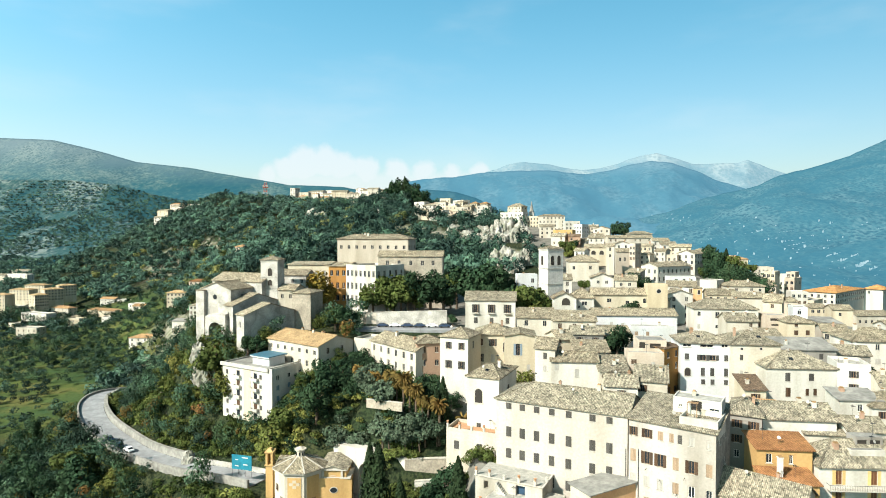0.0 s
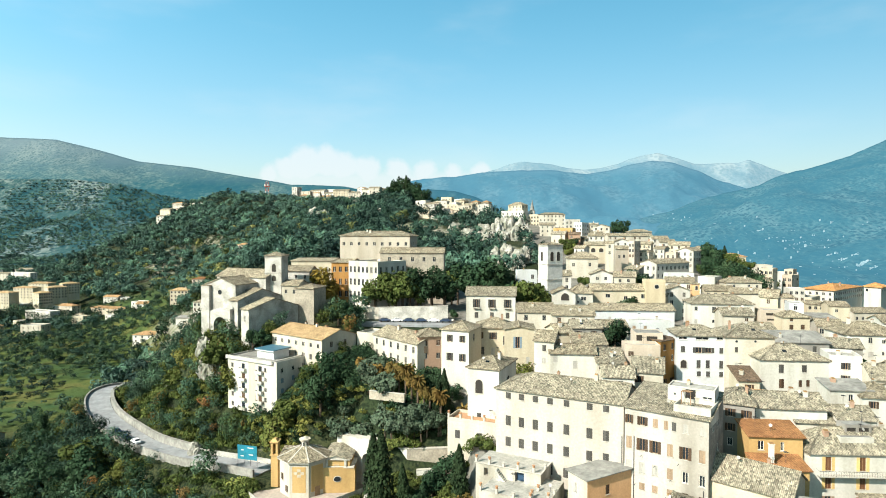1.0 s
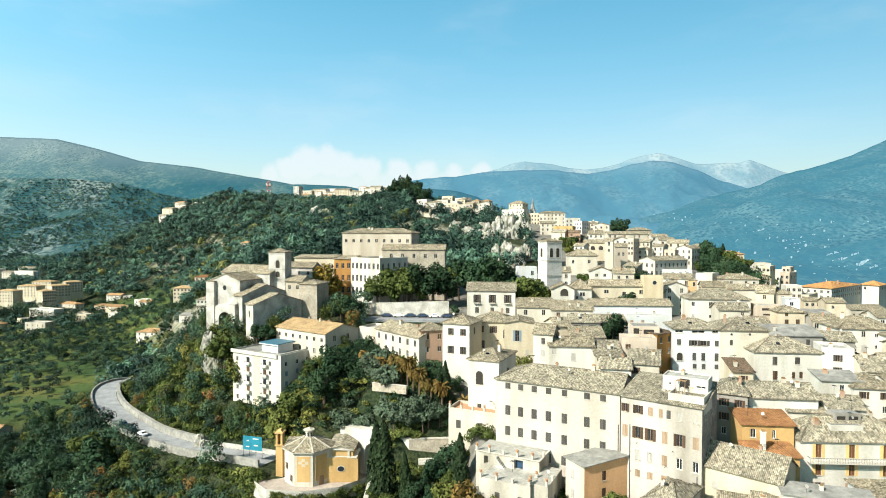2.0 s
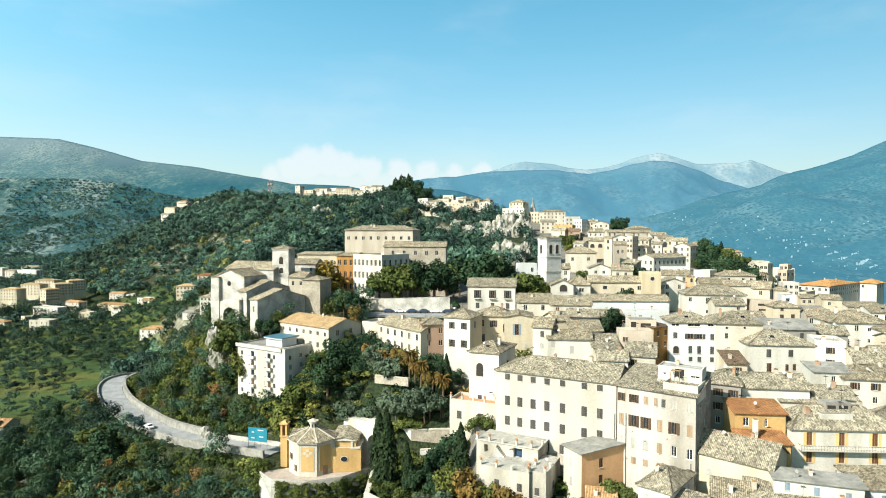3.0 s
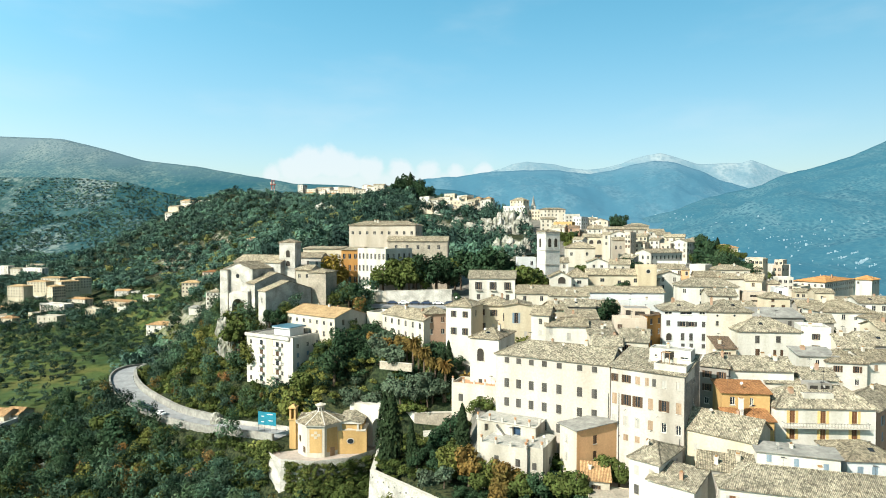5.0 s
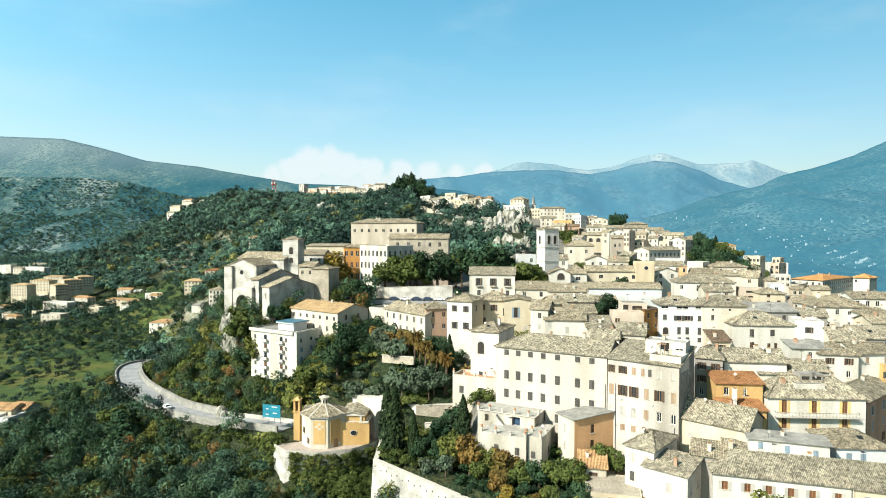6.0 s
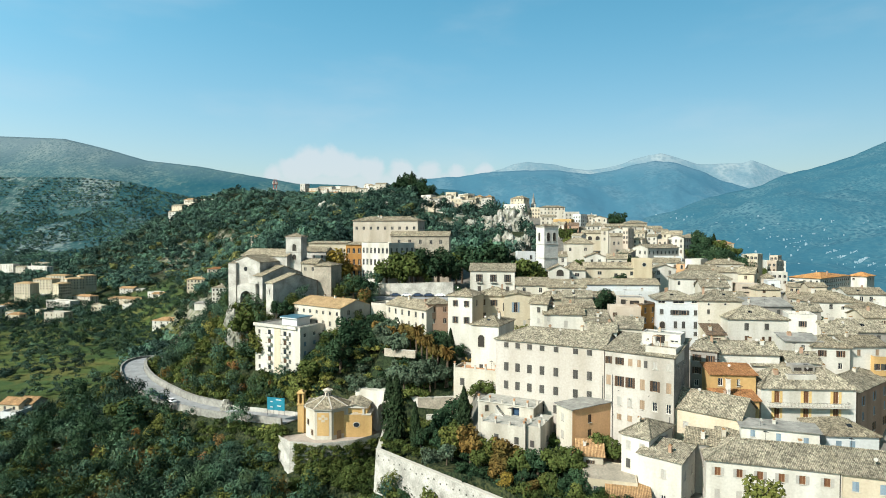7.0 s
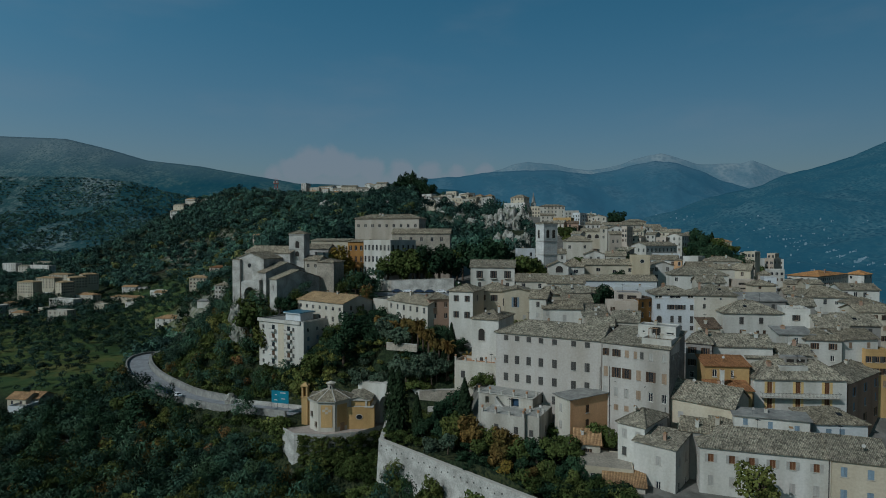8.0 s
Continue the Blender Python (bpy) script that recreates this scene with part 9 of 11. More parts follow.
def wall_run(name, p, q, low, thick, mat, label, batter=0.6, cap=True, holes=0):
    """A battered retaining wall from p to q (tops), going down by low, with a coping."""
    p, q = Vector(p), Vector(q)
    u = (q - p)
    n = Vector((u.y, -u.x, 0)).normalized()
    b = Build()
    steps = max(2, int(u.length / 4))
    e = new(name)
    tagged(e, label, "retaining wall", kind="structure")
    ring = []
    for i in range(steps + 1):
        c = p + u * i / steps
        ring.append([c + n * 0.0, c - n * thick, c - n * thick - Vector((0, 0, low)), c + n * batter - Vector((0, 0, low))])
    for a, c in zip(ring[:-1], ring[1:]):
        for k in range(4):
            b.poly([a[k], c[k], c[(k + 1) % 4], a[(k + 1) % 4]])
    b.poly(ring[0])
    b.poly(list(reversed(ring[-1])))
    child("wall", b.mesh("wall", mat), e)
    if cap:
        c = Build()
        up = Vector((0, 0, 0.16))
        c4 = [p + n * 0.12, p - n * (thick + 0.12), q - n * (thick + 0.12), q + n * 0.12]
        c.poly([v + up for v in c4])
        for k in range(4):
            c.poly([c4[k], c4[(k + 1) % 4], c4[(k + 1) % 4] + up, c4[k] + up])
        child("coping", c.mesh("coping", TRIM), e)
    ux = u.normalized()
    for i in range(holes):                               # weep holes: small raised blocks in the face, coloured dark as the shade inside
        c = p + u * ((i + 0.6) / (holes + 0.4)) + n * (0.05 + batter * 0.14) - Vector((0, 0, low * 0.14 + 0.5 * (i % 2)))
        h = Build()
        k = [c - ux * 0.14, c + ux * 0.14, c + ux * 0.14 + Vector((0, 0, 0.32)), c - ux * 0.14 + Vector((0, 0, 0.32))]
        h.poly([v + n * 0.06 for v in k])
        for j in range(4):
            h.poly([k[j], k[(j + 1) % 4], k[(j + 1) % 4] + n * 0.06, k[j] + n * 0.06])
        child("weep_hole", h.mesh("weep_hole", DARKIN), e)
    return e


wall_run("retaining_wall", (-18.6, 120.0, 38.0), (21.2, 82.0, 37.6), 10.5, 0.8, STONE, "long pale stone garden retaining wall with weep holes", 0.8, holes=28)
wall_run("retaining_wall", (-18.8, 149.0, 37.0), (-18.6, 120.4, 37.3), 15.0, 0.9, STONE, "return of the garden retaining wall", 0.5)
wall_run("retaining_wall", (-47.1, 224.6, 70.0), (-25.2, 221.8, 70.6), 6, 0.6, IVORY, "pale wall under the palace forecourt", 0.3)
wall_run("retaining_wall", (-25.2, 221.8, 70.6), (1.4, 218.0, 71.7), 6, 0.6, STONE, "pale stone wall below the row of trees", 0.3)
wall_run("garden_wall", (-20.5, 156.5, 55.9), (-10.6, 151.6, 56.2), 2.2, 0.5, BROWNSTONE, "stone wall of the upper garden terrace", 0.1)


wall_run("retaining_wall", (-14.5, 149.0, 43.9), (-9.6, 146.6, 43.4), 9, 0.8, WHITE, "whitewashed terrace wall in the garden", 0.3)
wall_run("retaining_wall", (-9.6, 146.6, 43.4), (3.5, 146.2, 43.9), 9, 0.8, BROWNSTONE, "brown stone terrace wall under the olive trees", 0.4)
wall_run("garden_wall", (-7.0, 143.0, 39.4), (3.0, 141.5, 40.6), 3.5, 0.5, STONE, "low pale garden wall below the terrace", 0.1)


def arch_wall(name, x, y, z, yaw, w, h, thick, cx, r, spring, mat, label):
    """A wall with one arched opening through it; its base is at z."""
    e = new(name)
    e.matrix_world = pose(x, y, z, 0, 0, yaw)
    tagged(e, label, "wall", kind="structure")
    n = 14
    arc = [(cx - r * math.cos(math.pi * i / n), spring + r * math.sin(math.pi * i / n)) for i in range(n + 1)]
    b = Build()
    for yy, flip in ((0, False), (thick, True)):
        def face(pts):
            q = [(px, yy, pz) for px, pz in pts]
            b.poly(q[::-1] if flip else q)
        face([(0, 0), (cx - r, 0), (cx - r, spring), (cx - r, h * 0.94), (0, h * 0.9)])
        face([(cx + r, 0), (w, 0), (w, h), (cx + r, h), (cx + r, spring)])
        for (x0, z0), (x1, z1) in zip(arc[:-1], arc[1:]):
            face([(x0, z0), (x1, z1), (x1, h * 0.97), (x0, h * 0.97)])
    for (x0, z0), (x1, z1) in zip([(cx - r, 0)] + arc, arc + [(cx + r, 0)]):
        b.poly([(x0, 0, z0), (x0, thick, z0), (x1, thick, z1), (x1, 0, z1)])
    b.poly([(0, 0, h * 0.9), (cx - r, 0, h * 0.94), (cx - r, thick, h * 0.94), (0, thick, h * 0.9)])
    b.poly([(cx - r, 0, h * 0.97), (cx + r, 0, h * 0.97), (cx + r, thick, h * 0.97), (cx - r, thick, h * 0.97)])
    b.poly([(cx + r, 0, h), (w, 0, h), (w, thick, h), (cx + r, thick, h)])
    b.poly([(w, 0, 0), (w, thick, 0), (w, thick, h), (w, 0, h)])
    b.poly([(0, thick, 0), (0, 0, 0), (0, 0, h * 0.9), (0, thick, h * 0.9)])
    child("wall", b.mesh("wall", mat), e)
    return e


arch_wall("arched_wall", -30.0, 160.0, 30.6, -37, 20.5, 13.6, 2.5, 12.0, 2.3, 7.0, WHITE, "whitewashed wall with a tall round arch")
arch_wall("church_arch", -85.7, 211.1, 61.7, -24, 9.5, 10.0, 4.0, 4.6, 3.0, 4.0, STONE, "stone arch carrying the church front")


# ---- the octagonal chapel ----
def chapel():
    e = new("chapel")
    e.matrix_world = pose(-37.0, 151.3, 31.2, 0, 0, -2) @ Matrix.Diagonal((1.16, 1.1, 0.90, 1.0))
    tagged(e, "small octagonal yellow chapel with white trim and a lantern", "chapel")
    R, H = 5.6, 10.0
    ang = [radians(-90 + 22.5 + 45 * i) for i in range(8)]
    pts = [(R * math.cos(a), R * math.sin(a)) for a in ang]
    b = Build()
    for (x0, y0), (x1, y1) in zip(pts, pts[1:] + pts[:1]):
        b.poly([(x0, y0, -1), (x1, y1, -1), (x1, y1, H), (x0, y0, H)])
    child("wall", b.mesh("wall", IVORY), e)
    for i in range(8):
        a = radians(-90 + 45 * (i))
        mx, my = math.cos(a) * R * math.cos(radians(22.5)), math.sin(a) * R * math.cos(radians(22.5))
        p = Build()
        p.box(-1.5, -0.08, 1.4, 1.5, 0.0, H - 1.2)
        # left facets stay bare ivory: their strong sunlight is put in as white
        if i in (6, 7):
            continue
        child("panel", p.mesh("panel", YELLOW), e, (mx, my, 0), math.degrees(a) + 90)
    c = Build()
    for r, z0, z1 in ((R + 0.3, H - 0.5, H - 0.15), (R + 0.55, H - 0.15, H + 0.1)):
        q = [(r * math.cos(a), r * math.sin(a)) for a in ang]
        for (x0, y0), (x1, y1) in zip(q, q[1:] + q[:1]):
            c.poly([(x0, y0, z0), (x1, y1, z0), (x1, y1, z1), (x0, y0, z1)])
        c.poly([(x, y, z1) for x, y in q])
        c.poly([(x, y, z0) for x, y in reversed(q)])
    child("cornice", c.mesh("cornice", TRIM), e)
    for i in range(8):
        r0, r1 = R + 0.6, 1.15
        a0, a1 = ang[i], ang[(i + 1) % 8]
        v, f, uv = roof_slope([(r0 * math.cos(a0), r0 * math.sin(a0), H + 0.25), (r0 * math.cos(a1), r0 * math.sin(a1), H + 0.25),
                               (r1 * math.cos(a1), r1 * math.sin(a1), H + 2.75), (r1 * math.cos(a0), r1 * math.sin(a0), H + 2.75)], 0.14, TILE_PALE)
        child("roof_slope", mesh_of("roof_slope", v, f, [TILE_PALE], uv=uv), e)
    rib = Build()
    for a in ang:
        d = Vector((math.cos(a), math.sin(a), 0))
        s = Vector((-d.y, d.x, 0)) * 0.14
        p, q = d * (R + 0.6) + Vector((0, 0, H + 0.3)), d * 1.15 + Vector((0, 0, H + 2.85))
        rib.poly([p - s, p + s, q + s, q - s])
        rib.poly([p + s, p + s - Vector((0, 0, 0.2)), q + s - Vector((0, 0, 0.2)), q + s])
        rib.poly([p - s - Vector((0, 0, 0.2)), p - s, q - s, q - s - Vector((0, 0, 0.2))])
    child("hip_ribs", rib.mesh("hip_ribs", TRIM), e)
    l = Build()
    l.tube(0, 0, H + 2.2, H + 4.6, 1.0, 0.95, 8)
    l.tube(0, 0, H + 4.6, H + 4.85, 1.35, 1.35, 8)
    l.tube(0, 0, H + 4.85, H + 5.4, 0.9, 0.25, 8)
    lan = child("lantern", l.mesh("lantern", IVORY), e)
    for i in range(8):
        a = radians(-90 + 45 * i)
        child("pane", box_mesh("pane", -0.14, -0.05, -0.5, 0.14, 0.03, 0.5, GLASS), lan, (math.cos(a) * 0.93, math.sin(a) * 0.93, H + 3.5), math.degrees(a) + 90)
    ff = R * math.cos(radians(22.5))
    dr = Build()
    dr.box(-0.65, -0.12, 0, 0.65, 0.0, 2.7)
    a45 = radians(-45)
    child("door", dr.mesh("door", WOOD), e, (math.cos(a45) * (ff + 0.08), math.sin(a45) * (ff + 0.08), 0), 45, "brown wooden door")
    rel = Build()                                        # raised lozenge ornament
    for k in range(4):
        x, z = (0, 0.75, 0, -0.75)[k], (0.75, 0, -0.75, 0)[k]
        rel.box(x - 0.4, -0.06, z - 0.4, x + 0.4, 0, z + 0.4, 0, 0.0)
    child("ornament", rel.mesh("ornament", PALEYELLOW), e, (0, -ff - 0.085, 7.0))
    for s in (-1, 1):
        add_window(e, (math.cos(radians(-135)) * (ff + 0.3) + 0.7 * s, math.sin(radians(-135)) * (ff + 0.3) - 0.7 * s, (2.2 if s > 0 else 5.2)), -45, 0.9, 1.8, "farb")
    # side wing with the round window and the pediment over it
    wing = Build()
    facade(wing, (4.2, -2.6), 1, 0.12, 7.6, -1, 7.4, [])
    facade(wing, (11.8, -1.688), -0.12, 1, 9, -1, 7.4, [])
    child("wing_wall", wing.mesh("wing_wall", YELLOW), e)
    att = Build()
    att.box(4.6, -1.6, 7.4, 10.6, 4.5, 9.6)
    child("attic_wall", att.mesh("attic_wall", YELLOW), e)
    ped = Build()
    ped.box(4.3, -2.0, 7.1, 11.6, 4.6, 7.5)
    ped.poly([(4.4, -1.62, 9.6), (10.8, -1.62, 9.6), (7.6, -1.62, 10.6)])
    ped.box(5.2, -1.9, 7.5, 5.7, -1.5, 9.6)
    ped.box(9.4, -1.9, 7.5, 9.9, -1.5, 9.6)
    ped.box(4.4, -2.0, 9.4, 10.8, -1.4, 9.65)
    child("pediment", ped.mesh("pediment", TRIM), e)
    add_window(e, (7.6, -1.62, 8.5), 0, 1.1, 1.3, "far")
    add_window(e, (7.9, -2.2, 4.0), 7, 1.5, 1.5, "round")
    for pts in ([(4.2, -2.0, 9.6), (4.2, 9, 9.6), (7.6, 9, 10.8), (7.6, -2.0, 10.8)][::-1], [(11.0, -2.0, 9.6), (11.0, 9, 9.6), (7.6, 9, 10.8), (7.6, -2.0, 10.8)]):
        v, f, uv = roof_slope(pts if pts[0][0] > 8 else [pts[3], pts[2], pts[1], pts[0]], 0.15, TILE)
        child("roof_slope", mesh_of("roof_slope", v, f, [TILE], uv=uv), e)
    # bell gable and sacristy
    bell = Build()
    bell.box(-8.0, 0.2, -1, -6.4, 2.2, 9.5)
    bell.box(-8.2, 0.0, 9.5, -6.2, 2.4, 9.8)
    bell.box(-8.0, 0.2, 9.8, -7.55, 2.2, 13.2)
    bell.box(-6.85, 0.2, 9.8, -6.4, 2.2, 13.2)
    bell.box(-8.2, 0.0, 13.2, -6.2, 2.4, 13.6)
    bell.box(-7.9, 0.3, 13.6, -6.5, 2.1, 14.3, 0, 0.4)
    child("bell_gable", bell.mesh("bell_gable", YELLOW), e)
    sac = Build()
    facade(sac, (-6.4, 0.6), 1, 0, 2.4, -1, 8.4, [])
    facade(sac, (-6.4, 7.0), 0, -1, 6.4, -1, 8.4, [])
    child("sacristy_wall", sac.mesh("sacristy_wall", YELLOW), e)
    v, f, uv = roof_slope([(-6.7, 0.3, 8.4), (-3.2, 0.3, 8.4), (-3.2, 7.0, 9.6), (-6.7, 7.0, 9.6)], 0.2, TILE_PALE)
    child("roof_slope", mesh_of("roof_slope", v, f, [TILE_PALE], uv=uv), e)
    add_window(e, (-5.2, 0.45, 6.2), 0, 0.8, 1.2, "farb")
    add_window(e, (-5.2, 0.45, 2.8), 0, 0.8, 1.2, "farb")
    FOOTPRINTS.append((-46, 144, 0, 21, 14))
    return e


chapel()
FOOTPRINTS.append((-33.0, 156.5, radians(-37), 20, 7))
COURT = ((-53.5, 166.0), (-51.0, 148.0), (-46.2, 142.8), (-36.6, 141.5), (-27.7, 144.3), (-21.3, 150.5), (-20.5, 157.0), (-30.0, 163.0), (-44.0, 168.0))


def forecourt():
    mid = Vector((-37.0, 153.0, 0))
    top = [Vector((x, y, 31.0)) for x, y in COURT]
    wall, cap, deck = Build(), Build(), Build()
    for a, b in zip(top[:-3], top[1:-2]):
        n = Vector((-(b - a).y, (b - a).x, 0)).normalized() * -1
        oa, ob = (a - mid).normalized() * 1.9, (b - mid).normalized() * 1.9
        steps = 4
        for k in range(steps):
            t0, t1 = k / steps, (k + 1) / steps
            q = lambda p, o, t: p + o * t - Vector((0, 0, 17.0 * t))
            wall.poly([q(a, oa, t1), q(b, ob, t1), q(b, ob, t0), q(a, oa, t0)])
        for lo, hi, m in ((0.0, 0.75, 0.0),):
            ia, ib = a - (a - mid).normalized() * 0.45, b - (b - mid).normalized() * 0.45
            up = Vector((0, 0, hi))
            cap.poly([a, b, b + up, a + up])
            cap.poly([ib, ia, ia + up, ib + up])
            cap.poly([a + up, b + up, ib + up, ia + up])
    deck.poly([v + Vector((0, 0, 0.12)) for v in top])
    for a, b in zip(top, top[1:] + top[:1]):
        deck.poly([a - Vector((0, 0, 0.5)), b - Vector((0, 0, 0.5)), b + Vector((0, 0, 0.12)), a + Vector((0, 0, 0.12))])
    paving = surface("pinkish_paving", (0.36, 0.30, 0.25), 0.9, 0.18, 1.5, 0.3, (0.26, 0.22, 0.19), 0.1)
    tagged(new("chapel_forecourt", deck.mesh("chapel_forecourt", paving)), "pinkish paved forecourt in front of the chapel", "pavement", kind="structure")
    e = tagged(new("forecourt_wall"), "battered stone bastion wall carrying the chapel forecourt", "retaining wall", kind="structure")
    child("wall", wall.mesh("wall", STONE), e)
    child("parapet", cap.mesh("parapet", STONE), e)


forecourt()


def inside_house(x, y, margin=1.5, front=None):
    front = margin if front is None else front
    for hx, hy, a, w, d in FOOTPRINTS:
        if abs(x - hx) + abs(y - hy) > 140:
            continue
        u, v = (x - hx) * math.cos(a) + (y - hy) * math.sin(a), -(x - hx) * math.sin(a) + (y - hy) * math.cos(a)
        if -margin < u < w + margin and -front < v < d + margin:
            return True
    return False


def infill():
    """Plain small houses that close the gaps between the others."""
    rng = random.Random(17)
    made = 0
    for _ in range(2600):
        x, y = rng.uniform(14, 235), rng.uniform(92, 420)
        if (y < 400 and x < 130) or (y > 240 and x / (y + 15) > 0.40) or (x > 126 and 180 < y < 225) or (x > 150 and y > 225) or (x > 128 and y > 300) or x > 150 + 0.25 * (300 - min(y, 300)) or (y > 300 and not 70 < x < 165) or (x < 60 and y > 225) or (y < 118 and x < 34):
            continue
        w, d = rng.uniform(5.5, 11), rng.uniform(5.5, 9)
        yaw = rng.choice((-8, -14, -24, -34, -52, 18, -70))
        a = radians(yaw)
        corners = [(x + u * math.cos(a) - v * math.sin(a), y + u * math.sin(a) + v * math.cos(a)) for u in (0, w / 2, w) for v in (0, d / 2, d)]
        if any(inside_house(cx, cy, 0.3) for cx, cy in corners):
            continue
        g = float(ground_z(x, y))
        if x / (y + 25) > 0.5 and g + 12 > 91 - 0.072 * (y + 25):
            continue
        roof = rng.choice(("gable", "shed", "hip", "gable", "flat"))
        wall = rng.choice((IVORY, WHITE, CREAM, WHITE, WHITE, WHITE, GREYWALL, SALMON))
        tone = {IVORY: "ivory", WHITE: "white", CREAM: "cream", GREYWALL: "grey", SALMON: "salmon-pink"}[wall]
        form = {"gable": "gabled tile roof", "shed": "single-slope tile roof", "hip": "hipped tile roof", "flat": "flat terrace roof"}[roof]
        style = rng.choice(("far", "farb", "farg", "farp"))
        house("town_house", x, y, g + rng.uniform(6.5, 11.5), yaw, w, d, 13, roof=roof, rise=rng.uniform(1.3, 2.2), wall=wall, tile=rng.choice((TILE, TILE_PALE, TILE_PALE, TILE_BROWN)),
              rows=((1.7, 1.2, 1.7, style), (4.8, 1.2, 1.8, style)), cols=2, right=2 if y < 230 else 1, drop=0.2, label="small %s town house with a %s" % (tone, form), chimneys=rng.choice((0, 1, 1, 2)))
        made += 1
        if made >= 90:
            break


infill()


def valley_houses():
    rng = random.Random(23)
    made = 0
    for _ in range(900):
        x, y = rng.choice(((rng.uniform(-372, -285), rng.uniform(560, 650)), (rng.uniform(-372, -285), rng.uniform(560, 650)), (rng.uniform(-480, -395), rng.uniform(515, 575))))
        w, d, yaw = rng.uniform(9, 15), rng.uniform(8, 11), rng.choice((-10, -18, -26))
        if float(ground_z(x, y)) > 26 or inside_house(x, y, 9) or inside_house(x + w, y + 4, 9):
            continue
        wall = rng.choice((WHITE, IVORY, CREAM, WHITE))
        roof = rng.choice(("hip", "gable", "flat"))
        house("village_house", x, y, float(ground_z(x, y)) + rng.uniform(5.5, 8.5), yaw, w, d, 12, roof=roof, rise=1.8, wall=wall, tile=rng.choice((TILE_ORANGE, TILE_PALE)),
              rows=((1.8, 1.3, 1.6, "far"), (4.9, 1.3, 1.6, "far")), cols=3, right=2, drop=0.2, chimneys=0,
              label="%s valley house with a %s" % ({WHITE: "white", IVORY: "ivory", CREAM: "cream"}[wall], {"hip": "hipped tile roof", "gable": "gabled tile roof", "flat": "flat roof"}[roof]))
        made += 1
        if made >= 13:
            break


valley_houses()

# ---- balconies, terraces and rooftop things on the houses ----
def find_house(label):
    return next(o for o in scene.objects if o.parent is None and o.get("label", "").startswith(label))


block = find_house("white six-storey")
panel = Build()
panel.box(9.8, -0.06, 0.5, 13.0, -0.003, 19.9)
child("panel", panel.mesh("panel", CREAM), block, label="cream painted facade panel")
for k in range(5):
    for x, w in ((7.4, 2.8), (15.2, 3.0)):
        zz = 20 - 3.6 - 3.15 * k
        bal = Build()
        bal.box(-w / 2, -1.0, -0.14, w / 2, -0.004, 0)
        bal.box(-w / 2, -1.0, 0, w / 2, -0.94, 0.8)
        bal.box(-w / 2, -0.94, 0, -w / 2 + 0.06, -0.004, 0.8)
        bal.box(w / 2 - 0.06, -0.94, 0, w / 2, -0.004, 0.8)
        child("balcony", bal.mesh("balcony", WHITE), block, (x, 0, zz))
        dr = Build()
        dr.box(-0.7, -0.05, 0.02, 0.7, -0.003, 2.2)
        child("balcony_door", dr.mesh("balcony_door", SH_BROWN if k % 2 else GLASS), block, (x, 0, zz))
    for y in (4.5, 9.5):
        child("balcony", box_mesh("balcony", -1.4, -1.1, -0.18, 1.4, -0.004, 0.9, BLUEWHITE), block, (block.get("w", 20.6) + 0.0, y, 20 - 3.6 - 3.15 * k), 90)
roofedge = Build()
roofedge.box(-0.5, -0.5, 19.6, 21.0, -0.004, 20.7)
roofedge.box(20.7, -0.5, 19.6, 21.15, 14.4, 20.7)
child("roof_edge", roofedge.mesh("roof_edge", WHITE), block)
pent = Build()
pent.box(9.5, 4.0, 20.1, 17.0, 10.5, 22.6)
pent.box(9.0, 3.4, 22.6, 17.6, 11.0, 22.95)
child("penthouse", pent.mesh("penthouse", BLUEWHITE), block)
child("penthouse_roof", box_mesh("penthouse_roof", 8.9, 3.3, 22.96, 17.7, 11.1, 23.2, BLUEROOF), block, label="blue sheet roof of the rooftop storey")

bh = find_house("white house with orange-shuttered")
bh_top = max(c.bound_box[6][2] for c in bh.children if c.name.startswith("wall"))
add_balcony(bh, (10.1, 0, bh_top - 4.2), 0, 17.7, 1.3)
add_balcony(bh, (20.8, 4.0, bh_top - 4.2), 90, 4.2, 1.1)
for x in (3.6, 9.0, 14.4):
    add_balcony(find_house("white house with a tile roof and dark"), (x, 0, 11.6), 0, 2.4, 0.9)
add_chimney(find_house("low yellow lean-to"), 3.2, 2.2, 17.4, WHITE, 0.8, 3.4)
for label, x, below, w in (("white gable-fronted house with a balcony", 4.2, 4.9, 3.2), ("tall pale yellow house", 3.0, 9.0, 2.2)):
    hb = find_house(label)
    add_balcony(hb, (x, 0, -hb.children[0].bound_box[0][2] + (15 if "gable" in label else 20) - below), 0, w, 0.9)


def urns(parent, places, z):
    """Stone posts on the edge of a terrace, some with a clay pot on top."""
    for k, (x, y) in enumerate(places):
        b = Build()
        b.box(x - 0.22, y - 0.22, z - 0.1, x + 0.22, y + 0.22, z + 0.8)
        b.box(x - 0.3, y - 0.3, z + 0.8, x + 0.3, y + 0.3, z + 0.92)
        post = child("post", b.mesh("post", TRIM), parent)
        if k % 3 != 2:
            b = Build()
            b.tube(x, y, z + 0.92, z + 1.5, 0.2, 0.34, 8)
            child("urn", b.mesh("urn", TERRACOTTA), post)


for label, w, d, h in (("ivory house with a flat roof terrace", 11.0, 9.0, 12.65), ("ivory block with a flat", 4.0, 7.0, 12.65), ("ivory terrace building", 11.0, 7.0, 13.9)):
    o = find_house(label)
    ww = max(c.bound_box[6][0] for c in o.children if c.name.startswith("wall"))
    urns(o, [(0.3 + (ww - 0.6) * k / max(1, int(ww / 3)), 0.12) for k in range(max(1, int(ww / 3)) + 1)] + [(ww - 0.15, d * 0.5)], h)

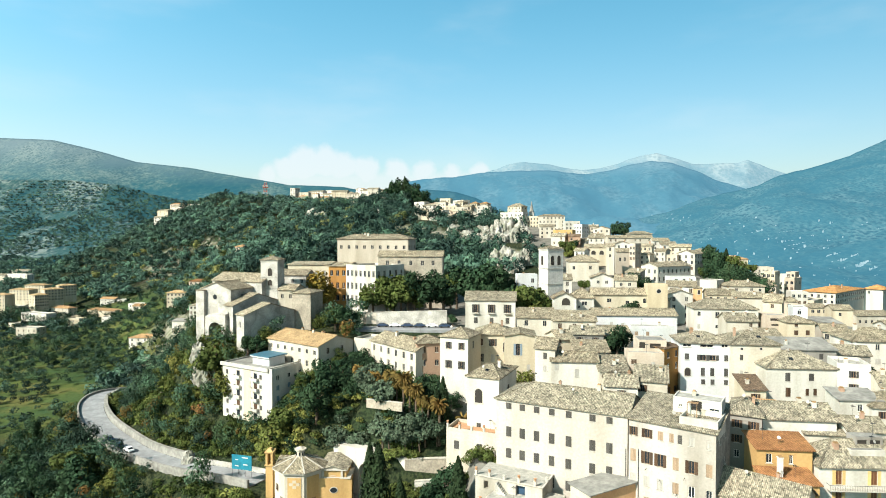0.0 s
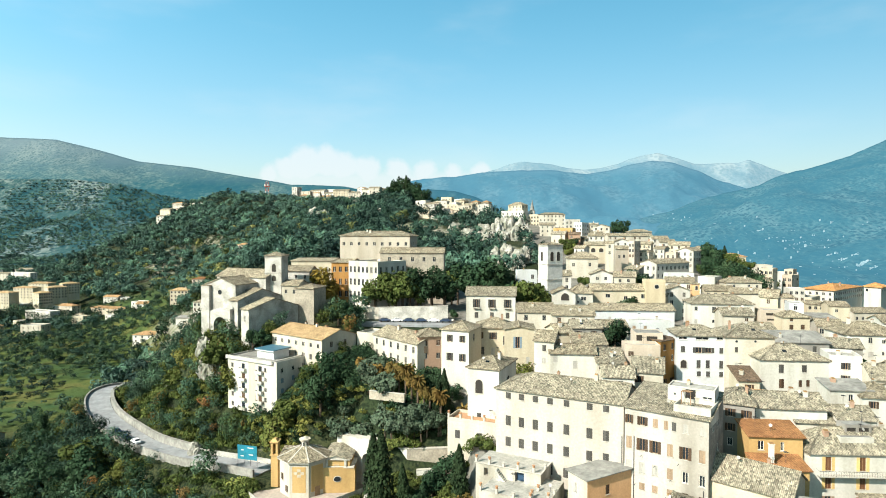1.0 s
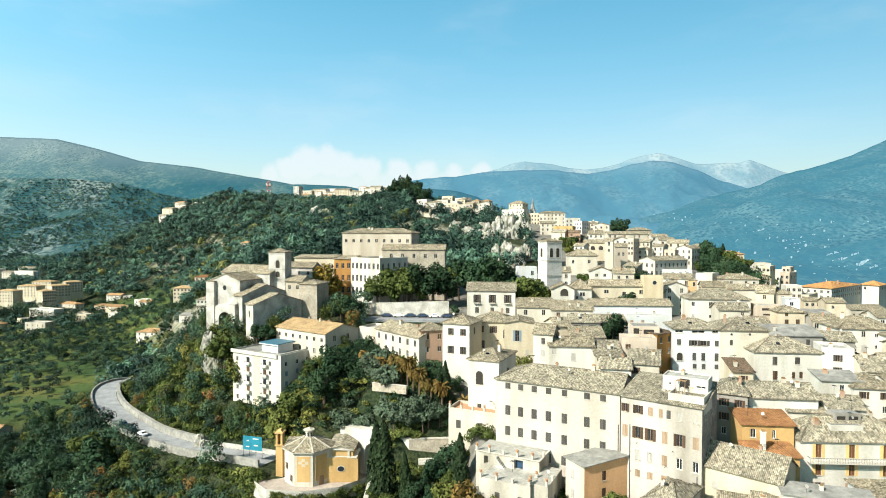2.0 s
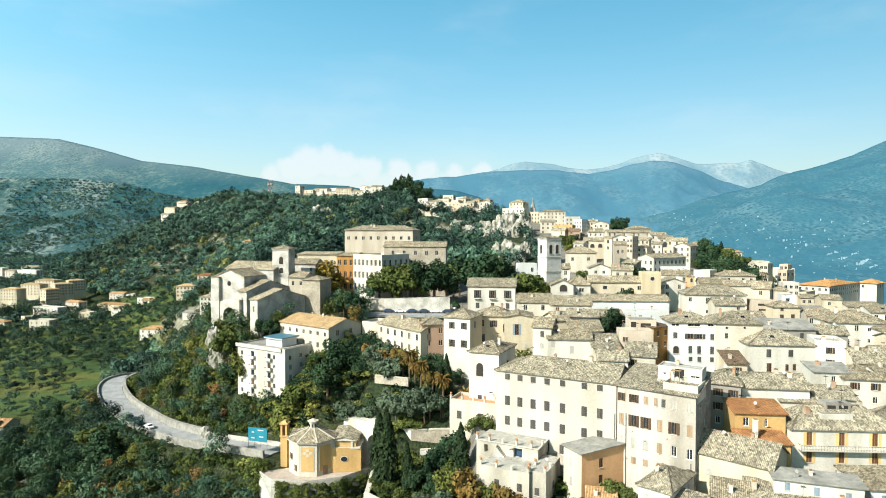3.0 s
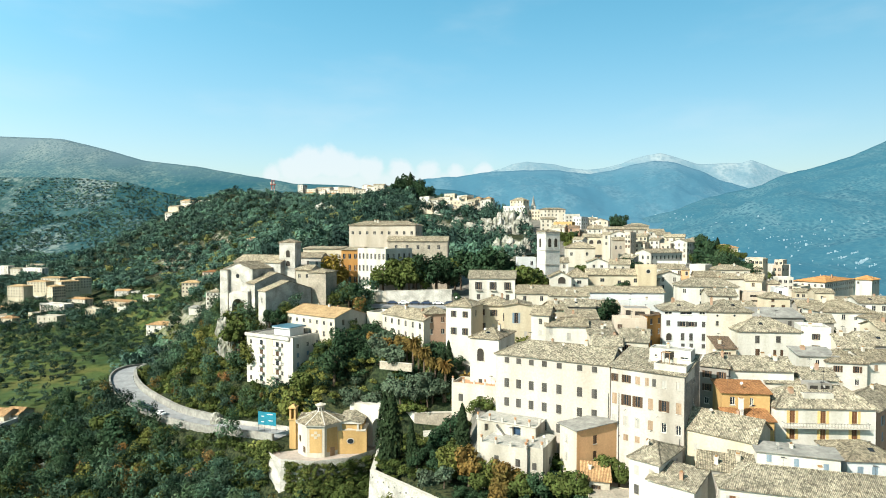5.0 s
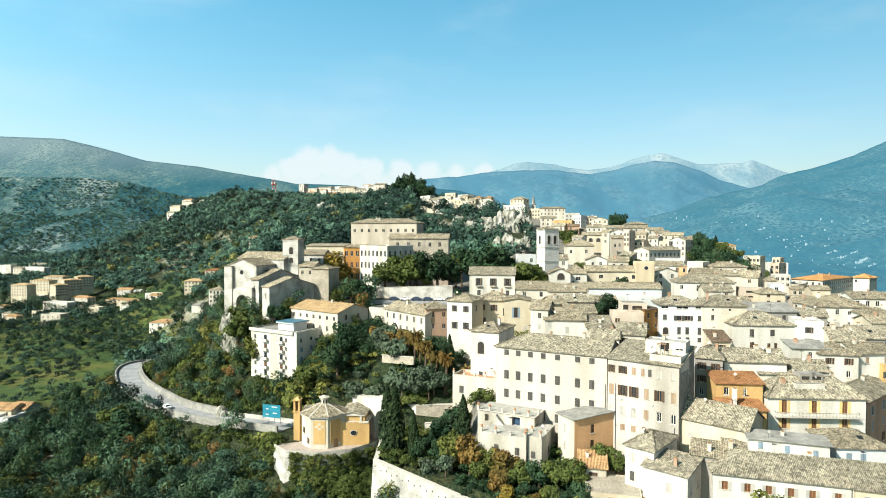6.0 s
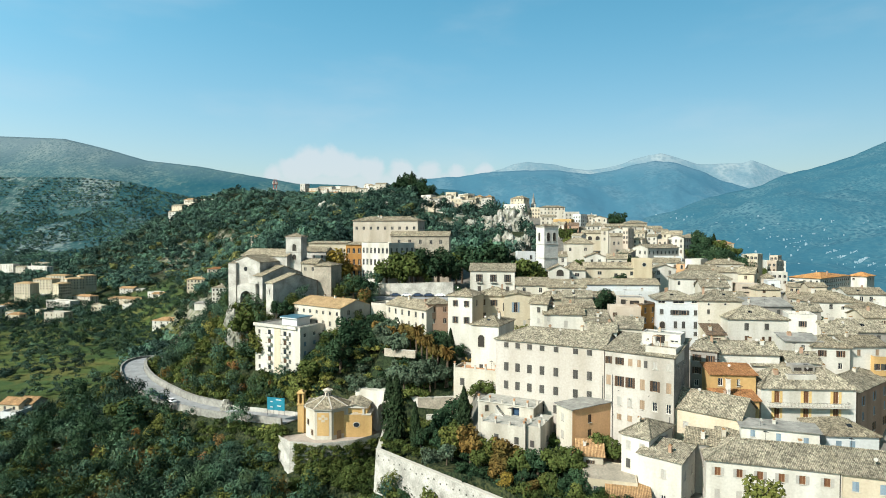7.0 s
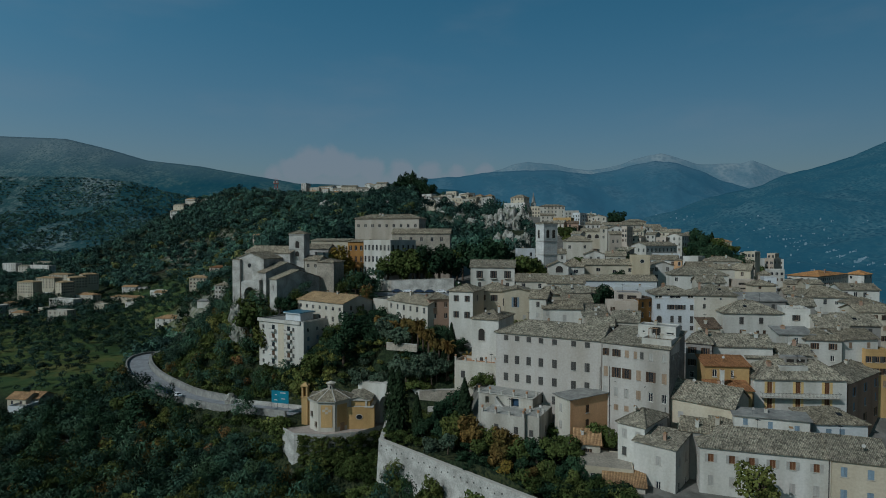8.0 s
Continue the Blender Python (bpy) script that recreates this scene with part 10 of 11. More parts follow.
up = new("upper_terrace")
up.matrix_world = pose(6.8, 122.1, 49.7, 0, 0, -27)
up.location.z -= 8
tagged(up, "upper ivory terrace with arch, outside stair and urns", "terrace")
b = Build()
facade(b, (0, 0), 1, 0, 14.5, 0, 8, [(9.9, 5.8, 2.0, 3.4), (2.4, 6.3, 1.0, 1.7)], 1.5)
facade(b, (14.5, 0), 0, 1, 8, 0, 8, [])
facade(b, (0, 8), 0, -1, 8, 0, 8, [])
child("wall", b.mesh("wall", WEATHERED), up)
b = Build()
b.box(-0.2, -0.25, 8.004, 14.7, 0.2, 8.15)
b.box(14.4, 0.2, 8.004, 14.75, 8, 8.15)
child("coping", b.mesh("coping", TRIM), up)
b = Build()
b.box(0, 0.2, 7.7, 14.4, 8, 8.05)
child("roof_deck", b.mesh("roof_deck", FLATROOF), up)
b = Build()
b.box(9.0, 0.9, 3.95, 10.8, 1.0, 7.5)
child("door", b.mesh("door", DOORBLUE), up, label="dark blue door under an arch")
b = Build()
for k in range(12):
    b.box(5.0 + 0.3 * k, -1.2, 3.2, 5.3 + 0.3 * k, -0.004, 7.6 - 0.33 * k)
child("stair", b.mesh("stair", STONE), up)
urns(up, [(0.2, 0), (3.2, 0), (6.4, 0), (9.6, 0), (13.0, 0), (14.5, 3)], 8.15)

terrace = find_house("white walled roof terrace")
pg = child("pergola", box_mesh("pergola", 0.5, 3.4, 5.1, 0.62, 6.9, 5.25, WOOD), terrace, label="pale wooden stair frame and pergola")
for x, y in ((0.56, 3.5), (0.56, 6.8), (2.3, 3.5)):
    child("post", box_mesh("post", -0.06, -0.06, 2.6, 0.06, 0.06, 5.1, WOOD), pg, (x, y, 0))
for y in np.arange(3.6, 6.8, 0.5):
    child("slat", box_mesh("slat", 0.5, -0.05, 5.25, 2.4, 0.05, 5.33, WOOD), pg, (0, float(y), 0))
for k in range(9):
    child("step", box_mesh("step", 0.9 + 0.2 * k, 5.9, 2.75 + 0.26 * k, 1.1 + 0.2 * k, 6.9, 2.8 + 0.26 * k, WOOD), pg)


def pipe(parent, x, z0, z1):
    b = Build()
    b.tube(x, -0.09, z0, z1, 0.07, 0.07, 6)
    child("drainpipe", b.mesh("drainpipe", IRON), parent)


pal, wing = find_house("long cream"), find_house("white plastered palazzo wing")
pipe(pal, 27.6, 6, 19.7)
pipe(wing, 1.9, 4, 20.7)
pipe(wing, 14.9, 3, 13)
pipe(bh, 16.9, 4, 16.7)
near = find_house("white terraced house with wooden")
pipe(near, 22.3, 1, 15.8)
for x, z in ((3.4, 17.2), (6.0, 15.6), (9.0, 13.6), (2.2, 11.2), (10.4, 17.0), (13.0, 11.0)):
    b = Build()                                          # iron lamp brackets and short shade-casting stays
    b.box(x, -1.0, z, x + 0.06, -0.004, z + 0.06)
    child("bracket", b.mesh("bracket", IRON), wing)
b = Build()
b.box(0.003, -0.07, 8.55, 27.6, -0.003, 8.75)
child("string_course", b.mesh("string_course", TRIM), pal)


def bands(label, d, levels):
    """Projecting string courses round a tower; levels are metres under the eave."""
    o = find_house(label)
    wl = next(c for c in o.children if c.name.startswith("wall"))
    ww, hh = wl.bound_box[6][0], wl.bound_box[6][2]
    for lv in levels:
        b = Build()
        z = hh - lv
        b.box(-0.18, -0.18, z, ww + 0.18, -0.003, z + 0.35)
        b.box(ww + 0.003, -0.003, z, ww + 0.18, d + 0.18, z + 0.35)
        b.box(-0.18, -0.003, z, -0.003, d + 0.18, z + 0.35)
        child("string_course", b.mesh("string_course", STONE), o)


bands("square pale stone bell tower", 7.0, (0.6, 7.4, 13.0))
bands("stone campanile", 6.4, (0.6, 6.6, 10.6))


# ---- vehicles ----
def car(x, y, z, yaw, paint, label):
    e = new("car")
    e.matrix_world = pose(x, y, z, 0, 0, yaw)
    tagged(e, label, "car", "cars on the road")
    prof = ((-2.1, 0.35), (-2.15, 0.75), (-1.6, 0.9), (-0.95, 1.42), (0.75, 1.45), (1.45, 0.95), (2.05, 0.85), (2.15, 0.4))
    b = Build()
    for w, s in ((0.86, 1), (-0.86, -1)):
        b.poly([(px, w * (0.88 if pz > 1.2 else 1), pz) for px, pz in (prof if s < 0 else prof[::-1])])
    for (x0, z0), (x1, z1) in zip(prof, prof[1:] + prof[:1]):
        k0, k1 = (0.88 if z0 > 1.2 else 1), (0.88 if z1 > 1.2 else 1)
        b.poly([(x0, -0.86 * k0, z0), (x0, 0.86 * k0, z0), (x1, 0.86 * k1, z1), (x1, -0.86 * k1, z1)])
    child("body", b.mesh("body", paint), e)
    g = Build()
    g.poly([(0.83, -0.7, 1.41), (1.42, -0.78, 0.98), (1.42, 0.78, 0.98), (0.83, 0.7, 1.41)])
    g.v = [(a + 0.02, c, d + 0.03) for a, c, d in g.v]
    child("windscreen", g.mesh("windscreen", GLASS), e)
    g = Build()
    for s in (-1, 1):
        g.poly([(-1.35, s * 0.84, 0.95), (1.2, s * 0.84, 0.97), (0.7, s * 0.79, 1.36), (-0.9, s * 0.79, 1.34)])
    child("side_window", g.mesh("side_window", GLASS), e)
    g = Build()
    g.poly([(-1.6, -0.76, 0.95), (-1.6, 0.76, 0.95), (-1.03, 0.7, 1.4), (-1.03, -0.7, 1.4)])
    g.v = [(a - 0.04, c, d + 0.02) for a, c, d in g.v]
    child("rear_window", g.mesh("rear_window", GLASS), e)
    for wx in (-1.3, 1.3):
        for wy in (-0.8, 0.8):
            t = Build()
            t.tube(0, 0, -0.1, 0.1, 0.33, 0.33, 12)
            me = t.mesh("wheel", RUBBER)
            me.transform(Matrix.Rotation(radians(90), 4, "X"))
            child("wheel", me, e, (wx, wy, 0.33))
    return e


def road_point(t, side):
    k = t * (len(ROAD) - 1)
    i = min(int(k), len(ROAD) - 2)
    a, b = Vector(ROAD[i]), Vector(ROAD[i + 1])
    d = (b - a)
    p = a + d * (k - i)
    n = Vector((d.y, -d.x, 0)).normalized() * side
    return p.x + n.x, p.y + n.y, p.z + 0.26, math.degrees(math.atan2(d.y, d.x))


car(*road_point(0.475, 2.2), CAR_DARK, "dark blue hatchback car on the road")
car(*road_point(0.525, 2.2), CAR_DARK, "dark car following on the bend")
car(*road_point(0.575, 1.6), CAR_WHITE, "white hatchback car on the bend of the road")
for i, px in enumerate(range(6)):
    cx, cy = -22.4, 217.8
    gx, gy = cx + 4.6 * i, cy - 1.0 - 0.15 * i
    car(gx, gy, float(ground_z(gx, gy)) + 0.24, 4, (CAR_DARK, CAR_WHITE, CAR_DARK)[i % 3], "parked car below the palace trees")

px0, py0 = -24.8, 217.8
strip("car_park", [(px0 + k * 6, py0 - 1.5 - 0.2 * k, float(ground_z(px0 + k * 6, py0 - 1.5 - 0.2 * k)) + 0.1) for k in range(-2, 8)], (-3.6, 6.0), 0.1, ASPHALT, "pale asphalt car park under the palace trees", "car park", drop=2.5)

# turquoise scaffold netting by the road
net = new("scaffold_screen")
net.matrix_world = pose(-57.9, 159.7, 35.5, 0, 0, -16)
tagged(net, "turquoise netted scaffold screen beside the road", "scaffold")
b = Build()
b.box(0, 0, 0.4, 6.2, 0.05, 4.4)
child("netting", b.mesh("netting", SIGNBLUE), net)
for x in (0, 2.05, 4.1, 6.15):
    b = Build()
    b.tube(x, 0.15, -1.5, 4.8, 0.05, 0.05, 6)
    child("pole", b.mesh("pole", IRON), net)
b = Build()
for x, z, w in ((3.2, 3.6, 1.9), (1.2, 2.9, 0.8), (3.6, 1.7, 1.4), (1.0, 1.2, 1.1)):
    b.box(x, -0.03, z, x + w, -0.003, z + 0.28)
child("print", b.mesh("print", BLUEWHITE), net)


# ---- spire, mast, rocks ----
def spire(x, y, z):
    e = new("church_spire")
    e.matrix_world = pose(x, y, z, 0, 0, -15)
    tagged(e, "slim dark church spire on a stone belfry", "church spire")
    b = Build()
    b.box(-2.2, -2.2, -14, 2.2, 2.2, 6)
    b.box(-2.5, -2.5, 6, 2.5, 2.5, 6.5)
    child("belfry", b.mesh("belfry", STONE), e)
    b = Build()
    b.tube(0, 0, 6.5, 9.0, 2.2, 1.5, 8)
    b.tube(0, 0, 9.0, 16.5, 1.5, 0.08, 8)
    child("spire", b.mesh("spire", SLATE), e)
    for k in range(4):
        a = radians(90 * k - 90)
        child("opening", box_mesh("opening", -0.6, -0.06, -1.5, 0.6, 0, 1.5, GLASS), e, (math.cos(a) * 2.2, math.sin(a) * 2.2, 3.2), 90 * k)


spire(76.7, 509.7, 112.6)


def mast(x, y, z):
    e = new("radio_mast")
    e.matrix_world = pose(x, y, z, 0, 0, 20)
    tagged(e, "red and white lattice radio mast on the hilltop", "mast")
    hgt = 33.0
    for sx in (-1, 1):
        for sy in (-1, 1):
            for k in range(6):
                b = Build()
                z0, z1 = hgt * k / 6, hgt * (k + 1) / 6
                w0, w1 = 3.2 - 1.6 * k / 6, 3.2 - 1.6 * (k + 1) / 6
                b.box(sx * w0 - 0.4, sy * w0 - 0.4, z0 - (3 if k == 0 else 0), sx * w0 + 0.4, sy * w0 + 0.4, z1)
                child("leg", b.mesh("leg", MASTRED if k % 2 else WHITE), e)
    for k in range(1, 7):
        w = 3.2 - 1.6 * k / 6
        b = Build()
        b.box(-w, -w - 0.3, hgt * k / 6 - 0.3, w, -w + 0.3, hgt * k / 6 + 0.3)
        b.box(-w, w - 0.3, hgt * k / 6 - 0.3, w, w + 0.3, hgt * k / 6 + 0.3)
        b.box(-w - 0.3, -w, hgt * k / 6 - 0.3, -w + 0.3, w, hgt * k / 6 + 0.3)
        b.box(w - 0.3, -w, hgt * k / 6 - 0.3, w + 0.3, w, hgt * k / 6 + 0.3)
        child("brace", b.mesh("brace", MASTRED if k % 2 else WHITE), e)
    b = Build()
    b.box(-4.5, -4.5, hgt * 0.72, 4.5, 4.5, hgt * 0.75)
    child("platform", b.mesh("platform", MASTRED), e)
    for k in range(4):
        b = Build()
        a = radians(90 * k + 20)
        b.tube(math.cos(a) * 4, math.sin(a) * 4, hgt * 0.75, hgt * 0.87, 1.0, 1.0, 8)
        child("antenna", b.mesh("antenna", WHITE), e)


mx, my = -321.0, 1064.9
mast(mx, my, float(ground_z(mx, my)))


def rock(x, y, rx, ry, rz, seed, lift=0.0, name="rock_outcrop", label="pale limestone crag breaking out of the slope"):
    bm = bmesh.new()
    bmesh.ops.create_icosphere(bm, subdivisions=4, radius=1.0)
    for v in bm.verts:
        p = v.co.copy()
        k = 1 + 0.32 * noise.noise(p * 1.7 + Vector((seed, 0, 0))) + 0.2 * noise.noise(p * 4.1 + Vector((0, seed, 0))) + 0.1 * noise.noise(p * 9 + Vector((0, 0, seed)))
        v.co = Vector((p.x * rx, p.y * ry, p.z * rz)) * k
    me = bpy.data.meshes.new(name)
    bm.to_mesh(me)
    bm.free()
    me.materials.append(ROCK)
    ob = new(name, me)
    ob.matrix_world = pose(x, y, float(ground_z(x, y)) + lift, 0, 0, seed * 40)
    return tagged(ob, label, "rock")


CRAGS_UNDER_TOWN = ((37.6, 347.8, 7, 11), (43.3, 341.8, 6, 10), (31.5, 343.7, 6, 9), (48.8, 351.9, 5, 9), (26.4, 341.7, 5, 6), (37.2, 327.8, 5, 6), (2, 377.7, 6, 6), (10.6, 380.7, 5, 6), (48.8, 447.9, 8, 15), (57.2, 441.9, 7, 14), (40.3, 443.8, 7, 12), (30.6, 445.7, 8, 8), (20.1, 455.7, 7, 8), (9.6, 460.7, 8, 7), (51.5, 431.9, 6, 9), (60.6, 434, 6, 11), (42.4, 427.9, 5, 7), (35.2, 430.8, 5, 6))
CRAGS_ON_SLOPES = ((-57.8, 616.2, 9, 9), (-134.9, 574.7, 14, 5), (-109.9, 534.9, 10, 10), (-130.5, 594.8, 9, 11), (-61.4, 535.3, 8, 10), (-91.6, 615.1, 9, 11), (17.1, 415.9, 9, 11), (8.4, 405.8, 7, 9), (26.4, 395.9, 8, 11), (-115.2, 534.8, 10, 4), (-81.5, 202.1, 4, 6), (-86.2, 207.1, 3.6, 6), (-84, 203, 3.2, 5), (-78.5, 199.5, 3.2, 6), (-76.1, 200.2, 3, 4), (-78.5, 179.6, 2.5, 3), (-113.1, 154.9, 3, 3), (-130.3, 168.8, 3, 3), (-62.3, 145.4, 2, 2), (-103.2, 175.2, 3, 4))
for i, (rx_, ry_, w_, h_) in enumerate(CRAGS_UNDER_TOWN + CRAGS_ON_SLOPES):
    rock(rx_, ry_, w_, w_ * 0.8, h_, i + 1.3)


# ---- woods ----
def scatter(seed, count, x0, x1, y0, y1, keep, margin=2.5, front=None):
    rng = np.random.default_rng(seed)
    x, y = rng.uniform(x0, x1, count), rng.uniform(y0, y1, count)
    wood, field = zone(x, y)
    ok = keep(x, y, wood, field, rng.random(count)) & (road_at(x, y)[0] > 7.5)
    x, y = x[ok], y[ok]
    z = ground_z(x, y)
    return [(a, b, c, s) for a, b, c, s in zip(x, y, z, rng.uniform(0.65, 1.3, len(x))) if not inside_house(a, b, margin, front)]


def village(x, y):
    return (((x + 430) / 130) ** 2 + ((y - 640) / 80) ** 2 < 1) & (ground_z(x, y) < 24)


def off_slope(x, y):
    return ~((x > -56) & (y > 136) & (y < 200)) & ~((x > -30) & (y > 116)) & ~((x > -66) & (y > 116) & (y < 172) & (ground_z(x, y) > 21))


def clearing(x, y):
    """Ground kept open before the hilltop houses and the villas on the slope."""
    crest = (x > -345) & (x < -62) & (y > 742 + (x + 200) * 0.12)
    return crest | (((x + 168) / 17) ** 2 + ((y - 494) / 22) ** 2 < 1) | (((x + 300) / 26) ** 2 + ((y - 775) / 40) ** 2 < 1)


def crags(x, y):
    """Bare rock under the town, and the hilltop hamlet."""
    return (((x - 39) / 15) ** 2 + ((y - 338) / 24) ** 2 < 1) | (((x - 44) / 20) ** 2 + ((y - 430) / 20) ** 2 < 1) | (((x + 118) / 24) ** 2 + ((y - 536) / 26) ** 2 < 1) | ((x > -32) & (x < 48) & (y > 505) & (y < 620))


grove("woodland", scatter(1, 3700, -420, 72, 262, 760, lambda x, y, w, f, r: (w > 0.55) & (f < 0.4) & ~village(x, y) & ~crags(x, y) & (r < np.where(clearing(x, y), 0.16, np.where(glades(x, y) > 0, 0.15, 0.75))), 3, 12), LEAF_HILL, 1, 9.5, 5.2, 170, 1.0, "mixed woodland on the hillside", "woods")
grove("woodland", scatter(11, 1700, -150, 72, 300, 690, lambda x, y, w, f, r: (w > 0.55) & (f < 0.4) & ~crags(x, y) & (r < np.where(glades(x, y) > 0.1, 0.2, np.where(x > -75 - (y - 300) * 0.05, 0.85, 0.4))), 3, 14), LEAF_HILLDARK, 11, 13.0, 4.6, 160, 1.0, "dark evergreen wood below the hilltop", "woods")
grove("woodland", scatter(12, 1500, -460, -20, 262, 800, lambda x, y, w, f, r: (w > 0.55) & (f < 0.4) & ~village(x, y) & ~crags(x, y) & ~clearing(x, y) & (r < 0.25 + 0.5 * np.exp(-((x + 260) / 130) ** 2 - ((y - 560) / 110) ** 2)), 3, 14), LEAF_HILLLIME, 12, 8.5, 4.6, 160, 0.95, "yellowing trees scattered through the wood", "woods")
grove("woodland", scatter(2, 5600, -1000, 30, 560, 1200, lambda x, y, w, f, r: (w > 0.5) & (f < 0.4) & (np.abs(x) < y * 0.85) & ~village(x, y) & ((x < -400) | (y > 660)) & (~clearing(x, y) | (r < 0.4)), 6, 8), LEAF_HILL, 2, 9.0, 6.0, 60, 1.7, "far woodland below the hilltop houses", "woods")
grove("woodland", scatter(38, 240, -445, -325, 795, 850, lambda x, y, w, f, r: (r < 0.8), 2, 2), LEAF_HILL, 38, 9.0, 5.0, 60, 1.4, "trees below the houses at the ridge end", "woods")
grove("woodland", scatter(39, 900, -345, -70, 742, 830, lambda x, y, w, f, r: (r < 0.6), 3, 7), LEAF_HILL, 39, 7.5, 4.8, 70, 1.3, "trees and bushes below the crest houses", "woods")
FOOT = np.array([tuple(v.co) for v in bpy.data.objects["backdrop_foothill"].data.vertices if 880 < v.co.y < 1345 and v.co.x > -0.8 * v.co.y])
pick = np.random.default_rng(41).choice(len(FOOT), 10500)
shift = np.random.default_rng(42).uniform(-8, 8, (10500, 2))
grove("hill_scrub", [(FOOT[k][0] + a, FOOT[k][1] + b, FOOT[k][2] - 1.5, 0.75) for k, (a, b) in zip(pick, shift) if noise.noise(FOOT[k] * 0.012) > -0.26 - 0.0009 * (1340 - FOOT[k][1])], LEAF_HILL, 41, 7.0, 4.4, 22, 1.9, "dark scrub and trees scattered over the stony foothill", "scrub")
grove("slope_wood", scatter(3, 1050, -165, -8, 95, 275, lambda x, y, w, f, r: (w > 0.5) & (f < 0.5) & off_slope(x, y), 2.5), LEAF_WOOD, 3, 7.6, 3.6, 420, 0.37, "dense mixed wood on the slope below the town", "woods")
grove("slope_wood", scatter(31, 620, -165, -8, 95, 275, lambda x, y, w, f, r: (w > 0.5) & (f < 0.5) & off_slope(x, y), 2.5), LEAF_GREEN, 31, 6.8, 3.2, 400, 0.36, "green broad-leaved trees on the slope", "woods")
grove("slope_wood", scatter(32, 340, -165, -8, 95, 275, lambda x, y, w, f, r: (w > 0.5) & (f < 0.5) & off_slope(x, y), 2.5), LEAF_DARK, 32, 10.5, 3.2, 520, 0.36, "dark evergreen trees on the slope", "woods")
grove("slope_wood", scatter(33, 200, -165, -8, 95, 275, lambda x, y, w, f, r: (w > 0.5) & (f < 0.5) & off_slope(x, y), 2.5), LEAF_LIME, 33, 6.0, 2.6, 360, 0.34, "yellowing trees on the slope", "woods")
grove("slope_wood", scatter(34, 130, -165, -30, 95, 262, lambda x, y, w, f, r: (w > 0.5) & (f < 0.5) & off_slope(x, y), 2.5), LEAF_RUST, 34, 6.4, 2.7, 360, 0.34, "browning autumn trees on the slope", "woods")
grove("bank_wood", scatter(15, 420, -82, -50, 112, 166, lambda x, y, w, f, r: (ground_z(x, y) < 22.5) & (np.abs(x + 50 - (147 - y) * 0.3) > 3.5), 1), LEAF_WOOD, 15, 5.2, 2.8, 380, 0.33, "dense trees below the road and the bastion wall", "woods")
grove("olive_grove", scatter(4, 5200, -520, -150, 190, 640, lambda x, y, w, f, r: (f > 0.3) & (r < 0.1 + 0.75 * (np.sin(x * 0.035 + y * 0.055 + 1.2 * np.sin(x * 0.012)) > 0.1) * np.sin(x * 0.021 - y * 0.03) ** 2 + 0.12)), LEAF_FIELD, 4, 4.4, 2.5, 90, 0.55, "rows of olive trees in green fields", "olive trees")
grove("valley_trees", scatter(5, 1500, -560, -180, 380, 760, lambda x, y, w, f, r: (f < 0.9) | (r < 0.2), 3, 8), LEAF_DARK, 5, 7.0, 3.2, 90, 0.8, "dark garden trees round the valley houses", "trees")

grove("hillside_trees", scatter(6, 600, 178, 480, 285, 560, lambda x, y, w, f, r: (w > 0.5) & (r < 0.7) & ~((x / (y + 15) > 0.545) & (y < 470)), 4, 14), LEAF_GREEN, 6, 6.5, 3.4, 140, 0.8, "green trees on the slope beside the town", "trees")
grove("garden_shrubs", scatter(7, 900, -62, 4, 149, 190, lambda x, y, w, f, r: (r < 0.9) & (ground_z(x, y) > 34), 1.0), LEAF_DARK, 7, 3.2, 2.3, 260, 0.36, "dark evergreen shrubs covering the garden terraces", "shrubs")
grove("garden_shrubs", scatter(8, 240, -56, 2, 149, 186, lambda x, y, w, f, r: (r < 0.9) & (ground_z(x, y) > 34), 1.5), LEAF_LIME, 8, 2.6, 1.9, 300, 0.3, "yellow-green shrubs and ivy on the garden terraces", "shrubs")
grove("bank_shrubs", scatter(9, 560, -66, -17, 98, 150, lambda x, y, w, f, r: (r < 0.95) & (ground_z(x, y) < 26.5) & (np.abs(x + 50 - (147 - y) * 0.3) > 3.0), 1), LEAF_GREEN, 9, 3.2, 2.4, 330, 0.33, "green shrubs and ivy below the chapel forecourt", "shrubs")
grove("roadside_shrubs", scatter(10, 3200, -132, -50, 144, 240, lambda x, y, w, f, r: (road_at(x, y)[0] < 40) & (r < 0.9) & ((y > 172 - (x + 80) * 0.9) | (ground_z(x, y) < 31)), 1), LEAF_GREEN, 10, 2.4, 2.0, 120, 0.4, "green scrub on the bank above the road", "shrubs")
grove("bank_shrubs", scatter(13, 900, -62, -14, 146, 176, lambda x, y, w, f, r: (ground_z(x, y) > 33), 0.3), LEAF_LIME, 13, 2.2, 1.8, 150, 0.32, "yellow-green ivy and shrubs on the bank behind the chapel", "shrubs")
ivy = np.random.default_rng(21)
ivy_x = ivy.uniform(-44.5, -22, 420)
ivy_y = np.interp(ivy_x, (-51.0, -46.2, -36.6, -27.7, -21.3), (148.0, 142.8, 141.5, 144.3, 150.5))
grove("hanging_ivy", [(a, b - q, 30.2 - 10 * r, 0.8) for a, b, q, r in zip(ivy_x, ivy_y, ivy.uniform(0.0, 1.4, 420), ivy.random(420))], LEAF_GREEN, 22, 1.6, 1.3, 130, 0.24, "dark ivy hanging over the forecourt wall", "ivy")
grove("garden_shrubs", scatter(14, 240, 2, 34, 84, 114, lambda x, y, w, f, r: (y - 120 + 0.955 * (x + 18.4) > 3) & (r < 0.9), 1), LEAF_DARK, 14, 2.6, 2.0, 300, 0.28, "dark green shrubs filling the lower garden", "shrubs")
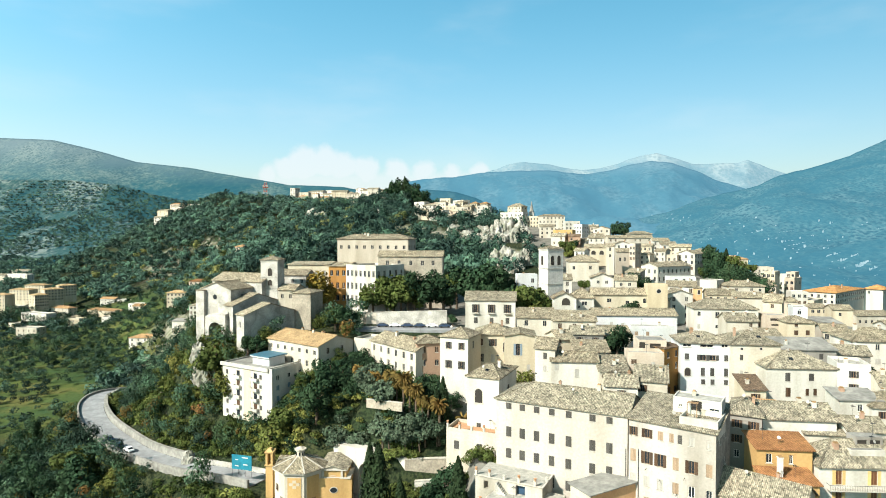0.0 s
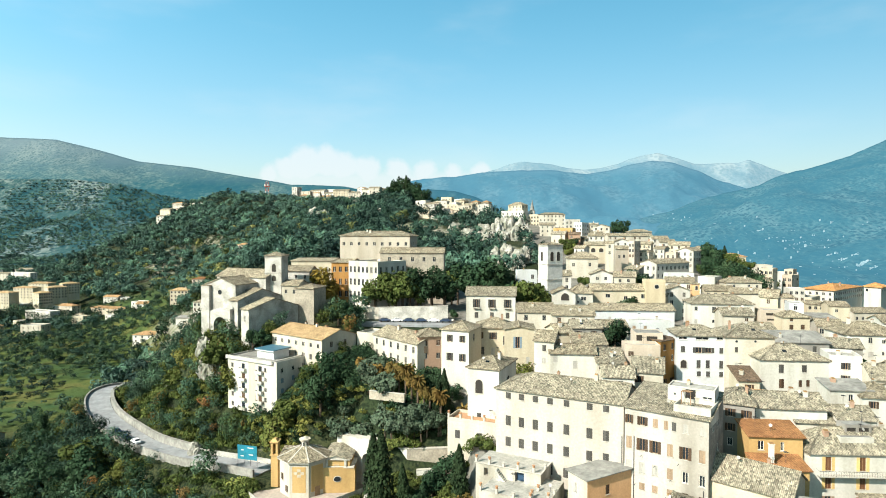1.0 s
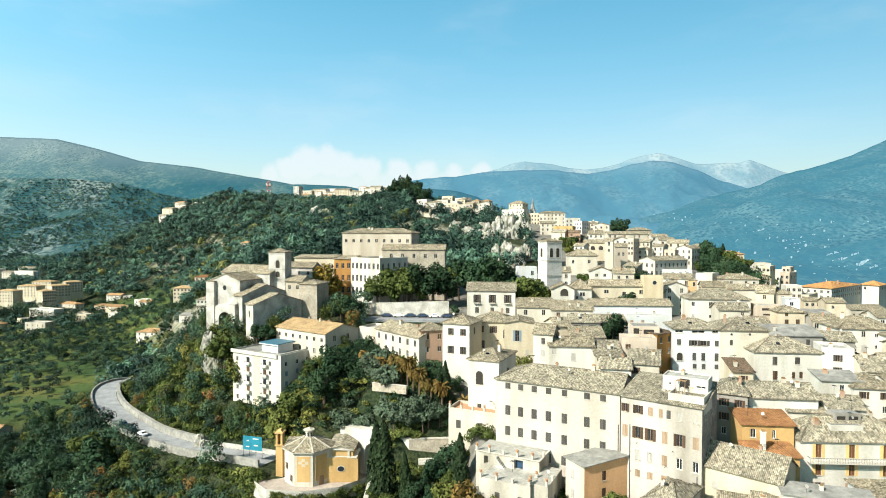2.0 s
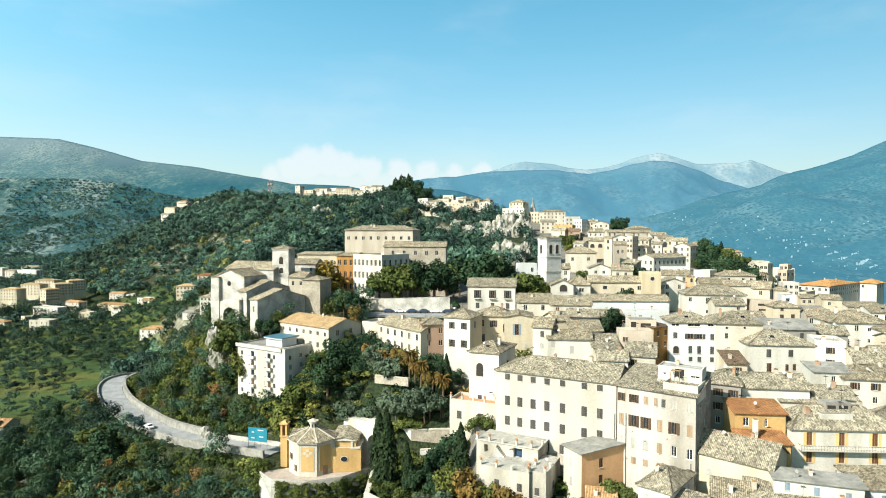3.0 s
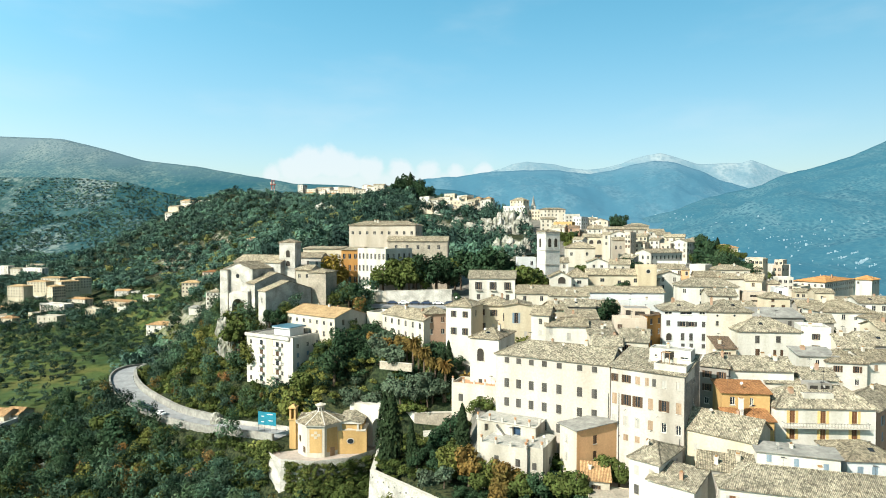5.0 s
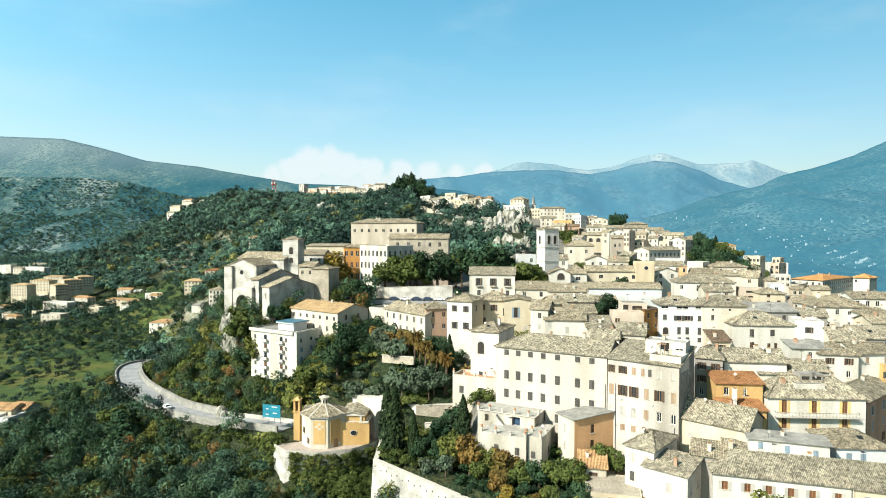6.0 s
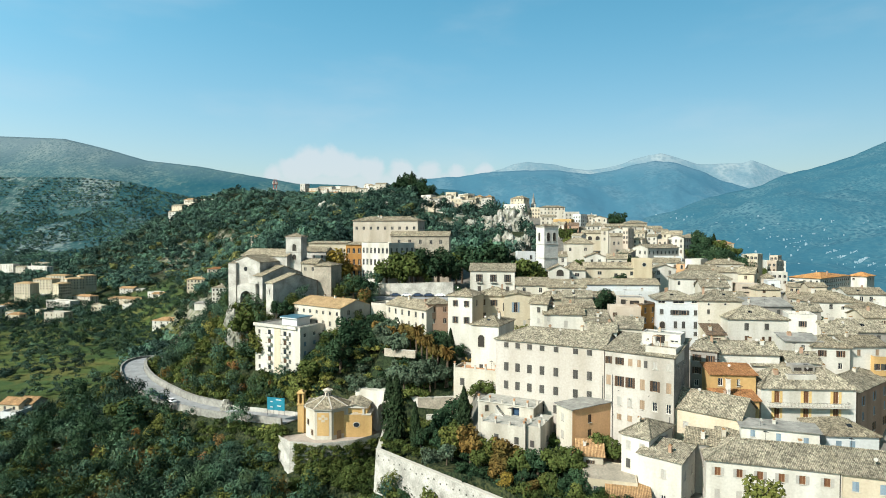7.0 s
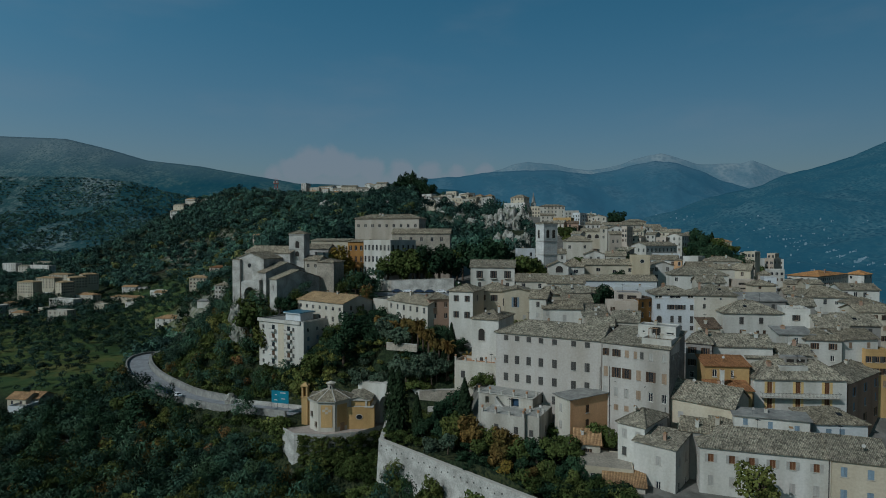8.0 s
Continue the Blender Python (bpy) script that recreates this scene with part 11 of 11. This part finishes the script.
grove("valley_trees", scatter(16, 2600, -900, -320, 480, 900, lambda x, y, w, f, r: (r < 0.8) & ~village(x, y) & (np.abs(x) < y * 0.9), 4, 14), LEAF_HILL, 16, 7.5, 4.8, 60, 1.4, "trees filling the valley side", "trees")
grove("valley_trees", scatter(17, 700, -330, -150, 330, 560, lambda x, y, w, f, r: (r < 0.7), 1, 13), LEAF_WOOD, 17, 6.0, 3.0, 150, 0.5, "garden trees close round the valley houses", "trees")
grove("hillside_trees", scatter(18, 700, 118, 235, 262, 345, lambda x, y, w, f, r: (r < 0.6) & (x / (y + 15) < 0.535) & (x / (y + 15) > 0.42), 2, 4), LEAF_DARK, 18, 9.5, 3.8, 200, 0.55, "dark trees on the bank at the edge of the town", "trees")
grove("valley_trees", scatter(37, 260, -470, -340, 555, 592, lambda x, y, w, f, r: (r < 0.75), 1.5), LEAF_WOOD, 37, 10.0, 4.4, 110, 0.7, "trees in a row below the apartment houses", "trees")
grove("garden_plants", scatter(19, 260, -18, 3, 116, 145, lambda x, y, w, f, r: (y - 120 + 0.955 * (x + 18.4) > 3), 1), LEAF_GREEN, 19, 1.4, 1.2, 120, 0.26, "low green plants in the lower garden", "plants")
town_rng, town_trees = random.Random(29), 0
for _ in range(420):
    tx, ty = town_rng.uniform(20, 130), town_rng.uniform(150, 430)
    if ty > 300 and tx > 150 or tx < 60 and ty > 240 or inside_house(tx, ty, 1.2):
        continue
    plant(town_rng.choice(("dark", "green", "dark", "lime")), tx, ty, town_rng.uniform(0.75, 1.15), group="trees between the town houses")
    town_trees += 1
    if town_trees >= 16:
        break
    PLACED["town"] = PLACED.get("town", 0) + 1
grove("garden_shrubs", scatter(21, 200, 4, 34, 70, 98, lambda x, y, w, f, r: (r < 0.9), 1), LEAF_GREEN, 21, 3.0, 2.2, 240, 0.32, "green shrubs on the slope below the retaining wall", "shrubs")
grove("garden_shrubs", scatter(22, 110, -20, -7, 146.5, 154, lambda x, y, w, f, r: (r < 0.9), 0.2), LEAF_GREEN, 23, 1.8, 1.5, 160, 0.28, "green shrubs along the top of the terrace wall", "shrubs")
grove("hillside_shrubs", scatter(24, 320, 160, 225, 240, 330, lambda x, y, w, f, r: (r < 0.9) & (x / (y + 15) < 0.54), 1, 3), LEAF_GREEN, 24, 2.4, 2.2, 140, 0.4, "low green scrub on the bank at the edge of the town", "shrubs")
grove("villa_shrubs", scatter(27, 120, -62, -33, 172, 195, lambda x, y, w, f, r: (r < 0.95) & (y > 176 - (x + 40) * 0.45), 0.3), LEAF_GREEN, 27, 5.0, 2.4, 260, 0.34, "leafy bushes and small trees below the cream villa", "shrubs")
grove("slope_wood", scatter(35, 220, -134, -108, 224, 256, lambda x, y, w, f, r: (r < 0.85) & (x > -124 - (y - 228) * 0.3), 2.5), LEAF_WOOD, 35, 9.0, 3.4, 420, 0.37, "tall trees inside the bend of the road", "woods")
grove("garden_shrubs", [(1.5 + 0.62 * k, 134.6 - 0.28 * k + (0.5 if k % 2 else -0.4), float(ground_z(1.5 + 0.62 * k, 134.6 - 0.28 * k)), 0.8 + 0.35 * (k % 3)) for k in range(17)], LEAF_GREEN, 36, 2.4, 1.5, 220, 0.26, "green shrubs at the foot of the terrace house", "shrubs")
grove("slope_wood", scatter(40, 150, -142, -116, 178, 214, lambda x, y, w, f, r: (r < 0.8), 2.5), LEAF_WOOD, 40, 8.5, 3.6, 420, 0.38, "tall trees on the slope under the road", "woods")
grove("church_shrubs", scatter(25, 150, -76, -42, 188, 209, lambda x, y, w, f, r: (r < 0.95) & (y < 203 + (x + 60) * 0.25), 0.2), LEAF_GREEN, 25, 6.5, 2.6, 260, 0.34, "green shrubs and small trees along the foot of the church", "shrubs")
grove("church_shrubs", scatter(26, 90, -96, -70, 188, 214, lambda x, y, w, f, r: (r < 0.95), 0.2), LEAF_LIME, 26, 1.9, 1.5, 160, 0.32, "yellow-green bushes on the crag below the church", "shrubs")
plant("cypress", -57.2, 640.0, 1.28, sink=1.0, group="tall evergreens on the knoll")
plant("pine", -51.2, 636.0, 1.90, sink=1.0, group="tall evergreens on the knoll")
plant("pine", -46.5, 640.0, 2.10, sink=1.0, group="tall evergreens on the knoll")
plant("cypress", -41.1, 634.0, 1.60, sink=1.0, group="tall evergreens on the knoll")
plant("pine", -36.3, 638.0, 1.90, sink=1.0, group="tall evergreens on the knoll")
plant("pine", -31.0, 632.0, 2.10, sink=1.0, group="tall evergreens on the knoll")
plant("cypress", -26.5, 628.0, 1.44, sink=1.0, group="tall evergreens on the knoll")
plant("pine", -21.3, 622.0, 1.60, sink=1.0, group="tall evergreens on the knoll")
plant("pine", -60.1, 630.0, 1.50, sink=1.0, group="tall evergreens on the knoll")
plant("cypress", -42.8, 622.0, 1.36, sink=1.0, group="tall evergreens on the knoll")
plant("pine", -32.7, 616.0, 1.70, sink=1.0, group="tall evergreens on the knoll")
plant("pine", -24.0, 612.0, 1.50, sink=1.0, group="tall evergreens on the knoll")
plant("green", -27.8, 232.8, 1.95, z=67.3, group="trees before the white palace")
plant("green", -22.3, 232.8, 1.95, z=67.3, group="trees before the white palace")
plant("green", -16.8, 232.9, 1.95, z=67.3, group="trees before the white palace")
plant("dark", -11.1, 232.9, 1.95, z=67.3, group="trees before the white palace")
plant("dark", -5.2, 233.0, 1.95, z=67.3, group="trees before the white palace")
plant("dark", 0.3, 233.0, 1.95, z=67.3, group="trees before the white palace")
plant("green", -19.8, 232.9, 1.95, z=67.3, group="trees before the white palace")
plant("green", -13.9, 232.9, 1.95, z=67.3, group="trees before the white palace")
plant("gold", -49.7, 238.7, 1.76, z=67.9)
plant("lime", -53.1, 240.6, 1.45, z=68.1)
plant("palmg", 3.2, 247.2, 1.70, z=68.7)
plant("palmg", 5.8, 247.3, 1.70, z=68.7)
plant("pine", 10.6, 237.3, 1.78, z=67.7)
plant("pine", 15.1, 237.3, 1.78, z=67.7)
plant("pine", 19.7, 237.4, 1.78, z=67.7)
plant("pine", 23.7, 237.4, 1.71, z=67.7)
plant("green", 30.3, 211.3, 1.95, z=65.1)
plant("green", 33.7, 211.4, 1.95, z=65.1)
plant("green", 27.8, 213.3, 1.95, z=65.3)
plant("green", 36.5, 213.4, 1.80, z=65.3)
plant("lime", 32.0, 207.4, 1.45, z=64.3)
plant("dark", -38.6, 210.6, 1.15, z=65.1)
plant("dark", -35.1, 208.7, 1.17, z=64.6)
plant("dark", -32.0, 210.7, 0.83, z=65.1)
plant("palmr", -23.6, 164.5, 1.12, z=54.3, group="dry palms in the garden")
plant("palmr", -14.3, 157.6, 1.25, z=54.2, group="dry palms in the garden")
plant("palmr", -10.5, 155.6, 1.37, z=52.3, group="dry palms in the garden")
plant("palmr", -7.1, 153.6, 1.39, z=50.4, group="dry palms in the garden")
plant("palmr", -3.8, 151.6, 1.39, z=48.5, group="dry palms in the garden")
plant("palmr", -0.9, 149.7, 1.39, z=46.7, group="dry palms in the garden")
plant("palmr", 2.9, 145.7, 1.39, z=37.2, group="dry palms in the garden")
plant("palmr", 5.0, 145.7, 1.39, z=45.0, group="dry palms in the garden")
plant("palmr", -16.9, 159.6, 0.86, z=54.8, group="dry palms in the garden")
plant("palmr", -18.8, 161.0, 1.02, z=54.6, group="dry palms in the garden")
plant("palmr", -21.0, 163.0, 0.95, z=54.6, group="dry palms in the garden")
plant("palmr", -12.4, 156.4, 1.12, z=53.2, group="dry palms in the garden")
plant("palmr", -8.8, 154.2, 1.20, z=51.4, group="dry palms in the garden")
plant("palmr", -5.4, 152.4, 1.18, z=49.6, group="dry palms in the garden")
plant("rust", -20.2, 165.5, 0.80, z=55.2)
plant("rust", -14.8, 160.5, 0.72, z=55.0)
plant("rust", -6.0, 156.0, 0.70, z=52.6)
plant("palmg", -9.2, 158.6, 1.01, z=54.9)
plant("palmg", -12.9, 160.6, 1.01, z=55.1)
plant("dark", -33.1, 169.4, 1.26, z=51.9)
plant("dark", -35.6, 164.3, 1.27, z=47.3)
plant("dark", -29.5, 170.4, 0.86, z=53.7)
plant("dark", -34.5, 168.2, 0.79, z=46.6)
plant("dark", -28.9, 166.2, 0.68, z=47.1)
plant("olive", -19.5, 164.5, 1.70, z=55.2)
plant("olive", -21.5, 162.5, 1.45, z=54.5)
plant("olive", -16.0, 156.5, 1.64, z=51.8)
plant("cypress", -0.0, 152.5, 0.74, z=49.4, stretch=1.20)
plant("cypress", -1.6, 151.5, 0.70, z=48.4, stretch=1.10)
plant("lime", -50.4, 168.9, 1.45, z=33.4)
plant("green", -46.8, 169.9, 1.24, z=39.2)
plant("lime", -42.9, 170.9, 1.37, z=39.3)
plant("green", -38.7, 171.0, 1.11, z=39.3)
plant("lime", -35.1, 172.0, 1.00, z=39.0)
plant("olive", -29.2, 163.1, 1.70, z=37.4, group="olive trees on the garden terrace")
plant("olive", -24.8, 160.1, 1.70, z=30.6, group="olive trees on the garden terrace")
plant("olive", -15.5, 151.2, 1.55, z=43.5, group="olive trees on the garden terrace")
plant("olive", -11.7, 150.3, 1.45, z=43.7, group="olive trees on the garden terrace")
plant("olive", -7.9, 149.3, 1.47, z=46.3, group="olive trees on the garden terrace")
plant("olive", -4.6, 149.3, 1.32, z=46.3, group="olive trees on the garden terrace")
plant("olive", -1.6, 149.4, 1.10, z=46.4, group="olive trees on the garden terrace")
plant("olive", -13.6, 148.2, 1.22, z=45.3, group="olive trees on the garden terrace")
plant("olive", -9.6, 148.3, 1.10, z=45.3, group="olive trees on the garden terrace")
plant("olive", -5.9, 148.3, 1.10, z=45.4, group="olive trees on the garden terrace")
plant("olive", -11.4, 156.3, 1.27, z=47.1, group="olive trees on the garden terrace")
plant("olive", -16.0, 157.3, 1.15, z=46.9, group="olive trees on the garden terrace")
plant("olive", -23.2, 161.2, 1.70, z=37.6, group="olive trees on the garden terrace")
plant("olive", -18.9, 158.3, 1.70, z=34.9, group="olive trees on the garden terrace")
plant("olive", -7.8, 155.4, 1.14, z=47.0, group="olive trees on the garden terrace")
plant("olive", -28.8, 165.2, 1.14, z=44.6, group="olive trees on the garden terrace")
plant("lime", -13.6, 158.4, 0.40, z=51.6)
plant("lime", -8.6, 156.5, 0.53, z=53.1)
plant("lime", -5.4, 154.4, 0.65, z=51.2)
plant("lime", -16.8, 154.3, 1.45, z=31.1)
plant("cypress", -14.0, 126.0, 1.16, z=37.2, stretch=1.05)
plant("cypress", -15.9, 127.0, 0.95, z=37.2, stretch=1.20)
plant("dark", 0.4, 131.0, 1.1, z=37.2)
plant("dark", -2.6, 128.0, 1.0, z=37.2)
plant("green", 1.2, 126.4, 0.8, z=37.2)
plant("lime", -5.2, 103.6, 1.0, z=27.0)
plant("lime", 3.0, 95.5, 1.0, z=27.5)
plant("cypress", -9.0, 127.5, 0.62, z=37.2)
plant("cypress", 3.3, 124.3, 0.96, z=37.3, stretch=1.10)
plant("cypress", -9.0, 122.1, 0.57, z=37.2, stretch=1.30)
plant("lime", 0.2, 115.1, 1.15, z=37.2)
plant("rust", 4.5, 112.2, 1.31, z=36.9)
plant("lime", 8.3, 110.2, 1.14, z=36.3)
plant("dark", -2.5, 116.1, 0.75, z=37.2)
plant("rust", 11.9, 107.2, 1.16, z=36.3)
plant("green", 15.3, 105.3, 1.0, z=36.3)
plant("dark", 19.0, 103.3, 1.0, z=36.7)
plant("green", 22.7, 101.3, 1.0, z=37.3)
plant("green", 25.8, 100.4, 1.05, z=38.5)
plant("rust", 10.1, 101.2, 0.81, z=36.3)
plant("gold", 11.4, 98.2, 0.56, z=36.3)
plant("dark", 14.8, 99.3, 0.58, z=36.3)
plant("lime", 18.9, 96.3, 0.72, z=36.3)
plant("dark", 23.1, 94.3, 0.58, z=36.3)
plant("olive", -4.9, 115.1, 1.18, z=34.0)
plant("dark", 2.8, 108.1, 0.64, z=33.8)
plant("green", 6.4, 108.2, 0.79, z=36.4)
plant("olive", -1.1, 112.1, 0.97, z=37.2)
plant("dark", -7.5, 121.1, 0.67, z=37.2)
plant("dark", -5.5, 124.1, 0.61, z=37.2)
plant("green", 20.6, 96.3, 0.76, z=36.3)
plant("dark", 26.6, 94.4, 0.68, z=37.1)
plant("lime", 25.0, 92.4, 0.71, z=36.4)
plant("rust", 16.2, 94.3, 0.62, z=36.3)
plant("bush", -13.7, 119.0, 0.87, z=34.9)
plant("bush", -9.4, 117.0, 0.77, z=33.5)
plant("bush", -3.6, 105.1, 1.70, z=28.0)
plant("bush", 5.5, 98.2, 1.70, z=29.7)
plant("lime", 55.7, 78.8, 1.29, z=38.4)
plant("bush", -12.9, 110.9, 1.40, z=28.0)
plant("lime", 28.5, 114.6, 1.20, z=38.8)
plant("bush", 25.1, 114.5, 1.70, z=38.8)
plant("green", 33.4, 107.6, 0.86, z=39.4)
plant("green", 36.0, 105.6, 0.85, z=39.5)
plant("dark", 147.5, 321.4, 1.64, z=78.8)
plant("dark", 152.5, 321.4, 1.41, z=78.7)
plant("green", 155.8, 316.5, 1.21, z=78.5)
plant("green", 159.3, 311.5, 1.02, z=78.2)
plant("dark", 142.6, 321.4, 1.25, z=78.8)
plant("dark", 147.1, 314.4, 1.23, z=78.5)
plant("dark", 141.9, 314.3, 0.92, z=78.5)
plant("green", 164.2, 311.5, 0.76, z=77.7)
plant("cypress", 157.4, 326.6, 0.92, z=78.9)
plant("pine", 129.8, 441.8, 1.34, z=95.7)
plant("pine", 135.7, 441.9, 1.32, z=95.0)
plant("dark", 51.8, 173.5, 1.15, z=62.5)
plant("olive", 52.8, 179.3, 1.70, z=56.9)
plant("olive", 67.9, 213.6, 1.70, z=65.4)
plant("olive", 203.2, 276.1, 1.70, z=46.3)
plant("green", 213.5, 376.5, 1.01, z=61.8)
plant("green", 78.9, 376.0, 1.82, z=82.3)
plant("lime", 80.8, 374.0, 1.45, z=82.4)
plant("dark", 3.7, 217.0, 0.58, z=65.7)
plant("green", -76.5, 196.0, 1.93, z=48.9)
plant("lime", -69.1, 189.1, 1.45, z=45.0)
plant("dark", -66.0, 198.2, 0.79, z=58.8)
plant("dark", -62.2, 196.3, 0.78, z=58.5)
plant("dark", -111.2, 178.0, 1.90, z=16.6)
plant("green", -119.0, 188.0, 1.95, z=16.4)
plant("lime", -111.2, 181.1, 1.45, z=16.5)
